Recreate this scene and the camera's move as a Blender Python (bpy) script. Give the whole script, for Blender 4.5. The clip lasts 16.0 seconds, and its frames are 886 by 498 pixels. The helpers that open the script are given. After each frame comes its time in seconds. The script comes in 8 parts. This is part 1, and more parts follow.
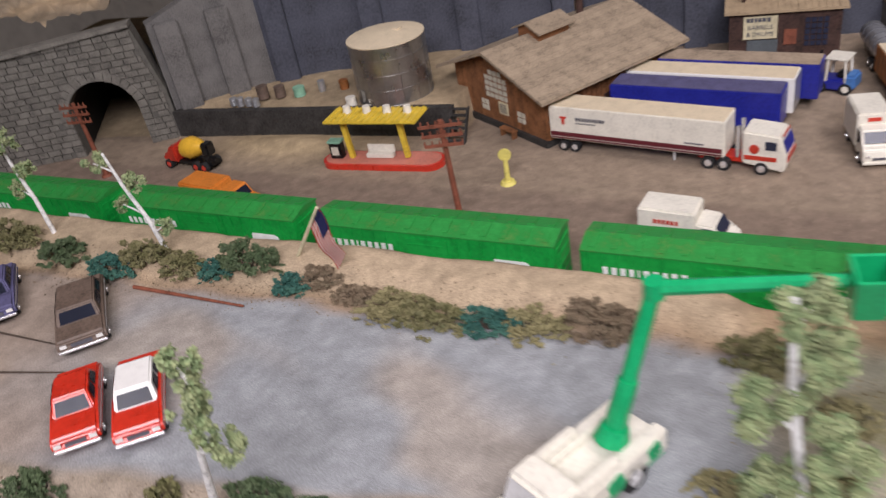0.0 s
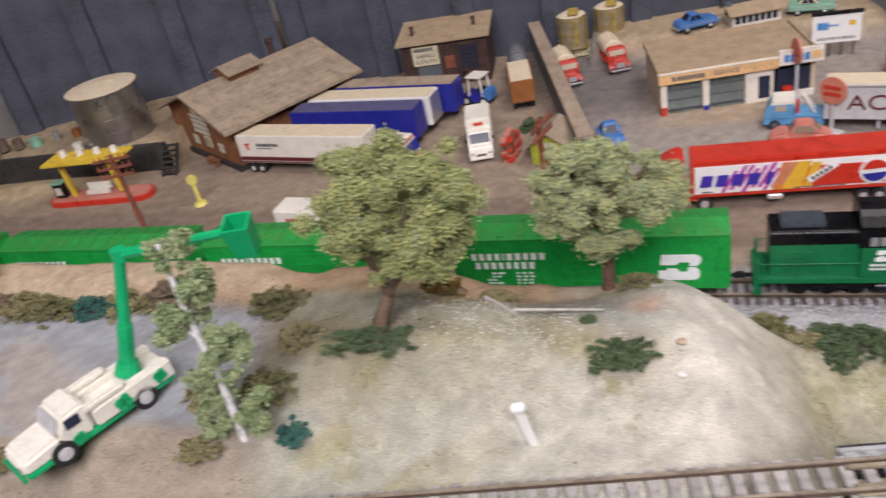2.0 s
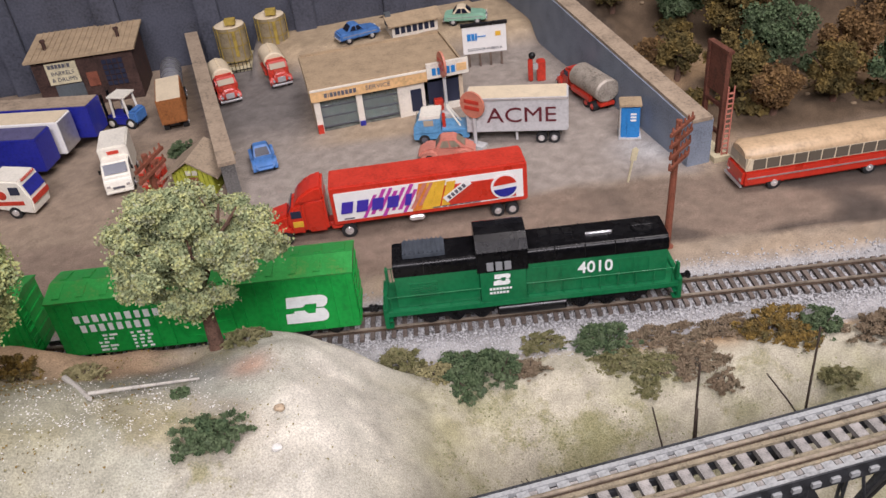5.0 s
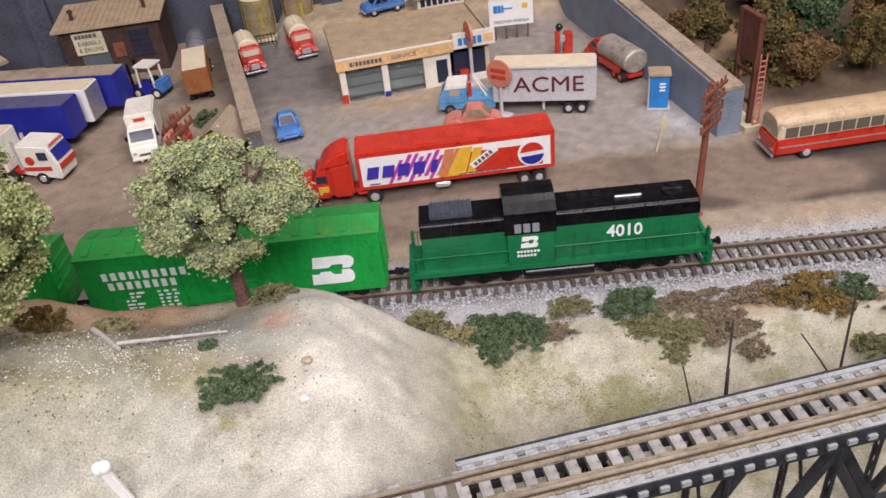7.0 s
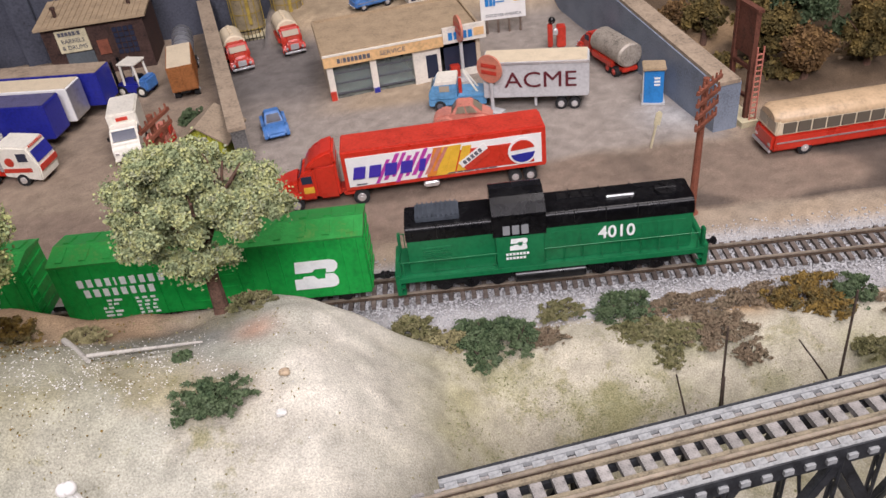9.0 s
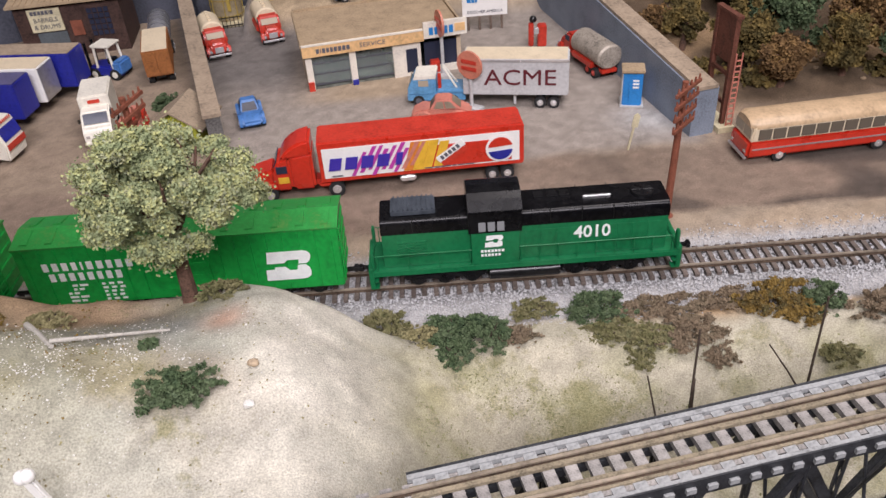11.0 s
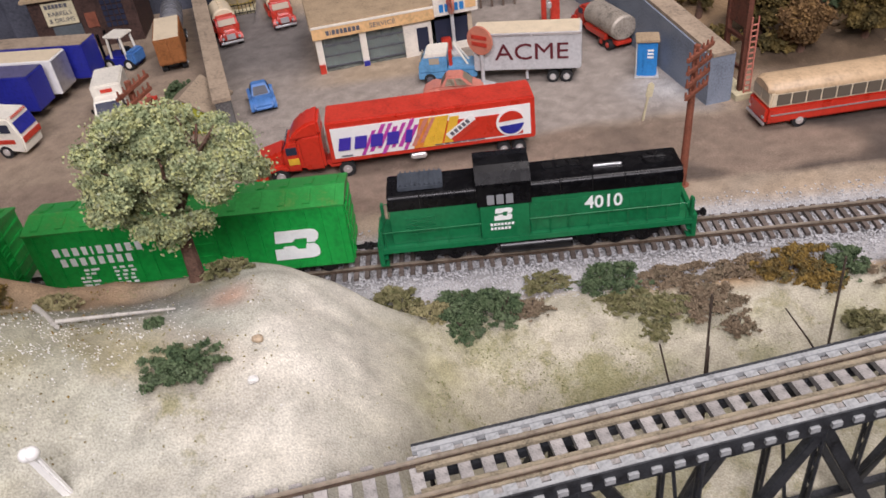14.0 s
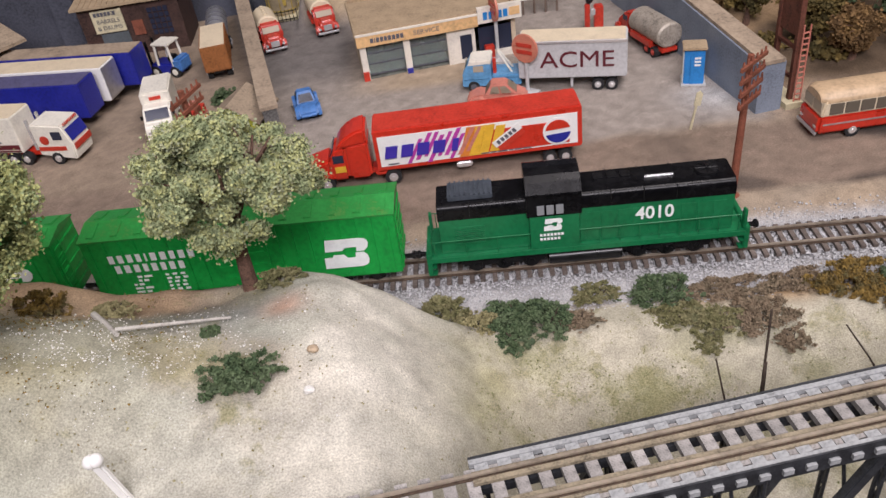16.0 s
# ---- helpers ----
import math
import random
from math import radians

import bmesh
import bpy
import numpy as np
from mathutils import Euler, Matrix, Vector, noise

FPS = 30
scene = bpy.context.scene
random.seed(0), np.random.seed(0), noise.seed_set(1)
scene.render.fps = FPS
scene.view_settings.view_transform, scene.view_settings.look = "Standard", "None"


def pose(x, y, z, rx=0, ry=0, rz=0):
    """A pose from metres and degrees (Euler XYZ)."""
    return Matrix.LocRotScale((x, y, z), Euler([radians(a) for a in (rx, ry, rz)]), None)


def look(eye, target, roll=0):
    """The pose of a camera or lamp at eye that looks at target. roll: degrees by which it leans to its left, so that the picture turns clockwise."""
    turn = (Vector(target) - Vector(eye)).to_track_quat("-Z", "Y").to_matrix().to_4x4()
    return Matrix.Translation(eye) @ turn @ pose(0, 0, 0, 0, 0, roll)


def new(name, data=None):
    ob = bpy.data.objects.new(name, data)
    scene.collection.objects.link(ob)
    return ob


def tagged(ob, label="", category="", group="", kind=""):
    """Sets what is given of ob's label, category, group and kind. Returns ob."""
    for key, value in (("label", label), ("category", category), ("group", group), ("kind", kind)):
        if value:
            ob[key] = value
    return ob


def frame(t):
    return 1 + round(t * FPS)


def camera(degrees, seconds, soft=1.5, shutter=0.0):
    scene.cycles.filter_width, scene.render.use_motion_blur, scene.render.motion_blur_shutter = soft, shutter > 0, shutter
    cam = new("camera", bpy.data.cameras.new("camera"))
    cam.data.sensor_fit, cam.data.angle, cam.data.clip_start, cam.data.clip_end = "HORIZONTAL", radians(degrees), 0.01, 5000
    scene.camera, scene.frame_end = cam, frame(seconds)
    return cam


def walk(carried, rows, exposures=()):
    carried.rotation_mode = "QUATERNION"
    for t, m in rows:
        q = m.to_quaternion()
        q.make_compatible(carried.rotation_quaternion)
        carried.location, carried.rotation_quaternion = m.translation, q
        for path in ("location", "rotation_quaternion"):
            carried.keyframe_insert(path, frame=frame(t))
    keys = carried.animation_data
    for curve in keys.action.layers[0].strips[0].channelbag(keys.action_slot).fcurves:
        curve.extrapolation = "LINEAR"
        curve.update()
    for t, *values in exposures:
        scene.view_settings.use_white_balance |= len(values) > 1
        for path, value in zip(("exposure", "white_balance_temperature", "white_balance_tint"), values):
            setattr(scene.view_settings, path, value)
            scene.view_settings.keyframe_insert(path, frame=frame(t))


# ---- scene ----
cam = camera(58.1, 16.0, shutter=0.6)
PATH = [
    (0, (-0.2210, -0.3203, 0.3491), (-0.4508, 0.1318, 0.0286), -11.13),
    (0.5, (-0.1366, -0.3620, 0.3598), (-0.3844, 0.0919, 0.0556), -12.88),
    (1, (-0.0798, -0.3816, 0.3603), (-0.3067, 0.0858, 0.0600), -12.63),
    (1.5, (-0.0258, -0.3827, 0.3527), (-0.2175, 0.0971, 0.0478), -13.11),
    (2, (0.0188, -0.3853, 0.3549), (-0.1377, 0.1027, 0.0428), -12.43),
    (2.5, (0.0493, -0.3823, 0.3513), (-0.0766, 0.1100, 0.0321), -11.90),
    (3, (0.0648, -0.3692, 0.3488), (-0.0193, 0.1227, 0.0157), -9.24),
    (3.5, (0.0768, -0.3469, 0.3429), (0.0282, 0.1441, 0.0014), -8.67),
    (4, (0.0913, -0.3290, 0.3422), (0.1071, 0.1651, 0.0022), -5.87),
    (4.2, (0.0995, -0.3232, 0.3426), (0.1207, 0.1705, 0.0022), -6.17),
    (6.3, (0.1037, -0.3285, 0.3330), (0.1290, 0.1662, -0.0056), -6.42),
    (6.5, (0.0972, -0.3319, 0.3300), (0.1209, 0.1632, -0.0082), -6.12),
    (7, (0.0952, -0.3298, 0.3259), (0.1039, 0.1610, -0.0191), -6.79),
    (7.5, (0.1044, -0.3269, 0.3257), (0.1073, 0.1638, -0.0195), -7.79),
    (8, (0.1067, -0.3179, 0.3222), (0.1130, 0.1713, -0.0250), -7.52),
    (8.5, (0.1064, -0.3080, 0.3199), (0.1139, 0.1776, -0.0324), -7.28),
    (9, (0.1046, -0.3141, 0.3208), (0.1124, 0.1738, -0.0284), -7.31),
    (11.5, (0.1034, -0.3118, 0.3173), (0.1335, 0.1726, -0.0353), -3.76),
    (12, (0.1126, -0.3169, 0.3226), (0.1412, 0.1747, -0.0203), -5.70),
    (12.5, (0.1028, -0.3242, 0.3264), (0.1207, 0.1698, -0.0137), -5.87),
    (13, (0.1033, -0.3260, 0.3168), (0.1227, 0.1671, -0.0246), -5.45),
    (13.5, (0.1084, -0.3159, 0.3047), (0.1219, 0.1625, -0.0572), -6.37),
    (14, (0.1146, -0.3131, 0.3058), (0.1195, 0.1691, -0.0511), -7.27),
    (14.5, (0.1142, -0.3098, 0.3085), (0.1024, 0.1760, -0.0435), -8.85),
    (15, (0.1041, -0.3056, 0.3054), (0.0764, 0.1774, -0.0494), -8.99),
    (15.5, (0.1054, -0.3066, 0.3085), (0.0828, 0.1757, -0.0477), -8.57),
    (16, (0.1035, -0.3098, 0.3106), (0.0868, 0.1751, -0.0424), -8.31),
]
walk(cam, [(t, look(eye, target, roll)) for t, eye, target, roll in PATH], exposures=[(0.0, 0.0), (0.6, 0.05), (2.5, -0.05), (4.0, 0.0), (8.5, 0.08), (13.0, 0.02), (16.0, -0.04)])

# ---- light: a closed hobby room with ceiling lamps ----
world = bpy.data.worlds.new("room_air")
scene.world = world
world.use_nodes = True
world.node_tree.nodes["Background"].inputs[0].default_value = (0.85, 0.87, 0.95, 1)
world.node_tree.nodes["Background"].inputs[1].default_value = 0.10


def lamp(name, where, target, size, watts, colour):
    data = bpy.data.lights.new(name, "AREA")
    data.shape, data.size, data.size_y, data.energy, data.color = "RECTANGLE", size[0], size[1], watts, colour
    ob = new(name, data)
    ob.matrix_world = look(where, target)
    return ob


lamp("ceiling_lamp", (0.10, -1.12, 1.22), (0.0, 0.05, 0.0), (1.20, 0.60), 35.0, (1.0, 0.93, 1.0))
lamp("ceiling_lamp", (0.55, 0.1, 1.40), (0.1, 0.35, 0.0), (0.7, 0.5), 12.0, (1.0, 0.915, 0.925))


# ---- materials ----
def mat(name, base, rough=0.6, metal=0.0, vary=0.15, scale=120.0, bump=0.1, tint=None, coat=0.0, fine=6.0, ob_random=0.0, spec=0.5):
    """Paint, plastic, stone: a base colour with grain at two scales, worn gloss and slight relief."""
    m = bpy.data.materials.new(name)
    m.use_nodes = True
    nt = m.node_tree
    b = nt.nodes["Principled BSDF"]
    co = nt.nodes.new("ShaderNodeTexCoord")
    big, small = nt.nodes.new("ShaderNodeTexNoise"), nt.nodes.new("ShaderNodeTexNoise")
    big.inputs["Scale"].default_value, big.inputs["Detail"].default_value = scale, 4
    small.inputs["Scale"].default_value, small.inputs["Detail"].default_value = scale * fine, 3
    for n in (big, small):
        nt.links.new(co.outputs["Object"], n.inputs["Vector"])
    mixv = nt.nodes.new("ShaderNodeMath")
    mixv.operation = "MULTIPLY_ADD"
    nt.links.new(small.outputs["Fac"], mixv.inputs[0])
    mixv.inputs[1].default_value = 0.5
    half = nt.nodes.new("ShaderNodeMath")
    half.operation = "MULTIPLY"
    nt.links.new(big.outputs["Fac"], half.inputs[0])
    half.inputs[1].default_value = 0.5
    nt.links.new(half.outputs[0], mixv.inputs[2])
    ramp = nt.nodes.new("ShaderNodeValToRGB")
    dark = tint or tuple(c * (1 - 2.2 * vary) for c in base)
    lite = tuple(min(1, c * (1 + 1.2 * vary) + 0.02 * vary) for c in base)
    e = ramp.color_ramp.elements
    e[0].position, e[0].color = 0.32, (*[max(0, c) for c in dark], 1)
    e[1].position, e[1].color = 0.62, (*lite, 1)
    mid = e.new(0.47)
    mid.color = (*base, 1)
    nt.links.new(mixv.outputs[0], ramp.inputs[0])
    out = ramp.outputs[0]
    if ob_random:
        info, hsv = nt.nodes.new("ShaderNodeObjectInfo"), nt.nodes.new("ShaderNodeHueSaturation")
        rng = nt.nodes.new("ShaderNodeMapRange")
        rng.inputs[3].default_value, rng.inputs[4].default_value = 1 - ob_random, 1 + ob_random
        nt.links.new(info.outputs["Random"], rng.inputs[0])
        nt.links.new(rng.outputs[0], hsv.inputs["Value"])
        nt.links.new(out, hsv.inputs["Color"])
        out = hsv.outputs[0]
    nt.links.new(out, b.inputs["Base Color"])
    b.inputs["Metallic"].default_value = metal
    rr = nt.nodes.new("ShaderNodeMapRange")
    rr.inputs[3].default_value, rr.inputs[4].default_value = max(0.03, rough - 0.12), min(1, rough + 0.12)
    nt.links.new(big.outputs["Fac"], rr.inputs[0])
    nt.links.new(rr.outputs[0], b.inputs["Roughness"])
    b.inputs["Coat Weight"].default_value = coat
    b.inputs["Specular IOR Level"].default_value = spec
    if bump:
        bp = nt.nodes.new("ShaderNodeBump")
        bp.inputs["Strength"].default_value = bump
        bp.inputs["Distance"].default_value = 0.0006
        nt.links.new(mixv.outputs[0], bp.inputs["Height"])
        nt.links.new(bp.outputs[0], b.inputs["Normal"])
    return m


def ground_mat(name, rough=0.95, grain=1100.0, relief=0.0009, fleck=0.34):
    """Painted plaster and scatter: the colour of each patch comes with the mesh, grain and flecks lie over it."""
    m = bpy.data.materials.new(name)
    m.use_nodes = True
    nt = m.node_tree
    b = nt.nodes["Principled BSDF"]
    at = nt.nodes.new("ShaderNodeAttribute")
    at.attribute_name = "zone"
    co = nt.nodes.new("ShaderNodeTexCoord")
    n1, n2 = nt.nodes.new("ShaderNodeTexNoise"), nt.nodes.new("ShaderNodeTexNoise")
    n1.inputs["Scale"].default_value, n1.inputs["Detail"].default_value = grain, 4
    n2.inputs["Scale"].default_value, n2.inputs["Detail"].default_value = grain / 14, 5
    for n in (n1, n2):
        nt.links.new(co.outputs["Object"], n.inputs["Vector"])
    mr = nt.nodes.new("ShaderNodeMapRange")
    mr.inputs[1].default_value, mr.inputs[2].default_value = 0.25, 0.75
    mr.inputs[3].default_value, mr.inputs[4].default_value = 1 - fleck, 1 + fleck
    nt.links.new(n1.outputs["Fac"], mr.inputs[0])
    mr2 = nt.nodes.new("ShaderNodeMapRange")
    mr2.inputs[1].default_value, mr2.inputs[2].default_value = 0.3, 0.7
    mr2.inputs[3].default_value, mr2.inputs[4].default_value = 0.82, 1.15
    nt.links.new(n2.outputs["Fac"], mr2.inputs[0])
    mul = nt.nodes.new("ShaderNodeMath")
    mul.operation = "MULTIPLY"
    nt.links.new(mr.outputs[0], mul.inputs[0])
    nt.links.new(mr2.outputs[0], mul.inputs[1])
    sc = nt.nodes.new("ShaderNodeVectorMath")
    sc.operation = "SCALE"
    nt.links.new(at.outputs["Color"], sc.inputs[0])
    nt.links.new(mul.outputs[0], sc.inputs["Scale"])
    # ragged dyed sawdust and moss where the mesh says it grows
    n3 = nt.nodes.new("ShaderNodeTexNoise")
    n3.inputs["Scale"].default_value, n3.inputs["Detail"].default_value, n3.inputs["Roughness"].default_value = 62.0, 9, 0.68
    nt.links.new(co.outputs["Object"], n3.inputs["Vector"])
    grow = nt.nodes.new("ShaderNodeMath")
    grow.operation = "MULTIPLY_ADD"
    grow.inputs[1].default_value = 0.6
    nt.links.new(at.outputs["Alpha"], grow.inputs[0])
    nt.links.new(n3.outputs["Fac"], grow.inputs[2])
    cover = nt.nodes.new("ShaderNodeMapRange")
    cover.inputs[1].default_value, cover.inputs[2].default_value, cover.inputs[4].default_value = 0.79, 0.93, 0.8
    nt.links.new(grow.outputs[0], cover.inputs[0])
    green = nt.nodes.new("ShaderNodeValToRGB")
    ge = green.color_ramp.elements
    ge[0].position, ge[0].color = 0.35, (0.15, 0.155, 0.07, 1)
    ge[1].position, ge[1].color = 0.65, (0.31, 0.28, 0.15, 1)
    nt.links.new(n1.outputs["Fac"], green.inputs[0])
    moss = nt.nodes.new("ShaderNodeMixRGB")
    nt.links.new(cover.outputs[0], moss.inputs[0])
    nt.links.new(sc.outputs[0], moss.inputs[1])
    nt.links.new(green.outputs[0], moss.inputs[2])
    nt.links.new(moss.outputs[0], b.inputs["Base Color"])
    b.inputs["Roughness"].default_value = rough
    b.inputs["Specular IOR Level"].default_value = 0.25
    bp = nt.nodes.new("ShaderNodeBump")
    bp.inputs["Strength"].default_value, bp.inputs["Distance"].default_value = 0.6, relief
    nt.links.new(n1.outputs["Fac"], bp.inputs["Height"])
    nt.links.new(bp.outputs[0], b.inputs["Normal"])
    return m


def glass_mat(name, colour=(0.05, 0.06, 0.07), rough=0.08):
    m = bpy.data.materials.new(name)
    m.use_nodes = True
    b = m.node_tree.nodes["Principled BSDF"]
    b.inputs["Base Color"].default_value, b.inputs["Roughness"].default_value = (*colour, 1), rough
    b.inputs["Specular IOR Level"].default_value = 0.25
    return m


M_GROUND = ground_mat("scenery_plaster")
M_WALL = mat("blue_grey_wall_paint", (0.054, 0.059, 0.080), 0.75, vary=0.25, scale=28, bump=0.35, fine=14)
M_WALLTOP = mat("dusty_wall_top", (0.32, 0.25, 0.18), 0.9, vary=0.2, scale=60)
M_WALLBLUE = mat("faded_blue_wall", (0.20, 0.235, 0.29), 0.8, vary=0.16, scale=45, bump=0.3, fine=14)
M_WALLGREY = mat("grey_retaining_wall", (0.13, 0.125, 0.12), 0.85, vary=0.25, scale=45, bump=0.4, fine=14)
M_ROOM = mat("room_plaster", (0.56, 0.53, 0.48), 0.9, vary=0.1, scale=3)
M_FLOOR = mat("room_carpet", (0.12, 0.1, 0.09), 0.95, vary=0.2, scale=20)
M_WOOD = mat("fascia_wood", (0.14, 0.08, 0.045), 0.5, vary=0.3, scale=14)
M_PORTAL = mat("cut_stone_grey", (0.14, 0.132, 0.115), 0.9, vary=0.25, scale=90, bump=0.5, ob_random=0.14)
M_MORTAR = mat("dark_mortar", (0.105, 0.10, 0.088), 0.95, vary=0.2, scale=120)
M_LINING = mat("near_black_lining", (0.012, 0.011, 0.01), 0.95, vary=0.2, scale=50)
M_BLACKWALL = mat("dark_plank_wall", (0.028, 0.026, 0.024), 0.8, vary=0.35, scale=70, bump=0.4)
M_RAIL = mat("nickel_rail", (0.42, 0.355, 0.28), 0.34, metal=0.55, vary=0.2, scale=60, bump=0.02)
M_RAILSIDE = mat("weathered_rail", (0.12, 0.085, 0.06), 0.6, metal=0.4, vary=0.25, scale=80)
M_TIE = mat("dusty_brown_tie", (0.115, 0.092, 0.078), 0.8, vary=0.3, scale=200, ob_random=0.25)
M_TIEGREY = mat("dusty_tie", (0.28, 0.265, 0.25), 0.85, vary=0.25, scale=200, ob_random=0.2)
M_BALLAST = mat("grey_ballast", (0.39, 0.39, 0.395), 0.9, vary=0.45, scale=500, bump=0.3)
M_STEELGREY = mat("dusty_bridge_grey", (0.30, 0.31, 0.31), 0.75, vary=0.2, scale=120)
M_LOCOBLACK = mat("glossy_black_paint", (0.004, 0.004, 0.005), 0.26, vary=0.2, scale=60, bump=0.0, spec=0.2)
M_BLACK = mat("black_plastic", (0.006, 0.006, 0.007), 0.30, vary=0.25, scale=150, bump=0.03)
M_BLACKRUB = mat("black_rubber", (0.014, 0.014, 0.015), 0.8, vary=0.2, scale=200)
M_CHROME = mat("chrome", (0.80, 0.80, 0.81), 0.22, metal=0.7, vary=0.08, scale=80, bump=0.0)
M_GREEN = mat("bright_green_paint", (0.006, 0.31, 0.048), 0.42, vary=0.14, scale=60, bump=0.03, coat=0.15)
M_GREENROOF = mat("scuffed_green_roof", (0.022, 0.235, 0.045), 0.40, vary=0.22, scale=110, bump=0.06, tint=(0.10, 0.25, 0.06))
M_LOCOGREEN = mat("loco_green_paint", (0.005, 0.145, 0.05), 0.4, vary=0.14, scale=60, bump=0.03, coat=0.15)
M_WHITEINK = mat("white_lettering", (0.82, 0.84, 0.82), 0.5, vary=0.06, scale=300, bump=0.0)
M_GLASS = glass_mat("dark_glass")


# ---- building blocks ----
def bm_new():
    return bmesh.new()


def box(bm, c, s, rot=None, bevel=0.0, m=None):
    """A box with centre c and size s; rot about z in degrees; m: a further matrix."""
    mt = Matrix.Translation(c) @ (Matrix.Rotation(radians(rot), 4, "Z") if rot else Matrix.Identity(4)) @ Matrix.Diagonal((*s, 1))
    if m is not None:
        mt = m @ mt
    r = bmesh.ops.create_cube(bm, size=1.0, matrix=mt)
    if bevel:
        edges = list({e for v in r["verts"] for e in v.link_edges})
        bmesh.ops.bevel(bm, geom=edges, offset=bevel, segments=2, affect="EDGES", clamp_overlap=True)


def tube(bm, a, b, r0, r1=None, seg=10, caps=True):
    a, b = Vector(a), Vector(b)
    d = b - a
    q = d.to_track_quat("Z", "Y").to_matrix().to_4x4()
    bmesh.ops.create_cone(bm, cap_ends=caps, segments=seg, radius1=r0, radius2=r0 if r1 is None else r1, depth=d.length, matrix=Matrix.Translation((a + b) / 2) @ q)


def extrude(bm, profile, axis, a, b):
    """A flat outline (pairs) swept from a to b along axis: x takes pairs as (y, z), y as (x, z), z as (x, y)."""
    def place(p, t):
        return {"x": (t, p[0], p[1]), "y": (p[0], t, p[1]), "z": (p[0], p[1], t)}[axis]
    n = len(profile)
    va = [bm.verts.new(place(p, a)) for p in profile]
    vb = [bm.verts.new(place(p, b)) for p in profile]
    bm.faces.new(va[::-1])
    bm.faces.new(vb)
    for i in range(n):
        bm.faces.new((va[i], va[(i + 1) % n], vb[(i + 1) % n], vb[i]))


def loft(bm, rings, close=True):
    """Rings of equally many points, skinned one to the next; the ends are capped."""
    vs = [[bm.verts.new(p) for p in ring] for ring in rings]
    n = len(rings[0])
    for r0, r1 in zip(vs, vs[1:]):
        for i in range(n):
            bm.faces.new((r0[i], r0[(i + 1) % n], r1[(i + 1) % n], r1[i]))
    if close:
        bm.faces.new(vs[0][::-1])
        bm.faces.new(vs[-1])


def mesh_of(bm, name, material, smooth=False, m=None):
    bmesh.ops.recalc_face_normals(bm, faces=bm.faces)
    if m is not None:
        bm.transform(m)
    me = bpy.data.meshes.new(name)
    bm.to_mesh(me)
    bm.free()
    if smooth:
        me.polygons.foreach_set("use_smooth", [True] * len(me.polygons))
        me.set_sharp_from_angle(angle=radians(35))
    me.materials.append(material)
    return me


def part(name, bm, material, parent, label="", smooth=False):
    ob = new(name, mesh_of(bm, name, material, smooth))
    ob.parent = parent
    if label:
        tagged(ob, label)
    return ob


def thing(name, label, category, at=(0, 0, 0), turn=0.0, group="", tilt=(0, 0)):
    ob = new(name)
    ob.empty_display_size = 0.01
    ob.matrix_world = pose(*at, tilt[0], tilt[1], turn)
    return tagged(ob, label, category, group)


def structure(name, bm, material, label, smooth=False):
    return tagged(new(name, mesh_of(bm, name, material, smooth)), label, "", "", "structure")


def words(text, size, material, parent, m, name="lettering", thick=0.0002, bold=0.0, squeeze=1.0):
    """Raised lettering in the built-in font, centred on m's origin, reading along m's x."""
    cu = bpy.data.curves.new(name, "FONT")
    cu.body, cu.size, cu.align_x, cu.align_y, cu.extrude, cu.offset = text, size, "CENTER", "CENTER", thick, bold
    cu.resolution_u = 3
    tmp = bpy.data.objects.new(name, cu)
    scene.collection.objects.link(tmp)
    me = bpy.data.meshes.new_from_object(tmp.evaluated_get(bpy.context.evaluated_depsgraph_get()))
    bpy.data.objects.remove(tmp)
    me.transform(m @ Matrix.Diagonal((squeeze, 1, 1, 1)))
    me.materials.clear()
    me.materials.append(material)
    ob = new(name, me)
    ob.parent = parent
    return ob


def bars(bm, m, widths, h, gap, thick=0.0003):
    """A row of plain bars on m's plane, starting at its origin along its x."""
    x = 0.0
    for w in widths:
        if w > 0:
            box(bm, (x + w / 2, h / 2, 0), (w, h, thick), m=m)
        x += abs(w) + gap
    return x


def bar_row(name, parent, m, widths, h, gap, material, label=""):
    """Plain bars, each a part of its own, in a row on m's plane."""
    x = 0.0
    for w in widths:
        bm = bm_new()
        box(bm, (x + w / 2, h / 2, 0), (w, h, 0.0003), m=m)
        part(name, bm, material, parent, label)
        x += w + gap


def front(x, y, z):
    """A plane facing -y, reading along +x."""
    return Matrix.Translation((x, y, z)) @ Matrix.Rotation(radians(90), 4, "X")


# ---- ground ----
def smooth(a, b, v):
    t = np.clip((v - a) / (b - a), 0, 1)
    return t * t * (3 - 2 * t)


def rail_y(x):
    return 0.0815 - 0.055 * (x - 0.36)


def front_y(x):
    return -0.100 + 0.130 * (x - 0.09)


def plat_y(x):
    return 0.372 + 0.03 * (x + 0.909)


def wave(x, y, f, s=0.0):
    return (np.sin(x * f + s + 1.7 * np.sin(y * f * 0.63 + s)) + np.sin(y * f * 1.21 - s * 2 + 1.3 * np.sin(x * f * 0.47))) / 2


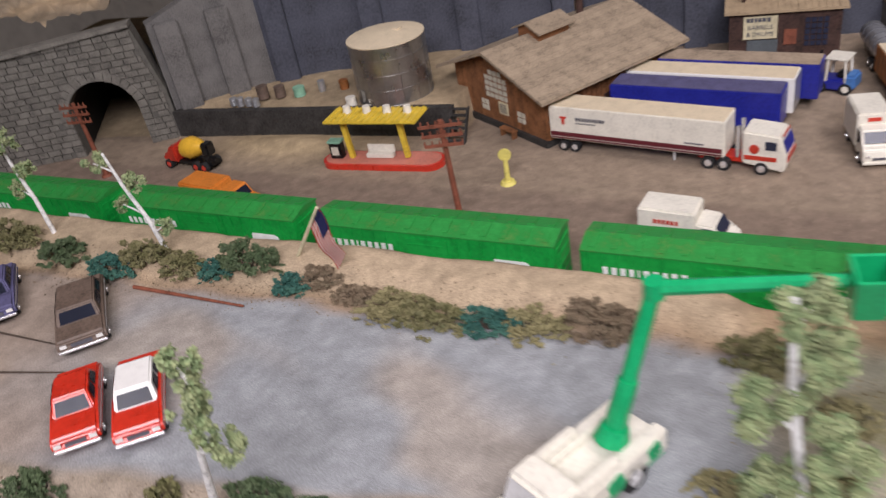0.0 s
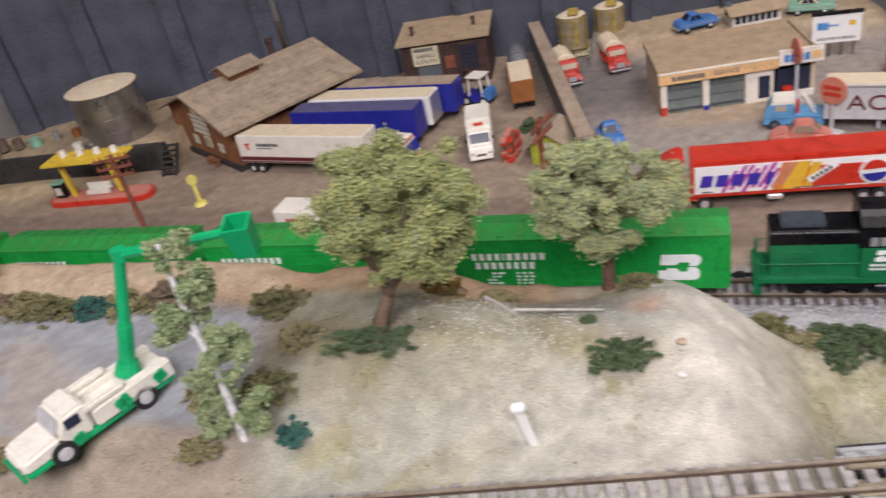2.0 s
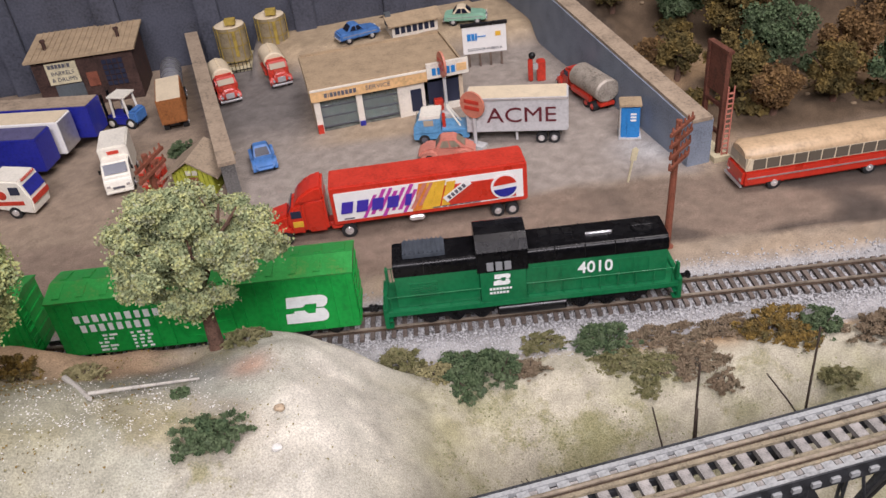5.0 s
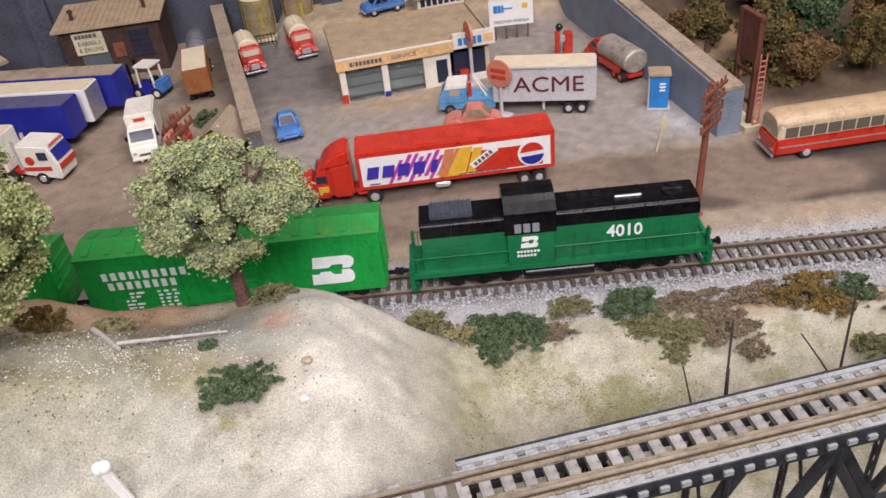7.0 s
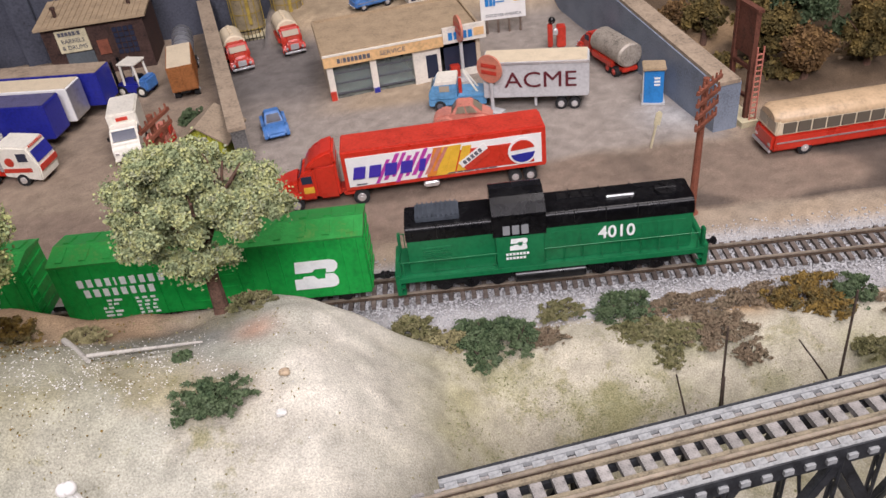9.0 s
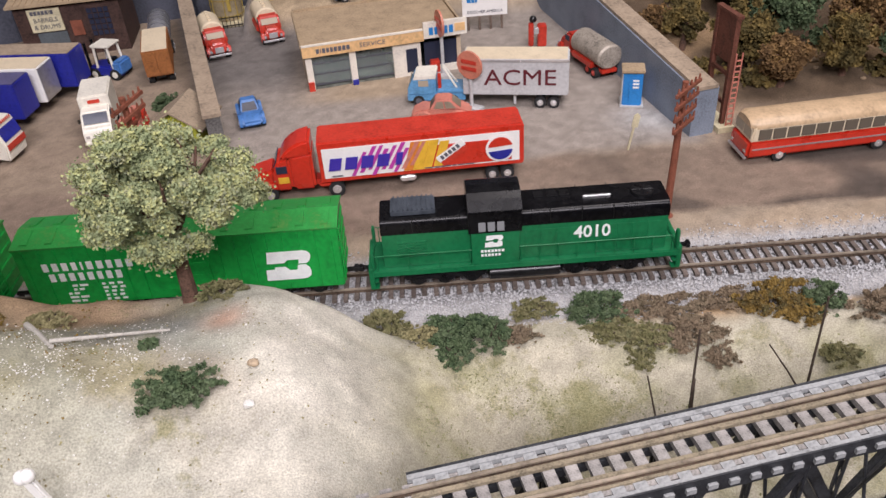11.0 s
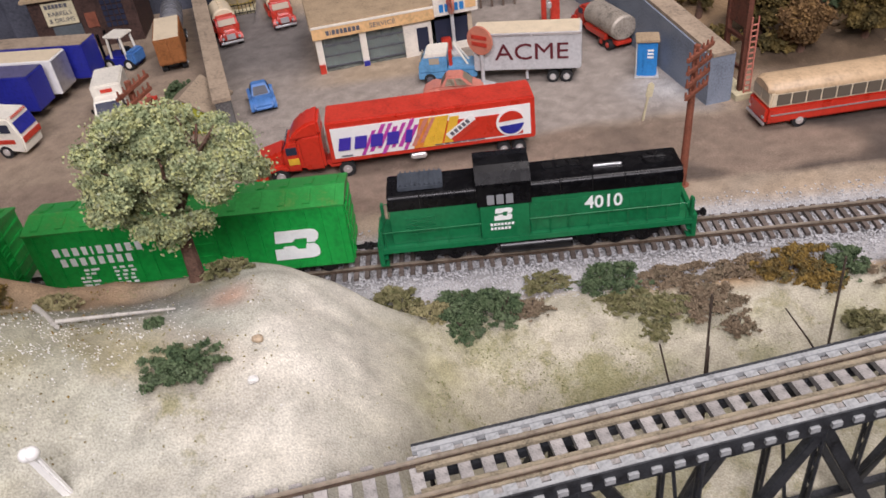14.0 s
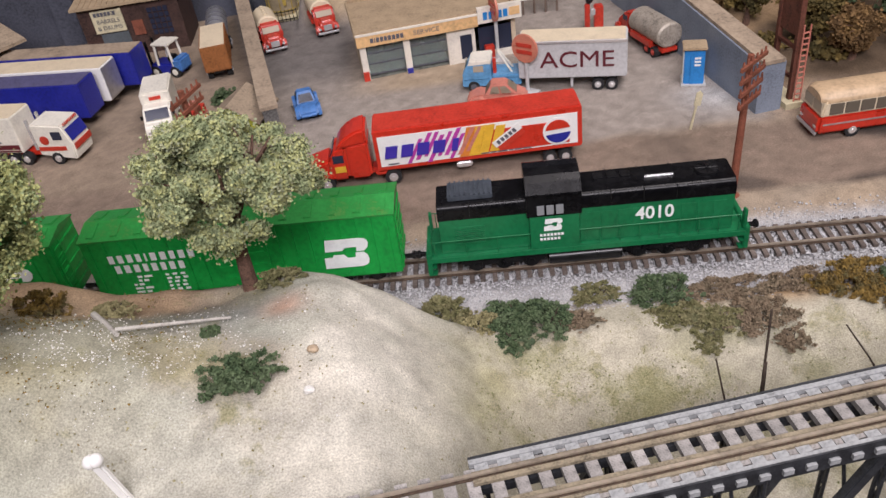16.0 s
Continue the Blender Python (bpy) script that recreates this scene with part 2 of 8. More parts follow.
def height(x, y):
    x, y = np.asarray(x, float), np.asarray(y, float)
    yc, yf = rail_y(x), front_y(x)
    z = np.zeros_like(x)
    bumpy = 0.0035 * wave(x, y, 38) + 0.002 * wave(x, y, 95, 2.0) + 0.0009 * wave(x, y, 260, 4.0)
    # the raised foreground: car park, berm and hill
    rise = smooth(yc - 0.034, yc - 0.072, y)
    lot = 0.070 + 0.008 * smooth(0.012, 0.028, y - 0.03 * wave(x, y * 0, 23) * 0.3) + 0 * x
    hill = 0.066 - 0.013 * smooth(-0.025, 0.022, y) * smooth(-0.17, -0.07, x) + 0.022 * np.exp(-(((x + 0.13) / 0.09) ** 2 + ((y + 0.05) / 0.07) ** 2)) + 0.010 * np.exp(-(((x - 0.03) / 0.028) ** 2 + ((y - 0.012) / 0.014) ** 2)) + bumpy * 0.7
    inlot = smooth(-0.19, -0.235, x + 0.25 * (y + 0.05))
    upper = lot * inlot + hill * (1 - inlot) + bumpy * 0.5 * smooth(0.0, 0.02, y)
    front_fall = smooth(yf + 0.036 + 0.036 * (1 - inlot), yf + 0.004 + 0.010 * (1 - inlot), y)
    upper = upper * (1 - front_fall) + 0.047 * front_fall
    # the gully to the right
    gully = -0.008 - 0.050 * smooth(0.05, -0.075, y) - 0.05 * smooth(-0.05, -0.16, y) + bumpy * 1.3
    gully += 0.030 * smooth(0.33, 0.5, x) * smooth(0.05, -0.05, y)
    flank = smooth(0.016, 0.142, x - 0.018 * smooth(0.02, -0.09, y) + 0.003 * wave(x, y, 60))
    fore = upper * (1 - flank) + gully * flank
    shoulder = -0.006 - 0.006 * smooth(yc - 0.022, yc - 0.036, y)
    z = np.where(y < yc - 0.02, shoulder * (1 - rise) + fore * rise, z)
    z = np.where(np.abs(y - yc) <= 0.022, -0.006, z)
    far = y > yc + 0.022
    z = np.where(far, -0.006 + 0.006 * smooth(yc + 0.022, yc + 0.034, y), z)
    z = z + np.where(far, 0.0004 * wave(x, y, 120) + 0.0025 * np.exp(-(((y - yc - 0.045) / 0.012) ** 2)) * (0.6 + 0.4 * wave(x, y, 50)), 0)
    # sand heap before the dark platform wall
    z = z + 0.010 * np.exp(-(((x + 0.72) / 0.075) ** 2 + ((y - 0.345) / 0.022) ** 2))
    # raised platform at the back left
    z = np.where((x < -0.535) & (x > -0.90) & (y > plat_y(x)), 0.030 + 0.003 * wave(x, y, 40), z)
    # rising ground behind the filling station
    z = np.where((x > -0.05) & (x < 0.28), z + 0.020 * smooth(0.55, 0.60, y), z)
    # wild slope beyond the grey-blue wall
    out = smooth(0.0, 0.02, x - (0.375 - 0.22 * (y - 0.25)))
    wild = (0.0 + 0.11 * smooth(0.27, 0.75, y) + 0.12 * smooth(0.5, 0.95, x) * smooth(0.27, 0.5, y) + 0.010 * wave(x, y, 24) + bumpy * 1.6) * smooth(0.262, 0.30, y)
    z = np.where(far, z * (1 - out) + wild * out, z)
    return z


GX0, GX1, GY0, GY1, STEP = -1.45, 1.05, -0.25, 0.86, 0.0045


def build_ground():
    nx, ny = int((GX1 - GX0) / STEP) + 1, int((GY1 - GY0) / STEP) + 1
    X, Y = np.meshgrid(np.linspace(GX0, GX1, nx), np.linspace(GY0, GY1, ny))
    Z = height(X, Y)
    yc, yf = rail_y(X), front_y(X)
    n1, n2, n3 = wave(X, Y, 33, 1.0), wave(X, Y, 85, 3.0), wave(X, Y, 210, 5.0)
    n = 0.5 * n1 + 0.3 * n2 + 0.2 * n3
    rnd = np.random.rand(*X.shape)

    def lay(col, c, w):
        w = np.clip(w, 0, 1)[..., None]
        return col * (1 - w) + np.array(c) * w
    col = np.ones((*X.shape, 3)) * np.array((0.30, 0.245, 0.185))
    col = lay(col, (0.40, 0.31, 0.215), 0.6 * smooth(-0.2, 0.6, n))
    # yard and road
    yard = smooth(yc + 0.05, yc + 0.06, Y + 0.004 * n)
    col = lay(col, (0.285, 0.222, 0.165), yard)
    road = smooth(yc + 0.052, yc + 0.06, Y + 0.003 * n2) * smooth(yc + 0.150, yc + 0.138, Y + 0.004 * n2)
    col = lay(col, (0.215, 0.162, 0.125), 0.85 * road)
    col = lay(col, (0.045, 0.04, 0.037), 0.75 * road * smooth(0.22, 0.34, X) * smooth(0.1, 0.7, n1 + 0.4 + 0.4 * n2))
    stn = smooth(-0.05, -0.03, X + 0.26 * (Y - 0.28)) * smooth(0.225, 0.245, Y + 0.004 * n2) * smooth(0.36, 0.34, X)
    col = lay(col, (0.315, 0.275, 0.24), stn)
    col = lay(col, (0.37, 0.29, 0.205), stn * smooth(0.10, 0.02, np.abs(X - 0.09)) * smooth(0.36, 0.385, Y))
    col = lay(col, (0.14, 0.13, 0.125), stn * smooth(0.03, 0.0, X) * smooth(0.37, 0.46, Y) * 0.8)
    col = lay(col, (0.42, 0.41, 0.40), np.exp(-(((X - 0.325) / 0.03) ** 2 + ((Y - 0.28) / 0.025) ** 2)))
    sand = np.exp(-(((X + 0.72) / 0.1) ** 2 + ((Y - 0.355) / 0.04) ** 2))
    col = lay(col, (0.40, 0.31, 0.19), np.clip(1.6 * sand, 0, 1))
    col = lay(col, (0.36, 0.28, 0.18), (X < -0.53) * (Y > plat_y(X) - 0.006))
    col = lay(col, (0.40, 0.31, 0.205), smooth(0.55, 0.59, Y) * smooth(-0.05, -0.03, X))
    # railway bed
    col = lay(col, (0.34, 0.335, 0.33), smooth(0.036, 0.028, np.abs(Y - yc + 0.004)))
    # foreground
    fore = Y < yc - 0.036
    inlot = smooth(-0.19, -0.235, X + 0.25 * (Y + 0.05))
    plate = smooth(0.012, -0.004, Y + 0.006 * n2) * smooth(yf + 0.034, yf + 0.044, Y + 0.004 * n2) * inlot
    berm = (0.44, 0.345, 0.235)
    hillc = np.ones_like(col) * np.array((0.345, 0.345, 0.28))
    hillc = lay(hillc, (0.335, 0.295, 0.225), smooth(0.0, 0.7, n1 + 0.3 * n3 + 0.3 * n2))
    hillc = lay(hillc, (0.31, 0.285, 0.16), 0.6 * smooth(0.05, 0.6, n2 + 0.3 * n1 + 0.5 * n3 - 0.3 * (X > 0.0)))
    hillc = lay(hillc, (0.255, 0.265, 0.245), 0.95 * np.exp(-(((X + 0.035) / 0.055) ** 2 + ((Y + 0.002) / 0.024) ** 2)) * (0.8 + 0.4 * n3))
    hillc = lay(hillc, (0.25, 0.235, 0.155), 0.55 * smooth(-0.015, -0.07, X) * smooth(-0.10, -0.07, Y))
    hillc = lay(hillc, (0.40, 0.265, 0.16), 0.8 * smooth(-0.005, 0.024, Y + 0.008 * n2) * smooth(0.0, -0.06, X))
    hillc = lay(hillc, (0.60, 0.57, 0.49), (0.88 + 0.25 * n3) * smooth(0.000, 0.045, X - 0.25 * (Y + 0.03)) * smooth(0.115, 0.075, X + 0.012 * n2))
    hillc = lay(hillc, (0.43, 0.415, 0.35), (0.7 + 0.35 * n2) * smooth(-0.045, -0.075, Y) * smooth(-0.14, -0.02, X))
    hillc = lay(hillc, (0.40, 0.27, 0.20), np.exp(-(((X - 0.010) / 0.011) ** 2 + ((Y + 0.001) / 0.009) ** 2)))
    gul = np.ones_like(col) * np.array((0.415, 0.385, 0.30))
    gul = lay(gul, (0.31, 0.30, 0.17), 0.5 * smooth(0.05, 0.75, n2 + 0.4 * n1 + 0.7 * n3 - 0.1) * smooth(0.04, 0.0, Y))
    gul = lay(gul, (0.34, 0.315, 0.16), 0.7 * np.exp(-(((X - 0.105 - 0.25 * (Y + 0.0)) / 0.022) ** 2 + ((Y + 0.008) / 0.034) ** 2)) * (0.8 + 0.4 * n3))
    for sx, sy, wx, wy in ((0.192, -0.006, 0.022, 0.012), (0.170, -0.022, 0.018, 0.010), (0.289, 0.0, 0.018, 0.012), (0.236, -0.003, 0.013, 0.009), (0.348, 0.008, 0.018, 0.014), (0.240, 0.026, 0.026, 0.012), (0.130, 0.026, 0.018, 0.012), (0.262, -0.020, 0.02, 0.008)):
        gul = lay(gul, (0.24, 0.24, 0.115), 0.55 * np.exp(-(((X - sx) / wx) ** 2 + ((Y - sy) / wy) ** 2)) * np.clip(0.75 + 0.9 * n3 + 0.3 * n2, 0, 1))
    gul = lay(gul, (0.36, 0.24, 0.13), smooth(0.034, 0.05, Y + 0.006 * n2) * smooth(0.21, 0.25, X))
    flank = smooth(0.05, 0.12, X)
    fc = hillc * (1 - flank)[..., None] + gul * flank[..., None]
    lotc = np.ones_like(col) * np.array(berm)
    lotc = lay(lotc, (0.27, 0.175, 0.105), 0.8 * smooth(0.022, 0.004, Y + 0.006 * n2) * smooth(-0.07, -0.02, Y))
    lotc = lay(lotc, (0.30, 0.25, 0.195), smooth(-0.05, -0.09, Y))
    lotc = lay(lotc, (0.30, 0.315, 0.33), plate)
    lotc = lay(lotc, (0.36, 0.31, 0.26), plate * 0.75 * smooth(0.1, 0.7, n1 + 0.25 * n2))
    lotc = lay(lotc, (0.33, 0.25, 0.185), plate * 0.8 * smooth(-0.52, -0.68, X + 0.05 * n1))
    fc = lotc * inlot[..., None] + fc * (1 - inlot)[..., None]
    col = np.where(fore[..., None], fc, col)
    # beyond the wall and the mountain
    out = smooth(0.0, 0.02, X - (0.375 - 0.22 * (Y - 0.25))) * smooth(0.262, 0.29, Y)
    col = lay(col, (0.10, 0.070, 0.045), out)
    col = lay(col, (0.30, 0.205, 0.12), out * smooth(0.2, 0.8, n1 + 0.4 * n2))
    col *= (0.92 + 0.16 * rnd)[..., None]
    # where moss grows
    grow = fore * (1 - inlot) * (0.36 * (1 - flank) + 0.42 * flank + 0.12 * n1 + 0.06 * n2)
    grow = grow + fore * flank * 0.30 * np.exp(-(((X - 0.19) / 0.05) ** 2 + ((Y + 0.012) / 0.02) ** 2))
    grow = grow - fore * 0.35 * np.exp(-(((X - 0.055) / 0.022) ** 2))
    grow = np.clip(grow + fore * inlot * (1 - plate) * 0.28, 0, 0.75)
    co = np.stack([X, Y, Z], -1).reshape(-1, 3)
    idx = np.arange(nx * ny).reshape(ny, nx)
    quads = np.stack([idx[:-1, :-1], idx[:-1, 1:], idx[1:, 1:], idx[1:, :-1]], -1).reshape(-1, 4)
    mid = co[quads].mean(1)
    keep = mid[:, 1] > front_y(mid[:, 0]) - 0.060
    quads = quads[keep]
    me = bpy.data.meshes.new("ground")
    me.vertices.add(len(co))
    me.vertices.foreach_set("co", co.ravel())
    me.loops.add(quads.size)
    me.loops.foreach_set("vertex_index", quads.ravel())
    me.polygons.add(len(quads))
    me.polygons.foreach_set("loop_start", np.arange(0, quads.size, 4))
    me.update(calc_edges=True)
    at = me.color_attributes.new("zone", "FLOAT_COLOR", "POINT")
    at.data.foreach_set("color", np.concatenate([col.reshape(-1, 3), grow.reshape(-1, 1)], 1).ravel())
    me.polygons.foreach_set("use_smooth", [True] * len(me.polygons))
    me.materials.append(M_GROUND)
    tagged(new("ground", me), "sculpted plaster scenery with dirt yard, pale hill and gully", "", "", "structure")


build_ground()


def gz(x, y):
    return float(height(x, y))


# ---- room around the layout ----
def room():
    bm = bm_new()
    box(bm, (0, 0, -1.02), (7.0, 6.0, 0.04))
    structure("floor", bm, M_FLOOR, "dark carpet floor of the room")
    bm = bm_new()
    box(bm, (0, 0, 1.52), (7.0, 6.0, 0.04))
    structure("ceiling", bm, M_ROOM, "plain pale ceiling of the room")
    for nm, c, s in (("wall_north", (0, 2.98, 0.25), (7, 0.04, 2.5)), ("wall_south", (0, -2.98, 0.25), (7, 0.04, 2.5)), ("wall_east", (3.48, 0, 0.25), (0.04, 5.92, 2.5)), ("wall_west", (-3.48, 0, 0.25), (0.04, 5.92, 2.5))):
        bm = bm_new()
        box(bm, c, s)
        structure(nm, bm, M_ROOM, "plain painted wall of the room")
    bm = bm_new()
    for k in range(20):
        x0, x1 = GX0 + k * 0.125, GX0 + (k + 1) * 0.125
        y0, y1 = front_y(x0) - 0.062, front_y(x1) - 0.062
        vs = [bm.verts.new(p) for p in ((x0, y0, -0.98), (x1, y1, -0.98), (x1, y1, 0.045), (x0, y0, 0.045), (x0, y0 + 0.015, -0.98), (x1, y1 + 0.015, -0.98), (x1, y1 + 0.015, 0.045), (x0, y0 + 0.015, 0.045))]
        if x0 > 0.09:
            for v in (vs[2], vs[3], vs[6], vs[7]):
                v.co.z = -0.125
        for f in ((0, 1, 2, 3), (5, 4, 7, 6), (3, 2, 6, 7)):
            bm.faces.new([vs[i] for i in f])
    structure("fascia", bm, M_WOOD, "brown wooden front board of the layout")


room()


# ---- walls of the layout ----
def wall_run(name, a, b, z0, z1, thick, material, label, cap=None, posts=0.0, z1b=None):
    """An upright wall from a to b; cap: the material of its top; posts: the spacing of the flat buttresses on its near side."""
    a, b = Vector((*a, 0)), Vector((*b, 0))
    d = b - a
    L, ang = d.length, math.atan2(d.y, d.x)
    root = tagged(new(name), label, "", "", "structure")
    root.matrix_world = Matrix.Translation(a) @ Matrix.Rotation(ang, 4, "Z")
    zb = z1 if z1b is None else z1b
    bm = bm_new()
    extrude(bm, [(0, z0), (L, z0), (L, zb), (0, z1)], "y", 0.0, thick)
    part("wall_body", bm, material, root)
    if cap:
        bm = bm_new()
        extrude(bm, [(-0.001, z1), (L + 0.001, zb), (L + 0.001, zb + 0.003), (-0.001, z1 + 0.003)], "y", -0.0015, thick + 0.0015)
        part("coping", bm, cap, root, "dusty tan coping")
    if posts:
        k = 0
        while k * posts < L - 0.02:
            bm = bm_new()
            box(bm, (k * posts + 0.02, -0.004, (z0 + z1) / 2), (0.026, 0.010, z1 - z0 - 0.002), bevel=0.0012)
            part("buttress", bm, material, root)
            k += 1
    return root


wall_run("wall_back", (-0.80, 0.462), (-0.46, 0.600), -0.02, 0.34, 0.03, M_WALL, "tall dark blue-grey backdrop wall with flat buttresses", posts=0.112)
wall_run("wall_rear", (-0.452, 0.602), (0.30, 0.705), -0.02, 0.34, 0.03, M_WALL, "tall dark blue-grey rear wall with flat buttresses", posts=0.112)
wall_run("wall_flank", (-0.885, 0.372), (-0.80, 0.462), -0.02, 0.135, 0.02, M_WALLGREY, "grey retaining wall beside the tunnel mouth", z1b=0.175, posts=0.058)
wall_run("wall_divider", (-0.035, 0.290), (-0.120, 0.655), -0.01, 0.036, 0.012, M_WALLGREY, "low grey dividing wall between the two yards", cap=M_WALLTOP)
wall_run("wall_side", (0.341, 0.243), (0.262, 0.69), -0.01, 0.040, -0.021, M_WALLBLUE, "low faded blue wall beside the filling station yard", cap=M_WALLTOP, z1b=0.075)
bm = bm_new()
extrude(bm, [(-0.905, plat_y(-0.905) - 0.006), (-0.535, plat_y(-0.535) - 0.006), (-0.535, plat_y(-0.535) + 0.002), (-0.905, plat_y(-0.905) + 0.002)], "z", -0.01, 0.0325)
structure("platform_wall", bm, M_BLACKWALL, "low black plank wall of the raised platform")


# ---- rock hill and tunnel ----
PA, PB = Vector((-1.085, 0.262, 0)), Vector((-0.885, 0.368, 0))


def build_hill():
    st = 0.006
    X, Y = np.meshgrid(np.arange(-1.45, -0.60, st), np.arange(0.12, 0.85, st))
    d = (PB - PA).normalized()
    s1 = -(X - PA.x) * d.y + (Y - PA.y) * d.x
    s2 = (-(X + 0.885) + (Y - 0.372)) * 0.707
    s3 = -(X + 0.80) * 0.376 + (Y - 0.462) * 0.927
    inside = (s1 > 0.004) & (s2 > 0.008) & (s3 > 0.012)
    left = X < -1.075
    n1, n2, n3 = wave(X, Y, 28, 0.5), wave(X, Y, 70, 2.5), wave(X, Y, 190, 1.5)
    top = 0.132 + 0.045 * smooth(0.0, 0.13, np.minimum(s1, np.minimum(s2, s3) + 0.05)) + 0.012 * n1 + 0.007 * n2 + 0.003 * n3
    top = np.floor(top / 0.011) * 0.011 * 0.6 + top * 0.4
    side = (0.132 + 0.012 * n1 + 0.007 * n2) * smooth(0.13, 0.27, Y + 0.012 * n1) + 0.003 * n3
    Z = np.where(inside & (s1 > 0.004), top, side)
    ok = inside | (left & (s1 <= 0.02)) | (left & inside)
    col = np.ones((*X.shape, 3)) * np.array((0.27, 0.215, 0.15))
    w = smooth(0.0, 0.5, np.sin(Z * 300 + 1.5 * n1) + 0.4 * n2)[..., None]
    col = col * (1 - 0.8 * w) + np.array((0.44, 0.33, 0.21)) * 0.8 * w
    w = smooth(0.2, 0.7, n2 + 0.3 * n1)[..., None]
    col = col * (1 - 0.5 * w) + np.array((0.2, 0.16, 0.12)) * 0.5 * w
    ny, nx = X.shape
    co = np.stack([X, Y, Z], -1).reshape(-1, 3)
    idx = np.arange(nx * ny).reshape(ny, nx)
    quads = np.stack([idx[:-1, :-1], idx[:-1, 1:], idx[1:, 1:], idx[1:, :-1]], -1).reshape(-1, 4)
    quads = quads[ok.ravel()[quads].all(1)]
    me = bpy.data.meshes.new("rock_hill")
    me.from_pydata(co.tolist(), [], quads.tolist())
    at = me.color_attributes.new("zone", "FLOAT_COLOR", "POINT")
    at.data.foreach_set("color", np.concatenate([col.reshape(-1, 3), np.zeros((len(co), 1))], 1).ravel())
    me.materials.append(M_GROUND)
    tagged(new("rock_hill", me), "tan layered rock hill above the tunnel", "", "", "structure")


build_hill()


def tunnel_portal():
    d = PB - PA
    L = d.length
    root = tagged(new("tunnel_portal"), "grey cut stone tunnel portal with a dark arched mouth", "", "", "structure")
    root.matrix_world = Matrix.Translation(PA) @ Matrix.Rotation(math.atan2(d.y, d.x), 4, "Z")
    cx, r, zs, H = 0.150, 0.040, 0.046, 0.138
    arch = [(cx - r, -0.01), (cx - r, zs)] + [(cx - r * math.cos(a), zs + r * math.sin(a)) for a in [math.pi * k / 14 for k in range(1, 14)]] + [(cx + r, zs), (cx + r, -0.01)]
    bm = bm_new()
    outline = [(0, -0.01), (0, H - 0.012), (L * 0.93, H), (L, 0.062), (L, -0.01)]
    # front face as a fan of quads between the arch and the outline, given depth
    pts = [(0, -0.01), (0, 0.06), (0.0, H - 0.012), (0.05, H - 0.009), (0.09, H - 0.006), (0.12, H - 0.005), (0.14, H - 0.004), (0.15, H - 0.004), (0.165, H - 0.003), (0.18, H - 0.002), (0.2, H - 0.001), (L * 0.93, H), (L * 0.955, 0.11), (L * 0.975, 0.085), (L, 0.06), (L, 0.03), (L, -0.01)]
    n = len(arch)
    fa = [bm.verts.new((p[0], 0, p[1])) for p in arch]
    fo = [bm.verts.new((p[0], 0, p[1])) for p in pts[:n]]
    ba = [bm.verts.new((p[0], 0.02, p[1])) for p in arch]
    bo = [bm.verts.new((p[0], 0.02, p[1])) for p in pts[:n]]
    for i in range(n - 1):
        bm.faces.new((fa[i], fa[i + 1], fo[i + 1], fo[i]))
        bm.faces.new((fa[i], ba[i], ba[i + 1], fa[i + 1]))
        bm.faces.new((fo[i], fo[i + 1], bo[i + 1], bo[i]))
    part("portal_face", bm, M_MORTAR, root)
    # stone blocks, proud of the face
    rng = random.Random(3)
    row, zz = 0, 0.0
    while zz < H - 0.008:
        hgt = 0.0075
        x = -0.006 * (row % 2) + 0.001
        while x < L - 0.004:
            w = rng.uniform(0.011, 0.017)
            xa, xb = max(x, 0.001), min(x + w, L * (0.93 if zz > 0.1 else 0.985 - max(0, zz - 0.055)))
            mx, mz = (xa + xb) / 2, zz + hgt / 2
            inside = abs(mx - cx) < r + 0.011 and (mz < zs or math.hypot(mx - cx, mz - zs) < r + 0.010)
            if xb - xa > 0.004 and not inside:
                b2 = bm_new()
                box(b2, (mx, -0.0006, mz), (xb - xa - 0.0012, 0.003, hgt - 0.0011), bevel=0.0)
                part("stone", b2, M_PORTAL, root)
            x += w
        zz += hgt
        row += 1
    for k in range(15):
        a = math.pi * (k + 0.5) / 15
        b2 = bm_new()
        m = Matrix.Translation((cx - (r + 0.0055) * math.cos(a), -0.001, zs + (r + 0.0055) * math.sin(a))) @ Matrix.Rotation(a - math.pi / 2, 4, "Y")
        box(b2, (0, 0, 0), (0.0085, 0.0045, 0.0105), m=m)
        part("arch_stone", b2, M_PORTAL, root)
    for s in (-1, 1):
        for k in range(6):
            b2 = bm_new()
            box(b2, (cx + s * (r + 0.0055), -0.001, k * 0.0076 + 0.0038), (0.0105, 0.0045, 0.0068))
            part("jamb_stone", b2, M_PORTAL, root)
    b2 = bm_new()
    extrude(b2, [(-0.001, H - 0.0115), (L * 0.935, H + 0.0005), (L * 0.935, H + 0.005), (-0.001, H - 0.007)], "y", -0.006, 0.014)
    part("coping", b2, M_PORTAL, root)
    # near-black lining running back from the arch, closed at its far end
    b2 = bm_new()
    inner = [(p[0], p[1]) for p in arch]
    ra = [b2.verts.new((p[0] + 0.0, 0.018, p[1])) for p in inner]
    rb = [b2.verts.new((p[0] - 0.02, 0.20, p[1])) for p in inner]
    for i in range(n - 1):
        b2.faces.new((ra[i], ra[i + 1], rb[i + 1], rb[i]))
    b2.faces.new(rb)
    part("lining", b2, M_LINING, root, "near-black tunnel lining")


tunnel_portal()


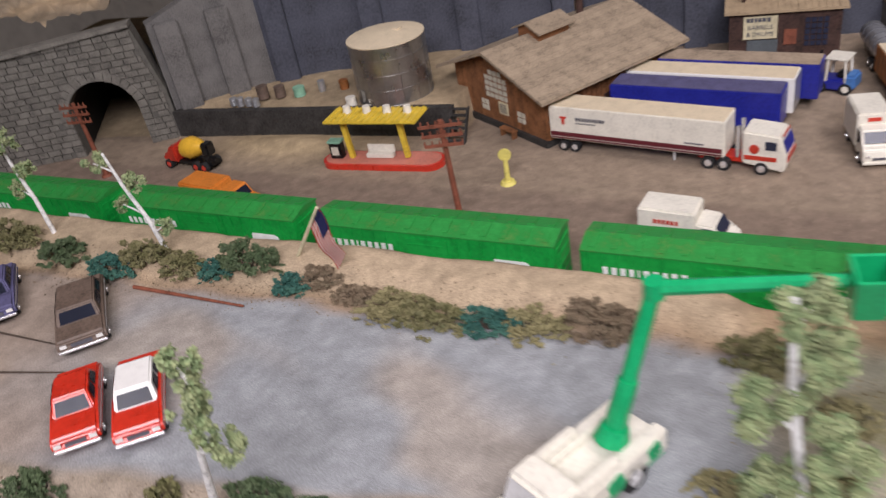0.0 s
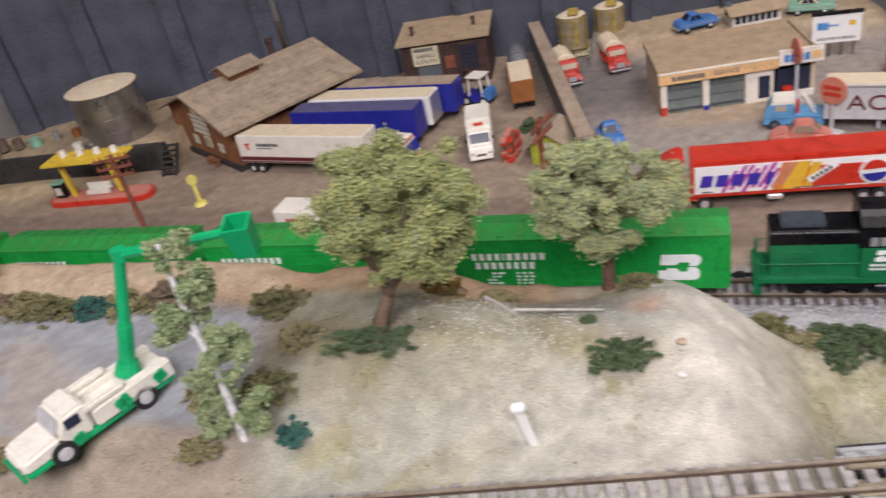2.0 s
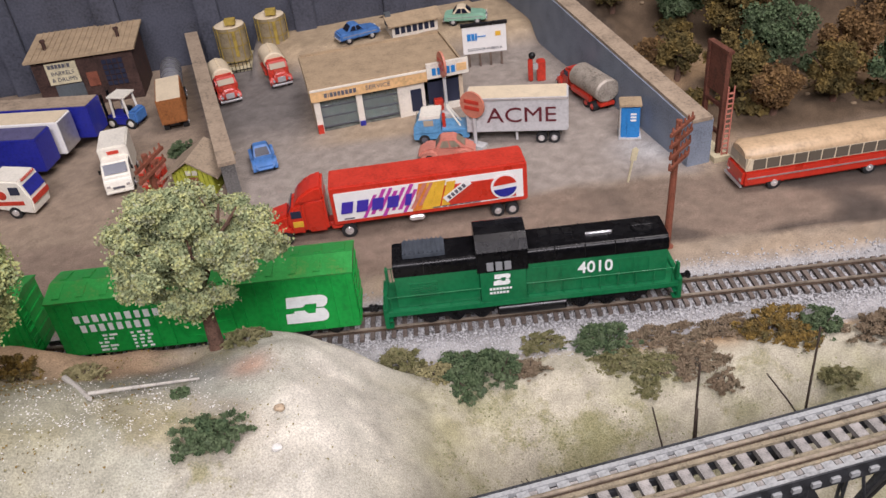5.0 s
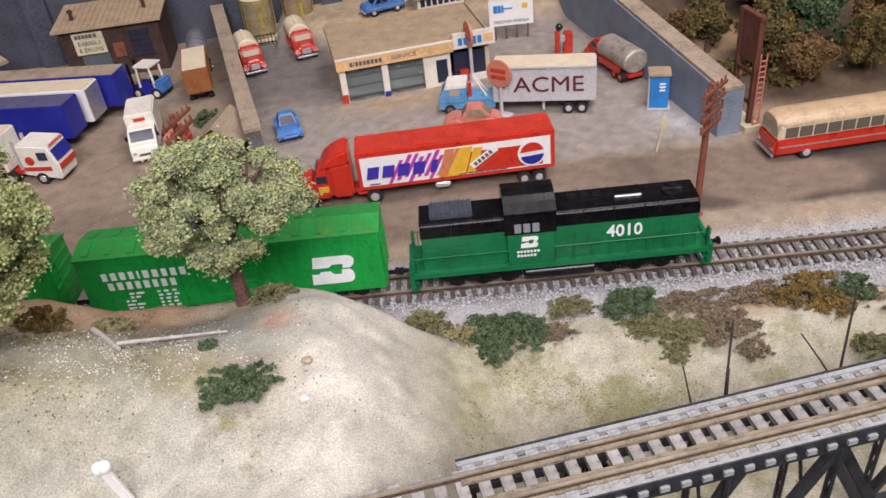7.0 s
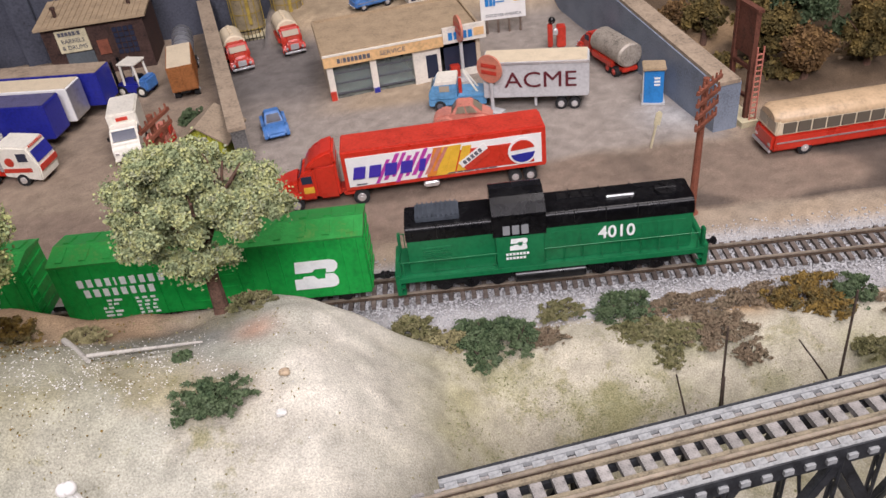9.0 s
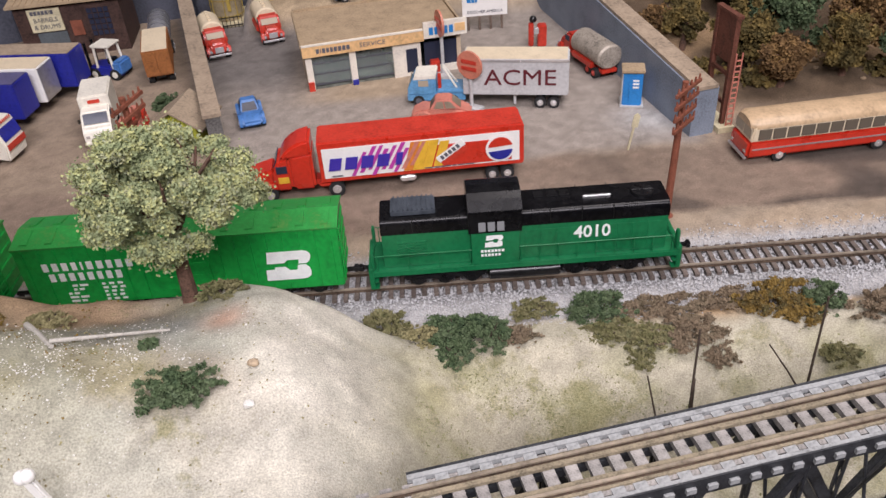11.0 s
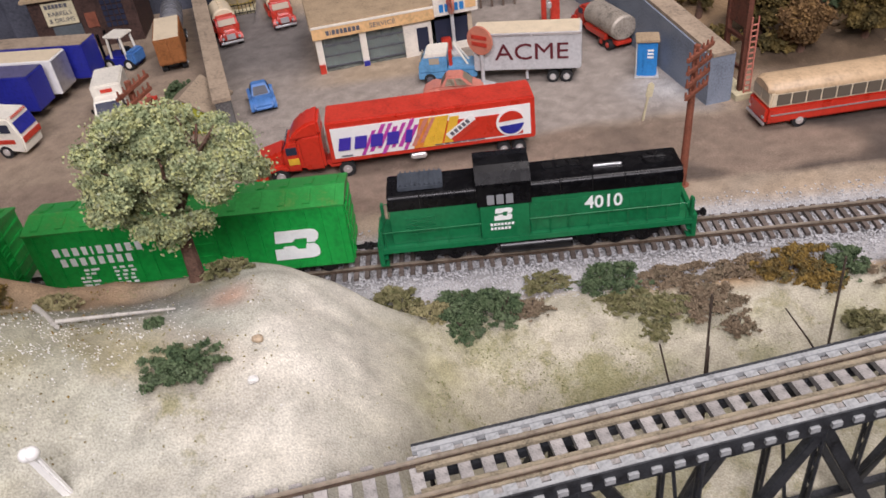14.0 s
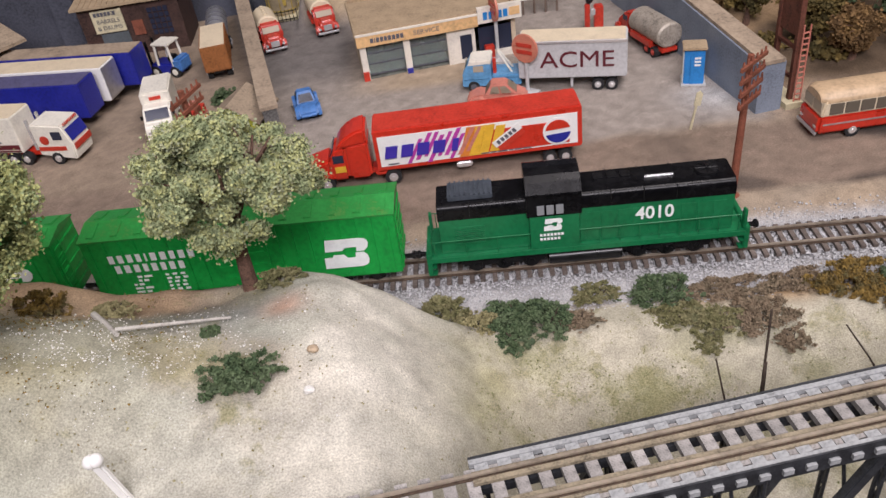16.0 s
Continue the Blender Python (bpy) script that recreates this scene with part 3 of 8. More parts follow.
# ---- tracks ----
def track(name, ax, bx, yfun, z, tie_mat, label, gauge=0.0165, pitch=0.0072, tie=(0.0030, 0.030, 0.0022), nparts=300, x_parts=(-0.2, 0.5)):
    root = tagged(new(name), label, "track", "", "structure")
    slope = math.atan2(yfun(bx) - yfun(ax), bx - ax)
    c, s = math.cos(slope), math.sin(slope)
    for side in (-1, 1):
        o = side * gauge / 2
        bm = bm_new()
        L = (bx - ax) / c
        box(bm, (L / 2, o, z + 0.0004), (L, 0.0019, 0.0006))
        box(bm, (L / 2, o, z + 0.0013), (L, 0.0007, 0.0016))
        bmesh.ops.transform(bm, matrix=Matrix.Translation((ax, yfun(ax), 0)) @ Matrix.Rotation(slope, 4, "Z"), verts=bm.verts)
        part("rail_web", bm, M_RAILSIDE, root)
        bm = bm_new()
        box(bm, (L / 2, o, z + 0.0024), (L, 0.0014, 0.0010))
        bmesh.ops.transform(bm, matrix=Matrix.Translation((ax, yfun(ax), 0)) @ Matrix.Rotation(slope, 4, "Z"), verts=bm.verts)
        part("rail_head", bm, M_RAIL, root)
    bm = bm_new()
    box(bm, (0, 0, 0), tie, bevel=0.0)
    me = mesh_of(bm, "tie", tie_mat)
    n, count = int((bx - ax) / pitch), 0
    rest = bm_new()
    rng = random.Random(5)
    for i in range(n):
        x = ax + (i + 0.5) * pitch
        m = Matrix.Translation((x, yfun(x) + rng.uniform(-0.0006, 0.0006), z - tie[2] / 2 - 0.0002)) @ Matrix.Rotation(slope + rng.uniform(-0.02, 0.02), 4, "Z")
        if x_parts[0] < x < x_parts[1] and count < nparts:
            ob = new("tie", me)
            ob.parent, ob.matrix_local = root, m
            count += 1
        else:
            box(rest, (0, 0, 0), tie, m=m)
    if rest.verts:
        tagged(part("far_ties", rest, tie_mat, root), kind="stuff")
    return root


track("railway_track", -1.10, 1.0, rail_y, -0.0005, M_TIE, "nickel rails on dusty brown ties in grey ballast")
FRONT_C = 0.0185


def front_c(x):
    return front_y(x) - FRONT_C


track("front_track", -1.30, 0.97, front_c, 0.0515, M_TIEGREY, "weathered rails on dusty grey ties along the front edge", pitch=0.0094, tie=(0.0051, 0.027, 0.0030), x_parts=(-0.1, 0.6))
M_GUARD = mat("dusty_guard_timber", (0.22, 0.185, 0.125), 0.75, vary=0.3, scale=160)
M_TRUSS = mat("black_bridge_steel", (0.022, 0.024, 0.028), 0.5, vary=0.4, scale=160, bump=0.1)


def bridge(x0, x1):
    ang = math.atan(0.130)
    root = tagged(new("trestle_bridge"), "grey decked bridge with black steel truss sides over the gully", "bridge", "", "structure")
    root.matrix_world = Matrix.Translation((x0, front_c(x0), 0.0)) @ Matrix.Rotation(ang, 4, "Z")
    L = (x1 - x0) / math.cos(ang)
    zt = 0.0485
    for s in (-1, 1):
        bm = bm_new()
        box(bm, (L / 2, s * 0.0056, zt + 0.0038), (L, 0.0022, 0.0016))
        part("guard_timber", bm, M_GUARD, root, "tan guard timber between the rails")
        bm = bm_new()
        box(bm, (L / 2, s * 0.0102, zt + 0.0034), (L, 0.0014, 0.0012))
        part("guard_timber", bm, M_GUARD, root, "tan guard timber outside the rails")
        bm = bm_new()
        box(bm, (L / 2, s * 0.0158, zt + 0.0028), (L, 0.0024, 0.0028))
        part("walkway_beam", bm, M_STEELGREY, root, "dusty grey outer beam")
        bm = bm_new()
        box(bm, (L / 2, s * 0.0173, zt + 0.0022), (L, 0.0008, 0.0055))
        part("girder_edge", bm, M_TRUSS, root)
        bm = bm_new()
        box(bm, (L / 2, s * 0.0082, zt - 0.0036), (L, 0.004, 0.004))
        part("stringer", bm, M_TRUSS, root)
    n = int(L / 0.0094)
    bm = bm_new()
    box(bm, (0, 0, 0), (0.0056, 0.0046, 0.0012))
    me = mesh_of(bm, "walkway_block", M_STEELGREY)
    for k in range(n):
        for s in (-1, 1):
            ob = new("walkway_block", me)
            ob.parent, ob.matrix_local = root, Matrix.Translation((0.0047 + k * 0.0094, s * 0.0126, zt + 0.0028))
    bm = bm_new()
    box(bm, (0, 0, 0), (0.0042, 0.0016, 0.0026))
    me = mesh_of(bm, "bracket", M_STEELGREY)
    for k in range(n):
        ob = new("bracket", me)
        ob.parent, ob.matrix_local = root, Matrix.Translation((0.0047 + k * 0.0094, -0.0184, zt + 0.0002))
    # truss
    zb = -0.055
    P = 0.052
    for s in (-1, 1):
        y = s * 0.0150
        for zz, hgt in ((zt - 0.003, 0.006), (zb, 0.005)):
            bm = bm_new()
            box(bm, (L / 2, y, zz), (L, 0.0045, hgt), bevel=0.0005)
            part("chord", bm, M_TRUSS, root)
        m = int(L / P)
        for k in range(m + 1):
            x = 0.006 + k * P
            bm = bm_new()
            for o in (-0.0016, 0.0016):
                tube(bm, (x, y + o, zb), (x, y + o, zt - 0.004), 0.0010, seg=6)
            for q in range(8):
                tube(bm, (x - 0.001, y - 0.0016, zb + 0.005 + q * 0.012), (x + 0.001, y + 0.0016, zb + 0.010 + q * 0.012), 0.0006, seg=5)
            part("post", bm, M_TRUSS, root)
            if k < m:
                bm = bm_new()
                a, b = ((x, y, zt - 0.004), (x + P, y, zb)) if k % 2 else ((x, y, zb), (x + P, y, zt - 0.004))
                dv = Vector(b) - Vector(a)
                mm = Matrix.Translation((Vector(a) + Vector(b)) / 2) @ dv.to_track_quat("X", "Z").to_matrix().to_4x4()
                box(bm, (0, 0, 0), (dv.length, 0.004, 0.0055), bevel=0.0005, m=mm)
                part("diagonal", bm, M_TRUSS, root)
            if s == 1:
                bm = bm_new()
                tube(bm, (x, -0.0150, zt - 0.006), (x, 0.0150, zb), 0.0009, seg=6)
                tube(bm, (x, 0.0150, zt - 0.006), (x, -0.0150, zb), 0.0009, seg=6)
                part("sway_brace", bm, M_TRUSS, root)
    return root


bridge(0.096, 0.72)


def ballast():
    """Crushed stone: many small faceted grains along the track."""
    rng = np.random.default_rng(4)
    vs, fs = [], []
    base = np.array([(1, 0, 0), (-1, 0, 0), (0, 1, 0), (0, -1, 0), (0, 0, 1), (0, 0, -1)], float)
    tri = [(0, 2, 4), (2, 1, 4), (1, 3, 4), (3, 0, 4), (2, 0, 5), (1, 2, 5), (3, 1, 5), (0, 3, 5)]
    k = 0
    for i in range(34000):
        x = rng.uniform(-0.95, 0.75) if i % 3 else rng.uniform(0.0, 0.45)
        off = rng.normal(-0.004, 0.017)
        if abs(off + 0.003) > 0.038:
            continue
        y = rail_y(x) + off
        z = gz(x, y) + rng.uniform(0.0, 0.0006) + 0.0024 * max(0, 1 - (abs(off) / 0.022) ** 4)
        if z > 0.006:
            continue
        r = rng.uniform(0.0005, 0.0011)
        p = base * rng.uniform(0.6, 1.2, (6, 1)) * r
        a = rng.uniform(0, 6.28)
        p = p @ np.array([(math.cos(a), math.sin(a), 0), (-math.sin(a), math.cos(a), 0), (0, 0, 1)])
        vs.append(p + (x, y, z))
        fs += [(a0 + k, b0 + k, c0 + k) for a0, b0, c0 in tri]
        k += 6
    me = bpy.data.meshes.new("ballast")
    me.from_pydata(np.concatenate(vs).tolist(), [], fs)
    me.materials.append(M_BALLAST)
    tagged(new("ballast", me), "light grey crushed stone ballast along the track", "ballast", "", "stuff")


ballast()


# ---- rolling stock ----
def wheelset(parent, x, r=0.0052, gauge=0.0165, material=None):
    for s in (-1, 1):
        bm = bm_new()
        tube(bm, (x, s * (gauge / 2 - 0.001), r), (x, s * (gauge / 2 + 0.0012), r), r, r, 18)
        tube(bm, (x, s * (gauge / 2 - 0.0016), r), (x, s * (gauge / 2 - 0.001), r), r * 1.12, r * 1.12, 18)
        part("wheel", bm, material or M_BLACK, parent)


def coupler(parent, x, d):
    bm = bm_new()
    box(bm, (x + d * 0.004, 0, 0.0085), (0.009, 0.0022, 0.0024), bevel=0.0004)
    box(bm, (x + d * 0.0092, 0.0008, 0.0082), (0.003, 0.0045, 0.0036), bevel=0.0006)
    part("coupler", bm, M_BLACK, parent)


def emblem(bm, m, h):
    """A plain badge: two leaning bars, rounded at one end, one over the other."""
    w = h * 1.55
    upper = [(0.06, 0.60), (0.10, 1.0), (0.84, 1.0), (0.93, 0.97), (0.985, 0.90), (1.0, 0.80), (0.97, 0.66), (0.89, 0.55), (0.72, 0.55), (0.74, 0.70), (0.50, 0.70), (0.42, 0.60)]
    lower = [(0.0, 0.0), (0.78, 0.0), (0.88, 0.03), (0.945, 0.11), (0.965, 0.24), (0.94, 0.40), (0.87, 0.50), (0.70, 0.50), (0.68, 0.33), (0.52, 0.33), (0.44, 0.46), (0.22, 0.46), (0.20, 0.38), (0.02, 0.38)]
    for outline in (upper, lower):
        piece = bmesh.new()
        extrude(piece, [(x * w, y * h) for x, y in outline], "z", -0.00015, 0.00015)
        piece.transform(m)
        me = bpy.data.meshes.new("badge")
        piece.to_mesh(me)
        piece.free()
        bm.from_mesh(me)
        bpy.data.meshes.remove(me)


def boxcar(x0, x1):
    L = x1 - x0
    xc = (x0 + x1) / 2
    root = thing("boxcar", "bright green ribbed boxcar with white lettering on the track", "boxcar", (xc, rail_y(xc), 0.0025), math.degrees(math.atan(-0.055)), "freight cars of the train")
    H, W, z0 = 0.048, 0.034, 0.009
    h = L / 2 - 0.009
    bm = bm_new()
    box(bm, (0, 0, (z0 + H) / 2), (2 * h, W, H - z0), bevel=0.0006)
    body = part("body", bm, M_GREEN, root)
    n = 20
    for s in (-1, 1):
        for i in range(n):
            x = -h + (i + 0.5) * 2 * h / n
            if abs(x) < 0.019:
                continue
            bm = bm_new()
            box(bm, (x, s * (W / 2 + 0.0003), (z0 + H) / 2), (0.0016, 0.0010, H - z0 - 0.003), bevel=0.0003)
            part("side_rib", bm, M_GREEN, body)
        bm = bm_new()
        box(bm, (0, s * (W / 2 + 0.0005), (z0 + H) / 2 - 0.001), (0.034, 0.0014, H - z0 - 0.006), bevel=0.0003)
        for k in range(4):
            box(bm, (0, s * (W / 2 + 0.0013), z0 + 0.007 + k * 0.008), (0.030, 0.0008, 0.0008))
        part("sliding_door", bm, M_GREEN, body)
    bm = bm_new()
    extrude(bm, [(-W / 2 - 0.0008, H), (0, H + 0.0032), (W / 2 + 0.0008, H), (W / 2 + 0.0008, H - 0.001), (-W / 2 - 0.0008, H - 0.001)], "x", -h - 0.0006, h + 0.0006)
    roof = part("roof", bm, M_GREENROOF, root, "green ribbed roof with pale scuffs")
    for i in range(13):
        x = -h + 0.007 + i * (2 * h - 0.014) / 12
        bm = bm_new()
        for s in (-1, 1):
            m = Matrix.Translation((x, s * W / 4, H + 0.0018)) @ Matrix.Rotation(-s * math.atan(0.0032 / (W / 2)), 4, "X")
            box(bm, (0, 0, 0), (0.0050, W / 2 - 0.004, 0.0011), bevel=0.0004, m=m)
        part("roof_rib", bm, M_GREENROOF, roof)
    for s in (-1, 1):
        bm = bm_new()
        for k in range(7):
            box(bm, (s * (h + 0.0008), -W / 2 + 0.006, z0 + 0.004 + k * 0.005), (0.0006, 0.008, 0.0006))
        for yy in (-W / 2 + 0.002, -W / 2 + 0.010):
            box(bm, (s * (h + 0.0008), yy, (z0 + H) / 2), (0.0006, 0.0006, H - z0 - 0.004))
        for k in range(5):
            box(bm, (s * (h + 0.0002), 0, z0 + 0.005 + k * 0.007), (0.0010, W - 0.004, 0.0022), bevel=0.0003)
        part("end_ladder", bm, M_GREEN, root)
        bm = bm_new()
        box(bm, (s * (h - 0.028), 0, 0.0062), (0.030, 0.022, 0.0045), bevel=0.001)
        for dx in (-0.010, 0.010):
            box(bm, (s * (h - 0.028) + dx, 0, 0.0055), (0.006, 0.0245, 0.005), bevel=0.0008)
        part("truck_frame", bm, M_BLACK, root, "black wheel truck")
        for dx in (-0.010, 0.010):
            wheelset(root, s * (h - 0.028) + dx)
        coupler(root, s * h, s)
    bm = bm_new()
    box(bm, (0, 0, 0.0075), (2 * h - 0.012, 0.016, 0.004))
    box(bm, (0.01, -0.004, 0.005), (0.024, 0.008, 0.004), bevel=0.001)
    part("underframe", bm, M_BLACK, root)
    face = -W / 2 - 0.0011
    bm = bm_new()
    emblem(bm, front(h - 0.0465, face, 0.0165), 0.0185)
    part("emblem", bm, M_WHITEINK, root, "white block emblem")
    bar_row("lettering_bar", root, front(-h + 0.0145, face, 0.0330), [0.0034, 0.0034, 0.0034, 0.0030, 0.0012, 0.0036, 0.0036, 0.0032, 0.0036, 0.0036], 0.0050, 0.0024, M_WHITEINK, "white lettering bar")
    bar_row("lettering_bar", root, front(-h + 0.0165, face, 0.0262), [0.0034, 0.0036, 0.0034, 0.0030, 0.0034, 0.0030, 0.0034, 0.0034], 0.0050, 0.0024, M_WHITEINK, "white lettering bar")
    rng = random.Random(8)
    for r in range(5):
        bar_row("data_bar", root, front(-h + 0.024 + (0.004 if r < 2 else 0), face, 0.0222 - r * 0.0026), [rng.choice((0.003, 0.005, 0.002)) for _ in range(2)], 0.0013, 0.0014, M_WHITEINK)
        bar_row("data_bar", root, front(-h + 0.046, face, 0.0222 - r * 0.0026), [rng.choice((0.003, 0.002)) for _ in range(3)], 0.0013, 0.0022, M_WHITEINK)
    root.scale = (1, 1, 1.13)
    return root


CAR_L = 0.210
for k in range(5):
    x1 = 0.074 - k * CAR_L
    boxcar(x1 - CAR_L, x1)


def locomotive(x0, x1):
    L = x1 - x0
    xc = (x0 + x1) / 2
    root = thing("diesel_locomotive", "green and black road switcher locomotive with white number", "locomotive", (xc, rail_y(xc), 0.0025), math.degrees(math.atan(-0.055)))
    h, W = L / 2, 0.033
    zd = 0.0155
    bm = bm_new()
    box(bm, (0, 0, zd - 0.002), (L - 0.004, W, 0.004), bevel=0.0006)
    deck = part("deck", bm, M_LOCOGREEN, root, "green running board and frame")
    hw = 0.0262
    zt = 0.0450

    def hood(xa, xb, name, w=hw):
        bm = bm_new()
        box(bm, ((xa + xb) / 2, 0, (zd + 0.037) / 2), (xb - xa, w, 0.037 - zd), bevel=0.0005)
        side = part(name, bm, M_LOCOGREEN, root)
        bm = bm_new()
        r = w / 2 + 0.0003
        arc = [(r - 0.0032 + 0.0032 * math.cos(radians(a)), zt - 0.0032 + 0.0032 * math.sin(radians(a))) for a in range(0, 91, 15)]
        extrude(bm, [(-r, 0.0365), (r, 0.0365)] + arc + [(-y, z) for y, z in reversed(arc)], "x", xa - 0.0003, xb + 0.0003)
        bmesh.ops.bevel(bm, geom=[e for e in bm.edges if abs(e.verts[0].co.x - e.verts[1].co.x) < 1e-6 and min(v.co.z for v in e.verts) > 0.038], offset=0.0016, segments=3, affect="EDGES", clamp_overlap=True)
        part("hood_top", bm, M_LOCOBLACK, root, "glossy black rounded hood top", smooth=True)
        # seams between the hood panels
        for k in range(1, int((xb - xa) / 0.019)):
            bm = bm_new()
            box(bm, (xa + k * 0.019, 0, 0.0410), (0.0004, w + 0.0010, 0.0078), bevel=0.0001)
            part("hood_seam", bm, M_BLACK, root)
        return side
    xcab0, xcab1 = -h + 0.064, -h + 0.093
    long_hood = hood(xcab1, h - 0.010, "long_hood")
    short_hood = hood(-h + 0.010, xcab0, "short_hood")
    bm = bm_new()
    cw = 0.0325
    extrude(bm, [(-cw / 2, zd), (cw / 2, zd), (cw / 2, 0.048), (cw / 2 - 0.004, 0.0525), (0, 0.0545), (-cw / 2 + 0.004, 0.0525), (-cw / 2, 0.048)], "x", xcab0, xcab1)
    cab = part("cab", bm, M_LOCOGREEN, root)
    bm = bm_new()
    extrude(bm, [(-cw / 2 - 0.0003, 0.0355), (-cw / 2 - 0.0003, 0.0478), (-cw / 2 - 0.0014, 0.0480), (-cw / 2 - 0.0013, 0.0492), (-cw / 2 + 0.0040, 0.0535), (-cw / 2 + 0.0085, 0.0556), (0, 0.0565), (cw / 2 - 0.0085, 0.0556), (cw / 2 - 0.0040, 0.0535), (cw / 2 + 0.0013, 0.0492), (cw / 2 + 0.0014, 0.0480), (cw / 2 + 0.0003, 0.0478), (cw / 2 + 0.0003, 0.0355)], "x", xcab0 - 0.0016, xcab1 + 0.0016)
    part("cab_roof", bm, M_LOCOBLACK, root, "black cab roof")
    M_PANE = glass_mat("grey_cab_pane", (0.25, 0.26, 0.27), 0.15)
    for s in (-1, 1):
        for k in range(3):
            bm = bm_new()
            box(bm, (xcab0 + 0.0066 + k * 0.0056, s * (cw / 2 + 0.0007), 0.0395), (0.0043, 0.0006, 0.0056), bevel=0.0002)
            part("cab_window", bm, M_PANE, cab, "small grey cab window")
    for s in (-1, 1):
        bm = bm_new()
        for k in range(8):
            box(bm, (-h + 0.028, s * (hw / 2 + 0.0003), 0.0215 + k * 0.0014), (0.018, 0.0006, 0.0007))
        part("louvre", bm, M_LOCOGREEN, short_hood)
        for k in range(9):
            bm = bm_new()
            box(bm, (xcab1 + 0.008 + k * 0.0093, s * (hw / 2 + 0.0002), 0.0255), (0.0078, 0.0005, 0.0165), bevel=0.0002)
            part("hood_door", bm, M_LOCOGREEN, long_hood)
        # handrail
        bm = bm_new()
        tube(bm, (xcab1, s * (W / 2 - 0.0006), zd + 0.0095), (h - 0.006, s * (W / 2 - 0.0006), zd + 0.0095), 0.0003, seg=6)
        n = 8
        for k in range(n + 1):
            x = xcab1 + 0.001 + k * (h - 0.008 - xcab1) / n
            tube(bm, (x, s * (W / 2 - 0.0006), zd), (x, s * (W / 2 - 0.0006), zd + 0.0095), 0.0003, seg=6)
        tube(bm, (-h + 0.004, s * (W / 2 - 0.0006), zd + 0.0095), (xcab0, s * (W / 2 - 0.0006), zd + 0.0095), 0.0003, seg=6)
        for k in range(4):
            x = -h + 0.006 + k * (xcab0 + h - 0.007) / 3
            tube(bm, (x, s * (W / 2 - 0.0006), zd), (x, s * (W / 2 - 0.0006), zd + 0.0095), 0.0003, seg=6)
        part("handrail", bm, M_LOCOGREEN, root)
    for s in (-1, 1):
        bm = bm_new()
        box(bm, (s * (h - 0.0015), 0, 0.0105), (0.003, W, 0.014), bevel=0.0005)
        for yy in (-W / 2 + 0.003, W / 2 - 0.003):
            box(bm, (s * (h - 0.003), yy, zd + 0.005), (0.002, 0.004, 0.013), bevel=0.0004)
            for k in range(3):
                box(bm, (s * (h - 0.003), yy, 0.004 + k * 0.0045), (0.005, 0.005, 0.0008))
        part("pilot", bm, M_LOCOGREEN, root, "green end plate with steps")
        coupler(root, s * h, s)
        bm = bm_new()
        xt = s * (h - 0.047)
        box(bm, (xt, 0, 0.0075), (0.052, 0.025, 0.005), bevel=0.0012)
        for dx in (-0.017, 0.0, 0.017):
            box(bm, (xt + dx, 0, 0.0068), (0.009, 0.0275, 0.0065), bevel=0.001)
            tube(bm, (xt + dx, -0.0145, 0.0058), (xt + dx, 0.0145, 0.0058), 0.0022, seg=10)
        part("truck_frame", bm, M_BLACK, root, "black three axle truck")
        for dx in (-0.017, 0.0, 0.017):
            wheelset(root, xt + dx, 0.0055)
    bm = bm_new()
    for yy in (-0.0115, 0.0115):
        tube(bm, (-0.022, yy, 0.0062), (0.022, yy, 0.0062), 0.0036, seg=16)
    box(bm, (0, 0, 0.0075), (0.043, 0.020, 0.006), bevel=0.001)
    part("fuel_tank", bm, M_BLACK, root, "black fuel tank", smooth=True)
    # roof gear
    bm = bm_new()
    box(bm, (-h + 0.030, 0, zt + 0.0014), (0.027, 0.0165, 0.0030), bevel=0.0005)
    grid = part("grid_box", bm, mat("grey_grid", (0.05, 0.06, 0.075), 0.5, vary=0.2, scale=200), root, "dark grey slatted roof grid")
    for k in range(9):
        bm = bm_new()
        box(bm, (-h + 0.0185 + k * 0.0029, 0, zt + 0.0032), (0.0010, 0.0155, 0.0012))
        part("slat", bm, grid.data.materials[0], grid)
    bm = bm_new()
    tube(bm, (h - 0.024, 0, zt - 0.0005), (h - 0.024, 0, zt + 0.0012), 0.0068, seg=24)
    for k in range(6):
        a = k * math.pi / 6
        d = Vector((math.cos(a), math.sin(a), 0)) * 0.0064
        tube(bm, Vector((h - 0.024, 0, zt + 0.0014)) - d, Vector((h - 0.024, 0, zt + 0.0014)) + d, 0.0003, seg=5)
    part("roof_fan", bm, M_BLACK, root)
    bm = bm_new()
    box(bm, (h - 0.052, -0.002, zt + 0.0006), (0.017, 0.0016, 0.0014), bevel=0.0004)
    part("metal_strip", bm, M_CHROME, root, "bright metal strip on the hood")
    bm = bm_new()
    for k in range(3):
        box(bm, (0.01 + k * 0.008, 0.004, zt + 0.0005), (0.006, 0.006, 0.001), bevel=0.0003)
    part("roof_hatch", bm, M_BLACK, root)
    for k, zz in enumerate((0.034, 0.0305)):
        bm = bm_new()
        tube(bm, (h - 0.0105, 0, zz), (h - 0.0085, 0, zz), 0.0013, seg=10)
        part("headlight", bm, M_WHITEINK, root)
    bm = bm_new()
    for k in range(5):
        box(bm, (h - 0.0095, -0.006 + k * 0.003, 0.026), (0.0006, 0.0013, 0.014), m=Matrix.Translation((0, 0, 0)))
    part("warning_stripe", bm, M_WHITEINK, root, "white warning stripes")
    face = -cw / 2 - 0.0008
    bm = bm_new()
    emblem(bm, front(xcab0 + 0.0080, face, 0.0268), 0.0072)
    part("emblem", bm, M_WHITEINK, root, "white block emblem")
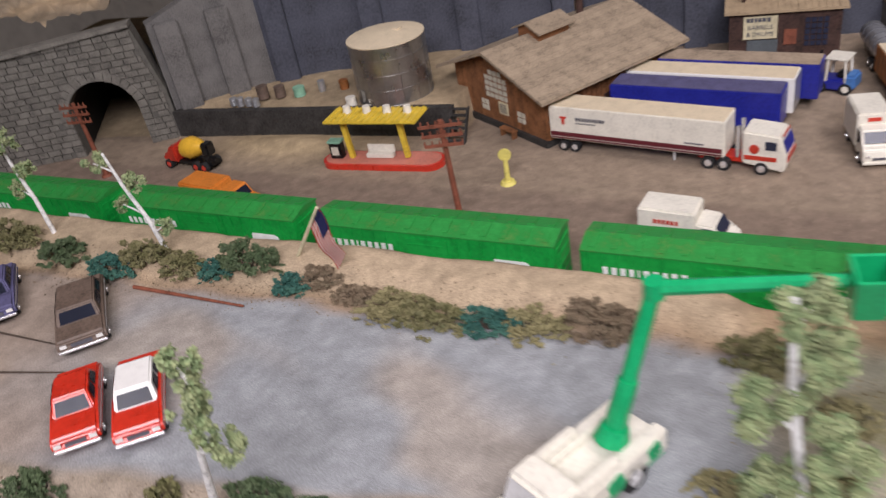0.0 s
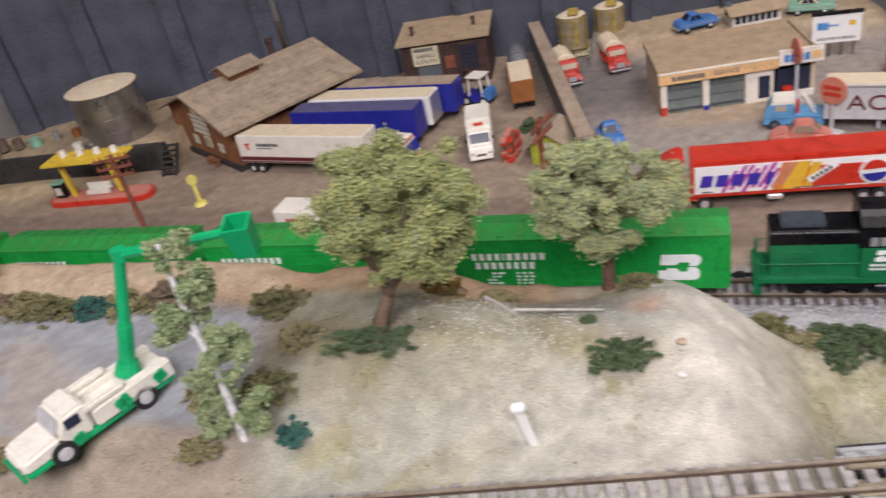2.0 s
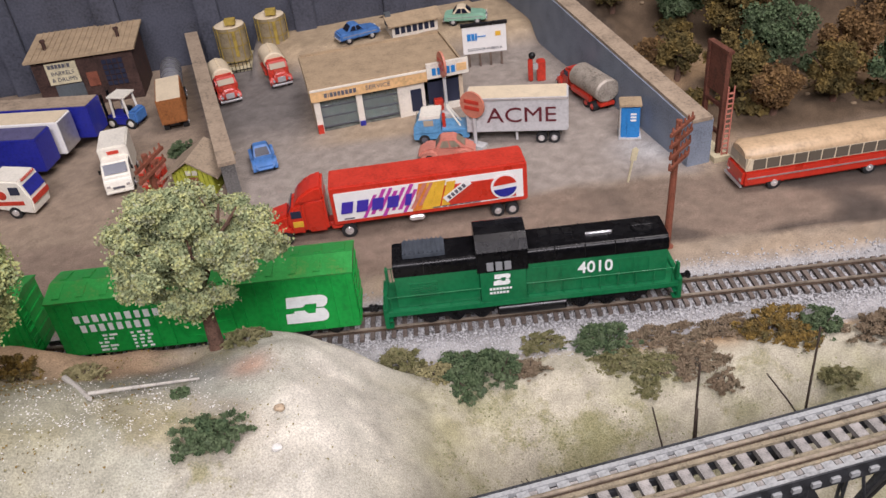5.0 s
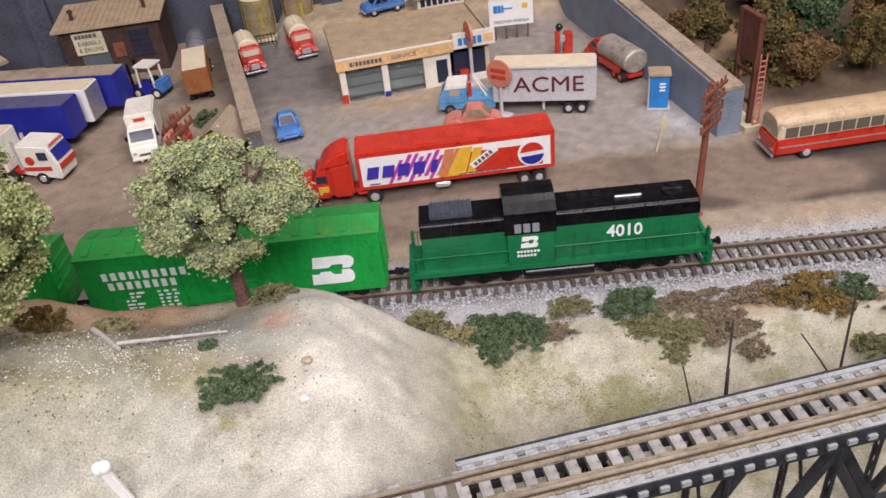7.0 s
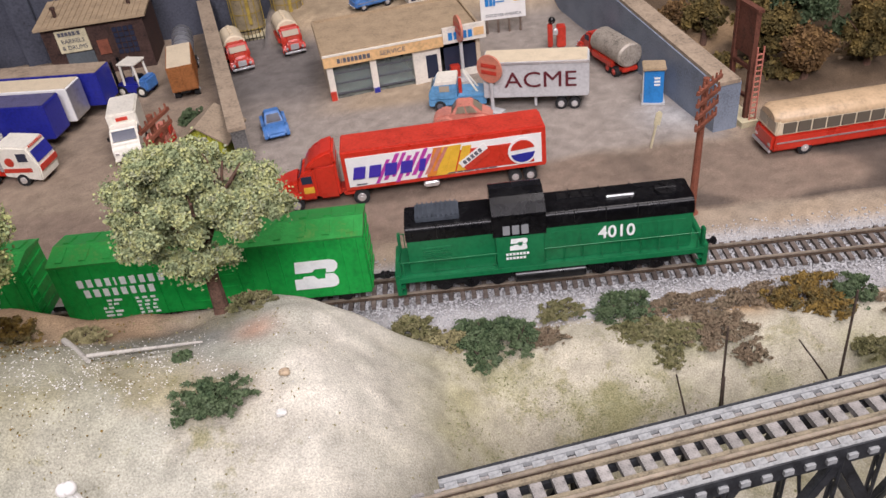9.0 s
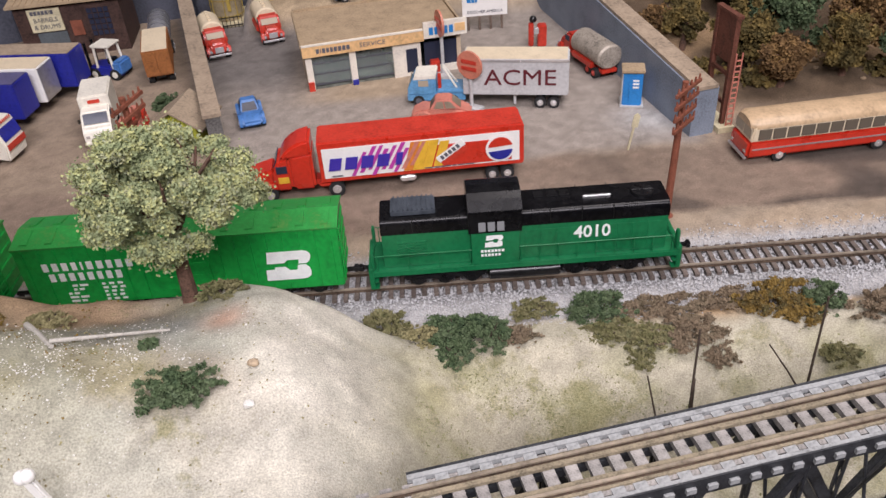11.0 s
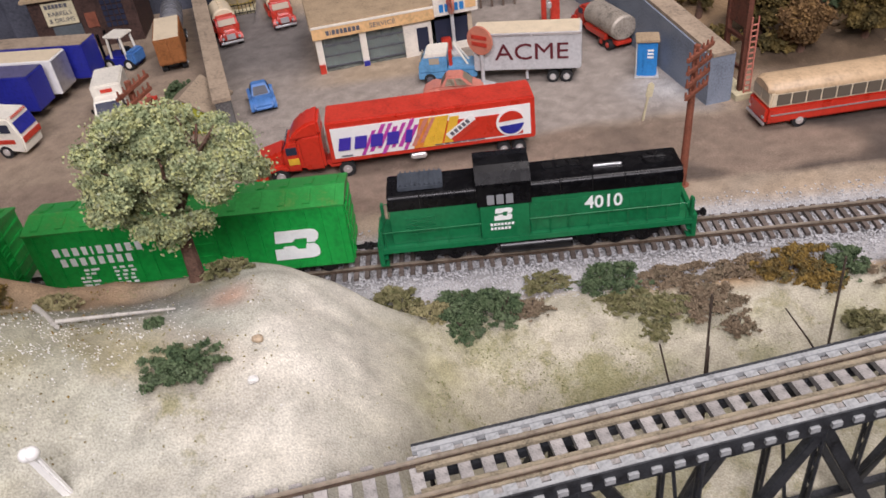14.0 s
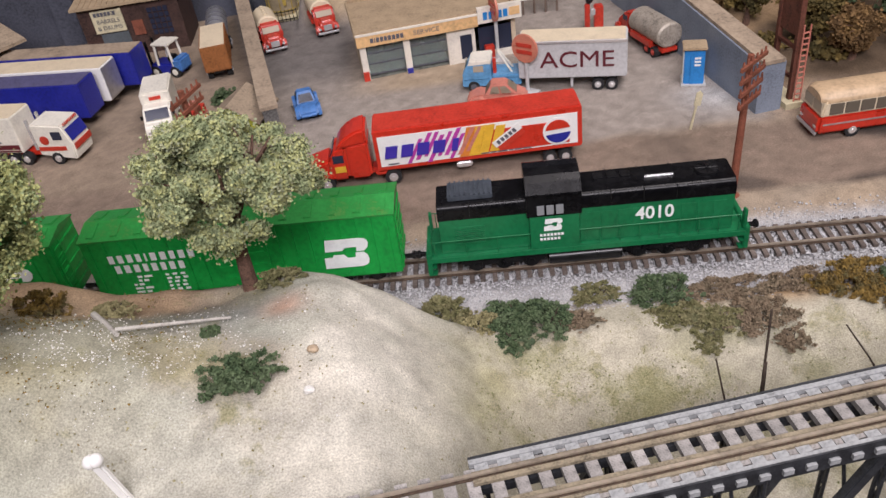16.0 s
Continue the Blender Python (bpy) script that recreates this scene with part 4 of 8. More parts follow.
    bm = bm_new()
    bars(bm, front(xcab0 + 0.0055, face, 0.0236), [0.0015] * 7, 0.0014, 0.0006)
    bars(bm, front(xcab0 + 0.0055, face, 0.0210), [0.0015] * 6, 0.0014, 0.0006)
    part("lettering_bar", bm, M_WHITEINK, root, "rows of white lettering bars")
    words("4010", 0.0104, M_WHITEINK, root, front(h - 0.056, -hw / 2 - 0.0008, 0.0300), "number", bold=0.00016, squeeze=1.08)
    root.scale = (1, 1, 1.16)
    return root


locomotive(0.0800, 0.2735)


# ---- vehicles: each is built facing +x, standing on z = 0 ----
M_RED = mat("glossy_red_plastic", (0.54, 0.030, 0.014), 0.3, vary=0.1, scale=60, bump=0.02, coat=0.4)
M_REDDULL = mat("faded_red_paint", (0.48, 0.035, 0.018), 0.4, vary=0.18, scale=80, bump=0.05, coat=0.2)
M_WHITE = mat("white_plastic", (0.74, 0.71, 0.62), 0.4, vary=0.08, scale=70, bump=0.02)
M_CREAM = mat("dusty_cream_roof", (0.66, 0.56, 0.40), 0.7, vary=0.07, scale=90, bump=0.1)
M_BLUE = mat("royal_blue_paint", (0.016, 0.022, 0.26), 0.4, vary=0.14, scale=60, bump=0.02, coat=0.2)
M_BLUEDUST = mat("dusty_blue_roof", (0.085, 0.08, 0.17), 0.8, vary=0.2, scale=90)
M_LTBLUE = mat("light_blue_paint", (0.12, 0.32, 0.55), 0.4, vary=0.14, scale=80, bump=0.03, coat=0.2)
M_VWBLUE = mat("faded_blue_paint", (0.06, 0.17, 0.42), 0.45, vary=0.2, scale=100, bump=0.05)
M_SILVER = mat("brushed_aluminium", (0.55, 0.56, 0.58), 0.35, metal=0.75, vary=0.1, scale=50, bump=0.03)
M_SILVERMATT = mat("silver_grey_paint", (0.50, 0.50, 0.50), 0.5, vary=0.1, scale=70, bump=0.03)
M_MAROON = mat("maroon_lettering", (0.11, 0.012, 0.02), 0.5, vary=0.08, scale=200, bump=0)
M_PURPLE = mat("violet_print", (0.05, 0.03, 0.34), 0.35, vary=0.06, scale=200, bump=0)
M_MAGENTA = mat("magenta_print", (0.46, 0.05, 0.33), 0.35, vary=0.06, scale=200, bump=0)
M_ORANGE = mat("orange_paint", (0.62, 0.20, 0.03), 0.45, vary=0.14, scale=80, bump=0.03)
M_YELLOW = mat("yellow_paint", (0.66, 0.48, 0.05), 0.5, vary=0.14, scale=90, bump=0.03)
M_AMBER = mat("yellow_print", (0.72, 0.42, 0.04), 0.35, vary=0.1, scale=200, bump=0)
M_PRINTWHITE = mat("white_panel", (0.80, 0.79, 0.76), 0.35, vary=0.04, scale=200, bump=0)
M_DARKTXT = mat("grey_print", (0.10, 0.10, 0.12), 0.5, vary=0.1, scale=200, bump=0)
M_BROWN = mat("dusty_brown_paint", (0.12, 0.085, 0.065), 0.6, vary=0.25, scale=90, bump=0.1)
M_RUSTBOX = mat("rust_orange_wood", (0.26, 0.095, 0.025), 0.6, vary=0.2, scale=90, bump=0.1)
M_BGREEN = mat("emerald_plastic", (0.005, 0.36, 0.13), 0.4, vary=0.1, scale=80, bump=0.02)
M_DKGLASS = glass_mat("tinted_windscreen", (0.03, 0.035, 0.06), 0.1)
M_PALEGLASS = glass_mat("pale_bus_window", (0.42, 0.36, 0.27), 0.25)
M_BUSGLASS = glass_mat("dusty_dark_pane", (0.13, 0.11, 0.085), 0.2)
M_SALMON = mat("faded_salmon_paint", (0.52, 0.19, 0.14), 0.5, vary=0.12, scale=90, bump=0.05)
M_PALEGREEN = mat("pale_green_paint", (0.22, 0.42, 0.30), 0.5, vary=0.15, scale=90)


def wheels(root, xs, track, r, w=0.0055, rim=None, tyre=None):
    for x in xs:
        for s in (-1, 1):
            bm = bm_new()
            y0, y1 = s * (track / 2 - w), s * track / 2
            tube(bm, (x, y0, r), (x, y1, r), r, r, 20)
            t = part("wheel", bm, tyre or M_BLACKRUB, root, smooth=True)
            bm = bm_new()
            tube(bm, (x, y1 - s * 0.0006, r), (x, y1 + s * 0.0005, r), r * 0.62, r * 0.52, 16)
            tube(bm, (x, y1, r), (x, y1 + s * 0.0012, r), r * 0.22, r * 0.16, 10)
            part("rim", bm, rim or M_CHROME, t, "bright wheel rim")


def slab(name, root, outline, w, material, label="", bevel=0.0008, y=0.0):
    """A side outline (x, z) given width w, its edges rounded."""
    bm = bm_new()
    extrude(bm, outline, "y", y - w / 2, y + w / 2)
    if bevel:
        bmesh.ops.bevel(bm, geom=list(bm.edges), offset=bevel, segments=2, affect="EDGES", clamp_overlap=True)
    return part(name, bm, material, root, label, smooth=True)


def plate(name, root, c, s, material, label="", bevel=0.0, rot=None):
    bm = bm_new()
    box(bm, c, s, rot=rot, bevel=bevel)
    return part(name, bm, material, root, label)


def greenhouse(name, root, z0, z1, lower, upper, w0, w1, material, glass, inset=0.0006):
    """A cabin that narrows upward: lower and upper are (rear x, front x); with side and end panes."""
    (a0, a1), (b0, b1) = lower, upper
    bm = bm_new()
    loft(bm, [[(a0, -w0 / 2, z0), (a1, -w0 / 2, z0), (a1, w0 / 2, z0), (a0, w0 / 2, z0)], [(b0, -w1 / 2, z1), (b1, -w1 / 2, z1), (b1, w1 / 2, z1), (b0, w1 / 2, z1)]])
    bmesh.ops.bevel(bm, geom=list(bm.edges), offset=0.0009, segments=2, affect="EDGES", clamp_overlap=True)
    cab = part(name, bm, material, root, smooth=True)

    def lerp(t, u, s):
        # a point on side s (-1 right, 1 left), t along, u up
        x = (a0 + (a1 - a0) * t) * (1 - u) + (b0 + (b1 - b0) * t) * u
        return (x, s * ((w0 / 2) * (1 - u) + (w1 / 2) * u + inset), z0 + (z1 - z0) * u)
    for s in (-1, 1):
        for t0, t1 in ((0.12, 0.47), (0.53, 0.88)):
            bm = bm_new()
            vs = [bm.verts.new(lerp(t, u, s)) for t, u in ((t0, 0.18), (t1, 0.18), (t1, 0.82), (t0, 0.82))]
            f = bm.faces.new(vs)
            bmesh.ops.solidify(bm, geom=[f], thickness=0.0004)
            part("side_window", bm, glass, cab)
    for t, nm in ((1, "windscreen"), (0, "rear_window")):
        bm = bm_new()
        sg = 1 if t else -1
        vs = []
        for v, u in ((-0.82, 0.16), (0.82, 0.16), (0.82, 0.86), (-0.82, 0.86)):
            p = lerp(t, u, 1)
            vs.append(bm.verts.new((p[0] + sg * inset, v * (p[1] - inset), p[2])))
        f = bm.faces.new(vs)
        bmesh.ops.solidify(bm, geom=[f], thickness=0.0004)
        part(nm, bm, glass, cab)
    return cab


def trailer(root, xr, xf, W, z0, z1, side, top, n_axle=2, r=0.0052, rim=None, ribs=0, legs=True):
    """A box trailer from xr (rear) to xf (front) with its axles at the rear."""
    L = xf - xr
    bm = bm_new()
    box(bm, ((xr + xf) / 2, 0, (z0 + z1) / 2), (L, W, z1 - z0), bevel=0.0007)
    body = part("trailer_body", bm, side, root, smooth=True)
    plate("trailer_roof", root, ((xr + xf) / 2, 0, z1 + 0.0002), (L - 0.0022, W - 0.0022, 0.0008), top)
    for k in range(ribs):
        for s in (-1, 1):
            plate("side_rib", body, (xr + L * (k + 0.5) / ribs, s * (W / 2 + 0.0002), (z0 + z1) / 2), (0.0006, 0.0006, z1 - z0 - 0.002), side)
    plate("chassis", root, ((xr + xf) / 2, 0, z0 - 0.0014), (L - 0.004, W * 0.35, 0.0028), M_BLACK)
    wheels(root, [xr + 0.012 + k * (2 * r + 0.0012) for k in range(n_axle)], W - 0.001, r, rim=rim)
    if legs:
        for s in (-1, 1):
            plate("landing_leg", root, (xf - 0.045, s * W * 0.3, z0 / 2 + 0.001), (0.0022, 0.0016, z0 - 0.001), M_SILVERMATT, bevel=0.0003)
    for s in (-1, 1):
        plate("rear_door", body, (xr - 0.0003, s * W * 0.24, (z0 + z1) / 2), (0.0006, W * 0.44, z1 - z0 - 0.003), side)
    return body


def red_semi():
    root = thing("semi_truck", "glossy red semi truck with a printed drinks trailer on the road", "truck", (0.103, 0.2215, 0.0), 180)
    # trailer spans local x from -0.102 to 0.062; the near side faces local +y
    W, z0, z1 = 0.029, 0.0125, 0.0455
    xr, xf = -0.0955, 0.0565
    trailer(root, xr, xf, W, z0, z1, M_RED, M_REDDULL, legs=False)
    face = W / 2 + 0.0004

    def side(x, z):  # picture plane on local +y, reading along -x
        return Matrix.Translation((x, face, z)) @ Matrix.Rotation(radians(180), 4, "Z") @ Matrix.Rotation(radians(90), 4, "X")
    bm = bm_new()
    box(bm, (0.0745, 0.0125, 0), (0.146, 0.0245, 0.0004), m=side(xf - 0.0015, z0 + 0.0035))
    panel = part("side_panel", bm, M_PRINTWHITE, root, "white printed side panel")
    b0 = side(xf - 0.0025, z0 + 0.0035)
    bm = bm_new()
    box(bm, (0.1035, 0.0105, 0.0004), (0.074, 0.0180, 0.0003), m=b0)
    part("red_field", bm, M_RED, panel, "red printed field")
    for k, (x, mtl) in enumerate(((0.066, M_ORANGE), (0.073, M_AMBER), (0.080, M_AMBER), (0.088, M_AMBER))):
        bm = bm_new()
        mm = b0 @ Matrix.Translation((x, 0.0125, 0.0008)) @ Matrix(((1, 0.3, 0, 0), (0, 1, 0, 0), (0, 0, 1, 0), (0, 0, 0, 1)))
        box(bm, (0, 0, 0), (0.0069, 0.0235 - 0.003 * (k == 3), 0.0002), m=mm)
        part("colour_flash", bm, mtl, panel, "orange and yellow printed flash")
    for k in range(9):
        bm = bm_new()
        mm = b0 @ Matrix.Translation((0.028 + k * 0.0052, 0.0125, 0.0009)) @ Matrix(((1, 0.55, 0, 0), (0, 1, 0, 0), (0, 0, 1, 0), (0, 0, 0, 1)))
        box(bm, (0, (-0.002, 0.001, 0.002)[k % 3], 0), (0.0028 + 0.0004 * (k % 2), 0.019 + 0.002 * (k % 2), 0.0002), m=mm)
        part("colour_streak", bm, M_MAGENTA if k < 7 else M_SALMON, panel, "magenta printed streak")
    # word mark as plain leaning blocks
    for k in range(5):
        bm = bm_new()
        mm = b0 @ Matrix.Translation((0.0095 + k * 0.0118, 0.0122, 0.0016)) @ Matrix(((1, 0.22, 0, 0), (0, 1, 0, 0), (0, 0, 1, 0), (0, 0, 0, 1)))
        box(bm, (0, 0, 0), (0.0046 if k == 4 else 0.0088, 0.0100, 0.0003), m=mm)
        part("wordmark_block", bm, M_PURPLE, panel, "violet block shape")
    # can
    bm = bm_new()
    mm = b0 @ Matrix.Translation((0.096, 0.0125, 0.0014)) @ Matrix.Rotation(radians(35), 4, "Z")
    box(bm, (0, 0.0018, 0), (0.024, 0.0056, 0.0003), m=mm)
    part("can_band", bm, M_PRINTWHITE, panel, "white half of a printed can")
    bm = bm_new()
    box(bm, (0, -0.0030, 0), (0.0225, 0.0044, 0.0003), m=mm)
    part("can_half", bm, M_REDDULL, panel, "red half of a printed can")
    bm = bm_new()
    for k in range(5):
        box(bm, (-0.008 + k * 0.0036, 0.0018, 0.0003), (0.0024, 0.0032, 0.0003), m=mm)
    part("can_bar", bm, M_DARKTXT, panel, "dark lettering bars on the can")
    # roundel
    mm = b0 @ Matrix.Translation((0.1320, 0.0122, 0.0010))
    for nm, mtl, lo, hi, r, dz in (("roundel_ring", M_PRINTWHITE, 0, 360, 0.0110, 0.0), ("roundel_red", M_RED, 15, 172, 0.0092, 0.0006), ("roundel_blue", M_BLUE, 195, 352, 0.0092, 0.0006)):
        bm = bm_new()
        n = 29 if hi < 360 else 28
        ring = [(r * math.cos(radians(lo + (hi - lo) * k / 28)), r * math.sin(radians(lo + (hi - lo) * k / 28))) for k in range(n)]
        extrude(bm, ring, "z", dz, dz + 0.0003)
        bm.transform(mm)
        part(nm, bm, mtl, panel)
    bar_row("small_print", panel, b0 @ Matrix.Translation((0.075, 0.0012, 0.0010)), [0.006, 0.004, 0.007, 0.003, 0.005, 0.006], 0.0008, 0.0012, M_DARKTXT)
    bar_row("small_print", panel, b0 @ Matrix.Translation((0.006, 0.0016, 0.0010)), [0.008], 0.0010, 0.001, M_DARKTXT)
    for s in (-1, 1):
        plate("fuel_tank", root, (-0.008, s * 0.0105, 0.0085), (0.012, 0.006, 0.005), M_CHROME, "chrome box", bevel=0.0012)
    # tractor
    slab("frame", root, [(0.030, 0.007), (0.108, 0.007), (0.108, 0.011), (0.030, 0.011)], 0.012, M_RED)
    wheels(root, [0.046, 0.096], 0.029, 0.0062)
    slab("sleeper", root, [(0.061, 0.008), (0.0775, 0.008), (0.0775, 0.0365), (0.061, 0.0375)], 0.0275, M_RED, bevel=0.002)
    slab("cab", root, [(0.0778, 0.008), (0.091, 0.008), (0.091, 0.026), (0.0865, 0.0335), (0.0778, 0.0355)], 0.0265, M_RED, bevel=0.0022)
    slab("air_deflector", root, [(0.0612, 0.036), (0.0855, 0.0335), (0.0835, 0.0370), (0.0795, 0.0410), (0.0740, 0.0448), (0.0680, 0.0472), (0.0612, 0.0480)], 0.0265, M_RED, bevel=0.0026)
    slab("hood", root, [(0.090, 0.010), (0.114, 0.010), (0.1145, 0.0175), (0.110, 0.0205), (0.090, 0.0262)], 0.023, M_RED, bevel=0.0025)
    slab("front_bumper", root, [(0.106, 0.003), (0.115, 0.003), (0.115, 0.009), (0.106, 0.009)], 0.028, M_RED, bevel=0.001)
    for s in (-1, 1):
        slab("wing", root, [(0.088, 0.010), (0.091, 0.0145), (0.101, 0.0145), (0.105, 0.010)], 0.005, M_RED, y=s * 0.0115, bevel=0.001)
        plate("side_window", root, (0.0845, s * 0.01345, 0.0262), (0.008, 0.0006, 0.006), M_DKGLASS)
        plate("step_box", root, (0.054, s * 0.0095, 0.010), (0.010, 0.006, 0.004), M_RED, bevel=0.001)
    bm = bm_new()
    box(bm, (0, 0, 0), (0.0006, 0.021, 0.0062), m=Matrix.Translation((0.0892, 0, 0.0302)) @ Matrix.Rotation(radians(-28), 4, "Y"))
    part("windscreen", bm, M_DKGLASS, root)
    plate("grille", root, (0.1147, 0, 0.0140), (0.0008, 0.013, 0.008), M_CHROME)
    plate("door_badge", root, (0.0840, 0.0134, 0.0175), (0.008, 0.0006, 0.005), M_AMBER, "yellow door badge")
    return root


red_semi()


def white_semi():
    root = thing("semi_truck", "white cab-over semi truck with red stripes parked in the yard", "truck", (-0.325, 0.3445, 0.0), -12)
    W, z0, z1 = 0.029, 0.0125, 0.0455
    trailer(root, -0.099, 0.064, W, z0, z1, M_WHITE, M_CREAM)
    f = -W / 2 - 0.0005
    plate("red_stripe", root, (-0.018, f, z0 + 0.0058), (0.160, 0.0006, 0.0042), M_MAROON, "dark red side stripe")
    plate("thin_stripe", root, (-0.018, f, z0 + 0.0020), (0.160, 0.0006, 0.0012), M_MAROON, "thin dark red stripe")
    bm = bm_new()
    box(bm, (0.003, 0.0068, 0), (0.007, 0.0018, 0.0004), m=front(-0.088, f, 0.0285))
    box(bm, (0.003, 0.003, 0), (0.0028, 0.006, 0.0004), m=front(-0.088, f, 0.0285))
    part("red_mark", bm, M_RED, root, "small red block mark")
    bm = bm_new()
    bars(bm, front(-0.072, f, 0.0330), [0.0022] * 10, 0.0032, 0.0007)
    bars(bm, front(-0.072, f, 0.0300), [0.0016] * 9, 0.0012, 0.0006)
    bars(bm, front(0.030, f, 0.0222), [0.0016] * 8, 0.0014, 0.0005)
    part("lettering_bar", bm, M_DARKTXT, root, "grey lettering bars")
    slab("frame", root, [(0.040, 0.0065), (0.105, 0.0065), (0.105, 0.0110), (0.040, 0.0110)], 0.016, M_RED)
    wheels(root, [0.050, 0.063, 0.094], 0.0285, 0.0058)
    slab("cab", root, [(0.078, 0.009), (0.112, 0.004), (0.114, 0.018), (0.108, 0.0365), (0.078, 0.0385)], 0.0275, M_WHITE, bevel=0.0014)
    bm = bm_new()
    box(bm, (0, 0, 0), (0.0006, 0.024, 0.011), m=Matrix.Translation((0.1117, 0, 0.0272)) @ Matrix.Rotation(radians(-17), 4, "Y"))
    part("windscreen", bm, M_BLUE, root, "dark blue windscreen")
    plate("grille_stripe", root, (0.1142, 0, 0.0165), (0.0008, 0.025, 0.005), M_REDDULL, "red front stripe")
    for s in (-1, 1):
        plate("side_window", root, (0.101, s * 0.0140, 0.0275), (0.009, 0.0006, 0.0075), M_DKGLASS)
        plate("side_stripe", root, (0.093, s * 0.0140, 0.0155), (0.026, 0.0006, 0.0038), M_REDDULL, "red cab stripe")
        bm = bm_new()
        tube(bm, (0.088, s * 0.0139, 0.0235), (0.088, s * 0.0144, 0.0235), 0.0042, seg=14)
        part("emblem", bm, M_REDDULL, root, "red round emblem")
        bm = bm_new()
        tube(bm, (0.073, s * 0.008, 0.012), (0.073, s * 0.008, 0.040), 0.0016, seg=10)
        part("exhaust_stack", bm, M_CHROME, root, "chrome stack")
    bm = bm_new()
    bars(bm, Matrix.Translation((0.1098, -0.011, 0.0352)) @ Matrix.Rotation(radians(90), 4, "Z") @ Matrix.Rotation(radians(75), 4, "X"), [0.0016] * 9, 0.0022, 0.0008)
    part("lettering_bar", bm, M_REDDULL, root, "red lettering bars on the cab")


white_semi()


def parked_trailer(at, turn, L, side, top, label, endm=None):
    root = thing("box_trailer", label, "trailer", at, turn, "trailers at the loading dock")
    trailer(root, -L / 2, L / 2, 0.0285, 0.012, 0.0455, side, top)
    if endm:
        plate("nose_panel", root, (L / 2 + 0.0004, 0, 0.029), (0.0006, 0.0265, 0.031), endm)
    return root


parked_trailer((-0.298, 0.400, 0), -10, 0.155, M_BLUE, M_BLUEDUST, "royal blue box trailer with a dusty roof at the dock")
parked_trailer((-0.288, 0.4335, 0), -10, 0.155, M_PRINTWHITE, M_CREAM, "white box trailer with a metal nose at the dock", M_SILVER)
parked_trailer((-0.265, 0.4635, 0), -10, 0.150, M_BLUE, M_WALLTOP, "old blue box trailer with a tan dusty roof")


def acme_trailer():
    root = thing("box_trailer", "short silver box trailer with large maroon lettering", "trailer", (0.2165, 0.338, 0), 166)
    W, z0, z1 = 0.028, 0.0125, 0.0455
    trailer(root, -0.045, 0.046, W, z0, z1, M_SILVERMATT, M_CREAM, ribs=0)
    words("ACME", 0.0205, M_MAROON, root, Matrix.Translation((-0.004, W / 2 + 0.0006, 0.0285)) @ Matrix.Rotation(radians(180), 4, "Z") @ Matrix.Rotation(radians(90), 4, "X"), "lettering", bold=0.0, squeeze=1.16)
    plate("top_rail", root, (0.0, W / 2 + 0.0004, z1 - 0.0012), (0.091, 0.0008, 0.0018), M_CHROME, "bright top rail")
    bm = bm_new()
    for a in range(4):
        box(bm, (0, 0, 0), (0.005, 0.0012, 0.0004), m=Matrix.Translation((0.038, W / 2 + 0.0006, 0.029)) @ Matrix.Rotation(radians(90), 4, "X") @ Matrix.Rotation(radians(45 * a), 4, "Z"))
    part("star_mark", bm, M_MAROON, root, "small maroon star mark")


acme_trailer()


def box_truck(at, turn, label, body=M_WHITE, roof=M_WHITE, mark=True, L=0.068):
    root = thing("box_truck", label, "truck", at, turn)
    W = 0.026
    h = L / 2
    bm = bm_new()
    box(bm, (-h + 0.021, 0, 0.0225), (0.042, W, 0.029), bevel=0.0010)
    part("cargo_box", bm, body, root, smooth=True)
    plate("box_roof", root, (-h + 0.021, 0, 0.0372), (0.0395, W - 0.003, 0.0008), roof)
    slab("cab", root, [(h - 0.028, 0.005), (h, 0.005), (h, 0.0135), (h - 0.002, 0.0165), (h - 0.008, 0.018), (h - 0.015, 0.0275), (h - 0.028, 0.0285)], W - 0.002, body, bevel=0.0013)
    bm = bm_new()
    box(bm, (0, 0, 0), (0.0006, W - 0.006, 0.0092), m=Matrix.Translation((h - 0.0108, 0, 0.0232)) @ Matrix.Rotation(radians(-36), 4, "Y"))
    part("windscreen", bm, M_DKGLASS, root)
    for s in (-1, 1):
        plate("side_window", root, (h - 0.0195, s * (W / 2 - 0.0008), 0.0225), (0.0085, 0.0006, 0.0065), M_DKGLASS)
        plate("mirror", root, (h - 0.013, s * (W / 2 + 0.001), 0.021), (0.001, 0.002, 0.0035), M_BLACK)
        plate("headlight", root, (h + 0.0002, s * 0.0085, 0.0115), (0.0008, 0.003, 0.002), M_CHROME)
    plate("grille", root, (h + 0.0002, 0, 0.0095), (0.0008, 0.010, 0.002), M_DARKTXT)
    plate("bumper", root, (h + 0.0004, 0, 0.0058), (0.0016, W - 0.002, 0.0022), body, bevel=0.0004)
    wheels(root, [-h + 0.014, h - 0.013], W - 0.001, 0.0050, rim=M_MAROON if mark == "van" else M_CHROME)
    if mark == "van":
        for r, (z, hh) in enumerate(((0.0262, 0.0034), (0.013, 0.0055))):
            bm = bm_new()
            if r == 0:
                bars(bm, front(-h + 0.012, -W / 2 - 0.0004, z), [0.0024] * 6, hh, 0.0008)
                part("lettering_bar", bm, M_REDDULL, root, "red lettering bars")
            else:
                bars(bm, front(-h + 0.004, -W / 2 - 0.0004, z), [0.003, 0.0045, 0.005, 0.004], hh, 0.004)
                part("print_mark", bm, M_SILVERMATT, root, "faint grey printed marks")
    else:
        plate("cab_sign", root, (-h + 0.0425, 0, 0.0322), (0.0008, 0.010, 0.0030), M_REDDULL, "small red sign bar")
    return root


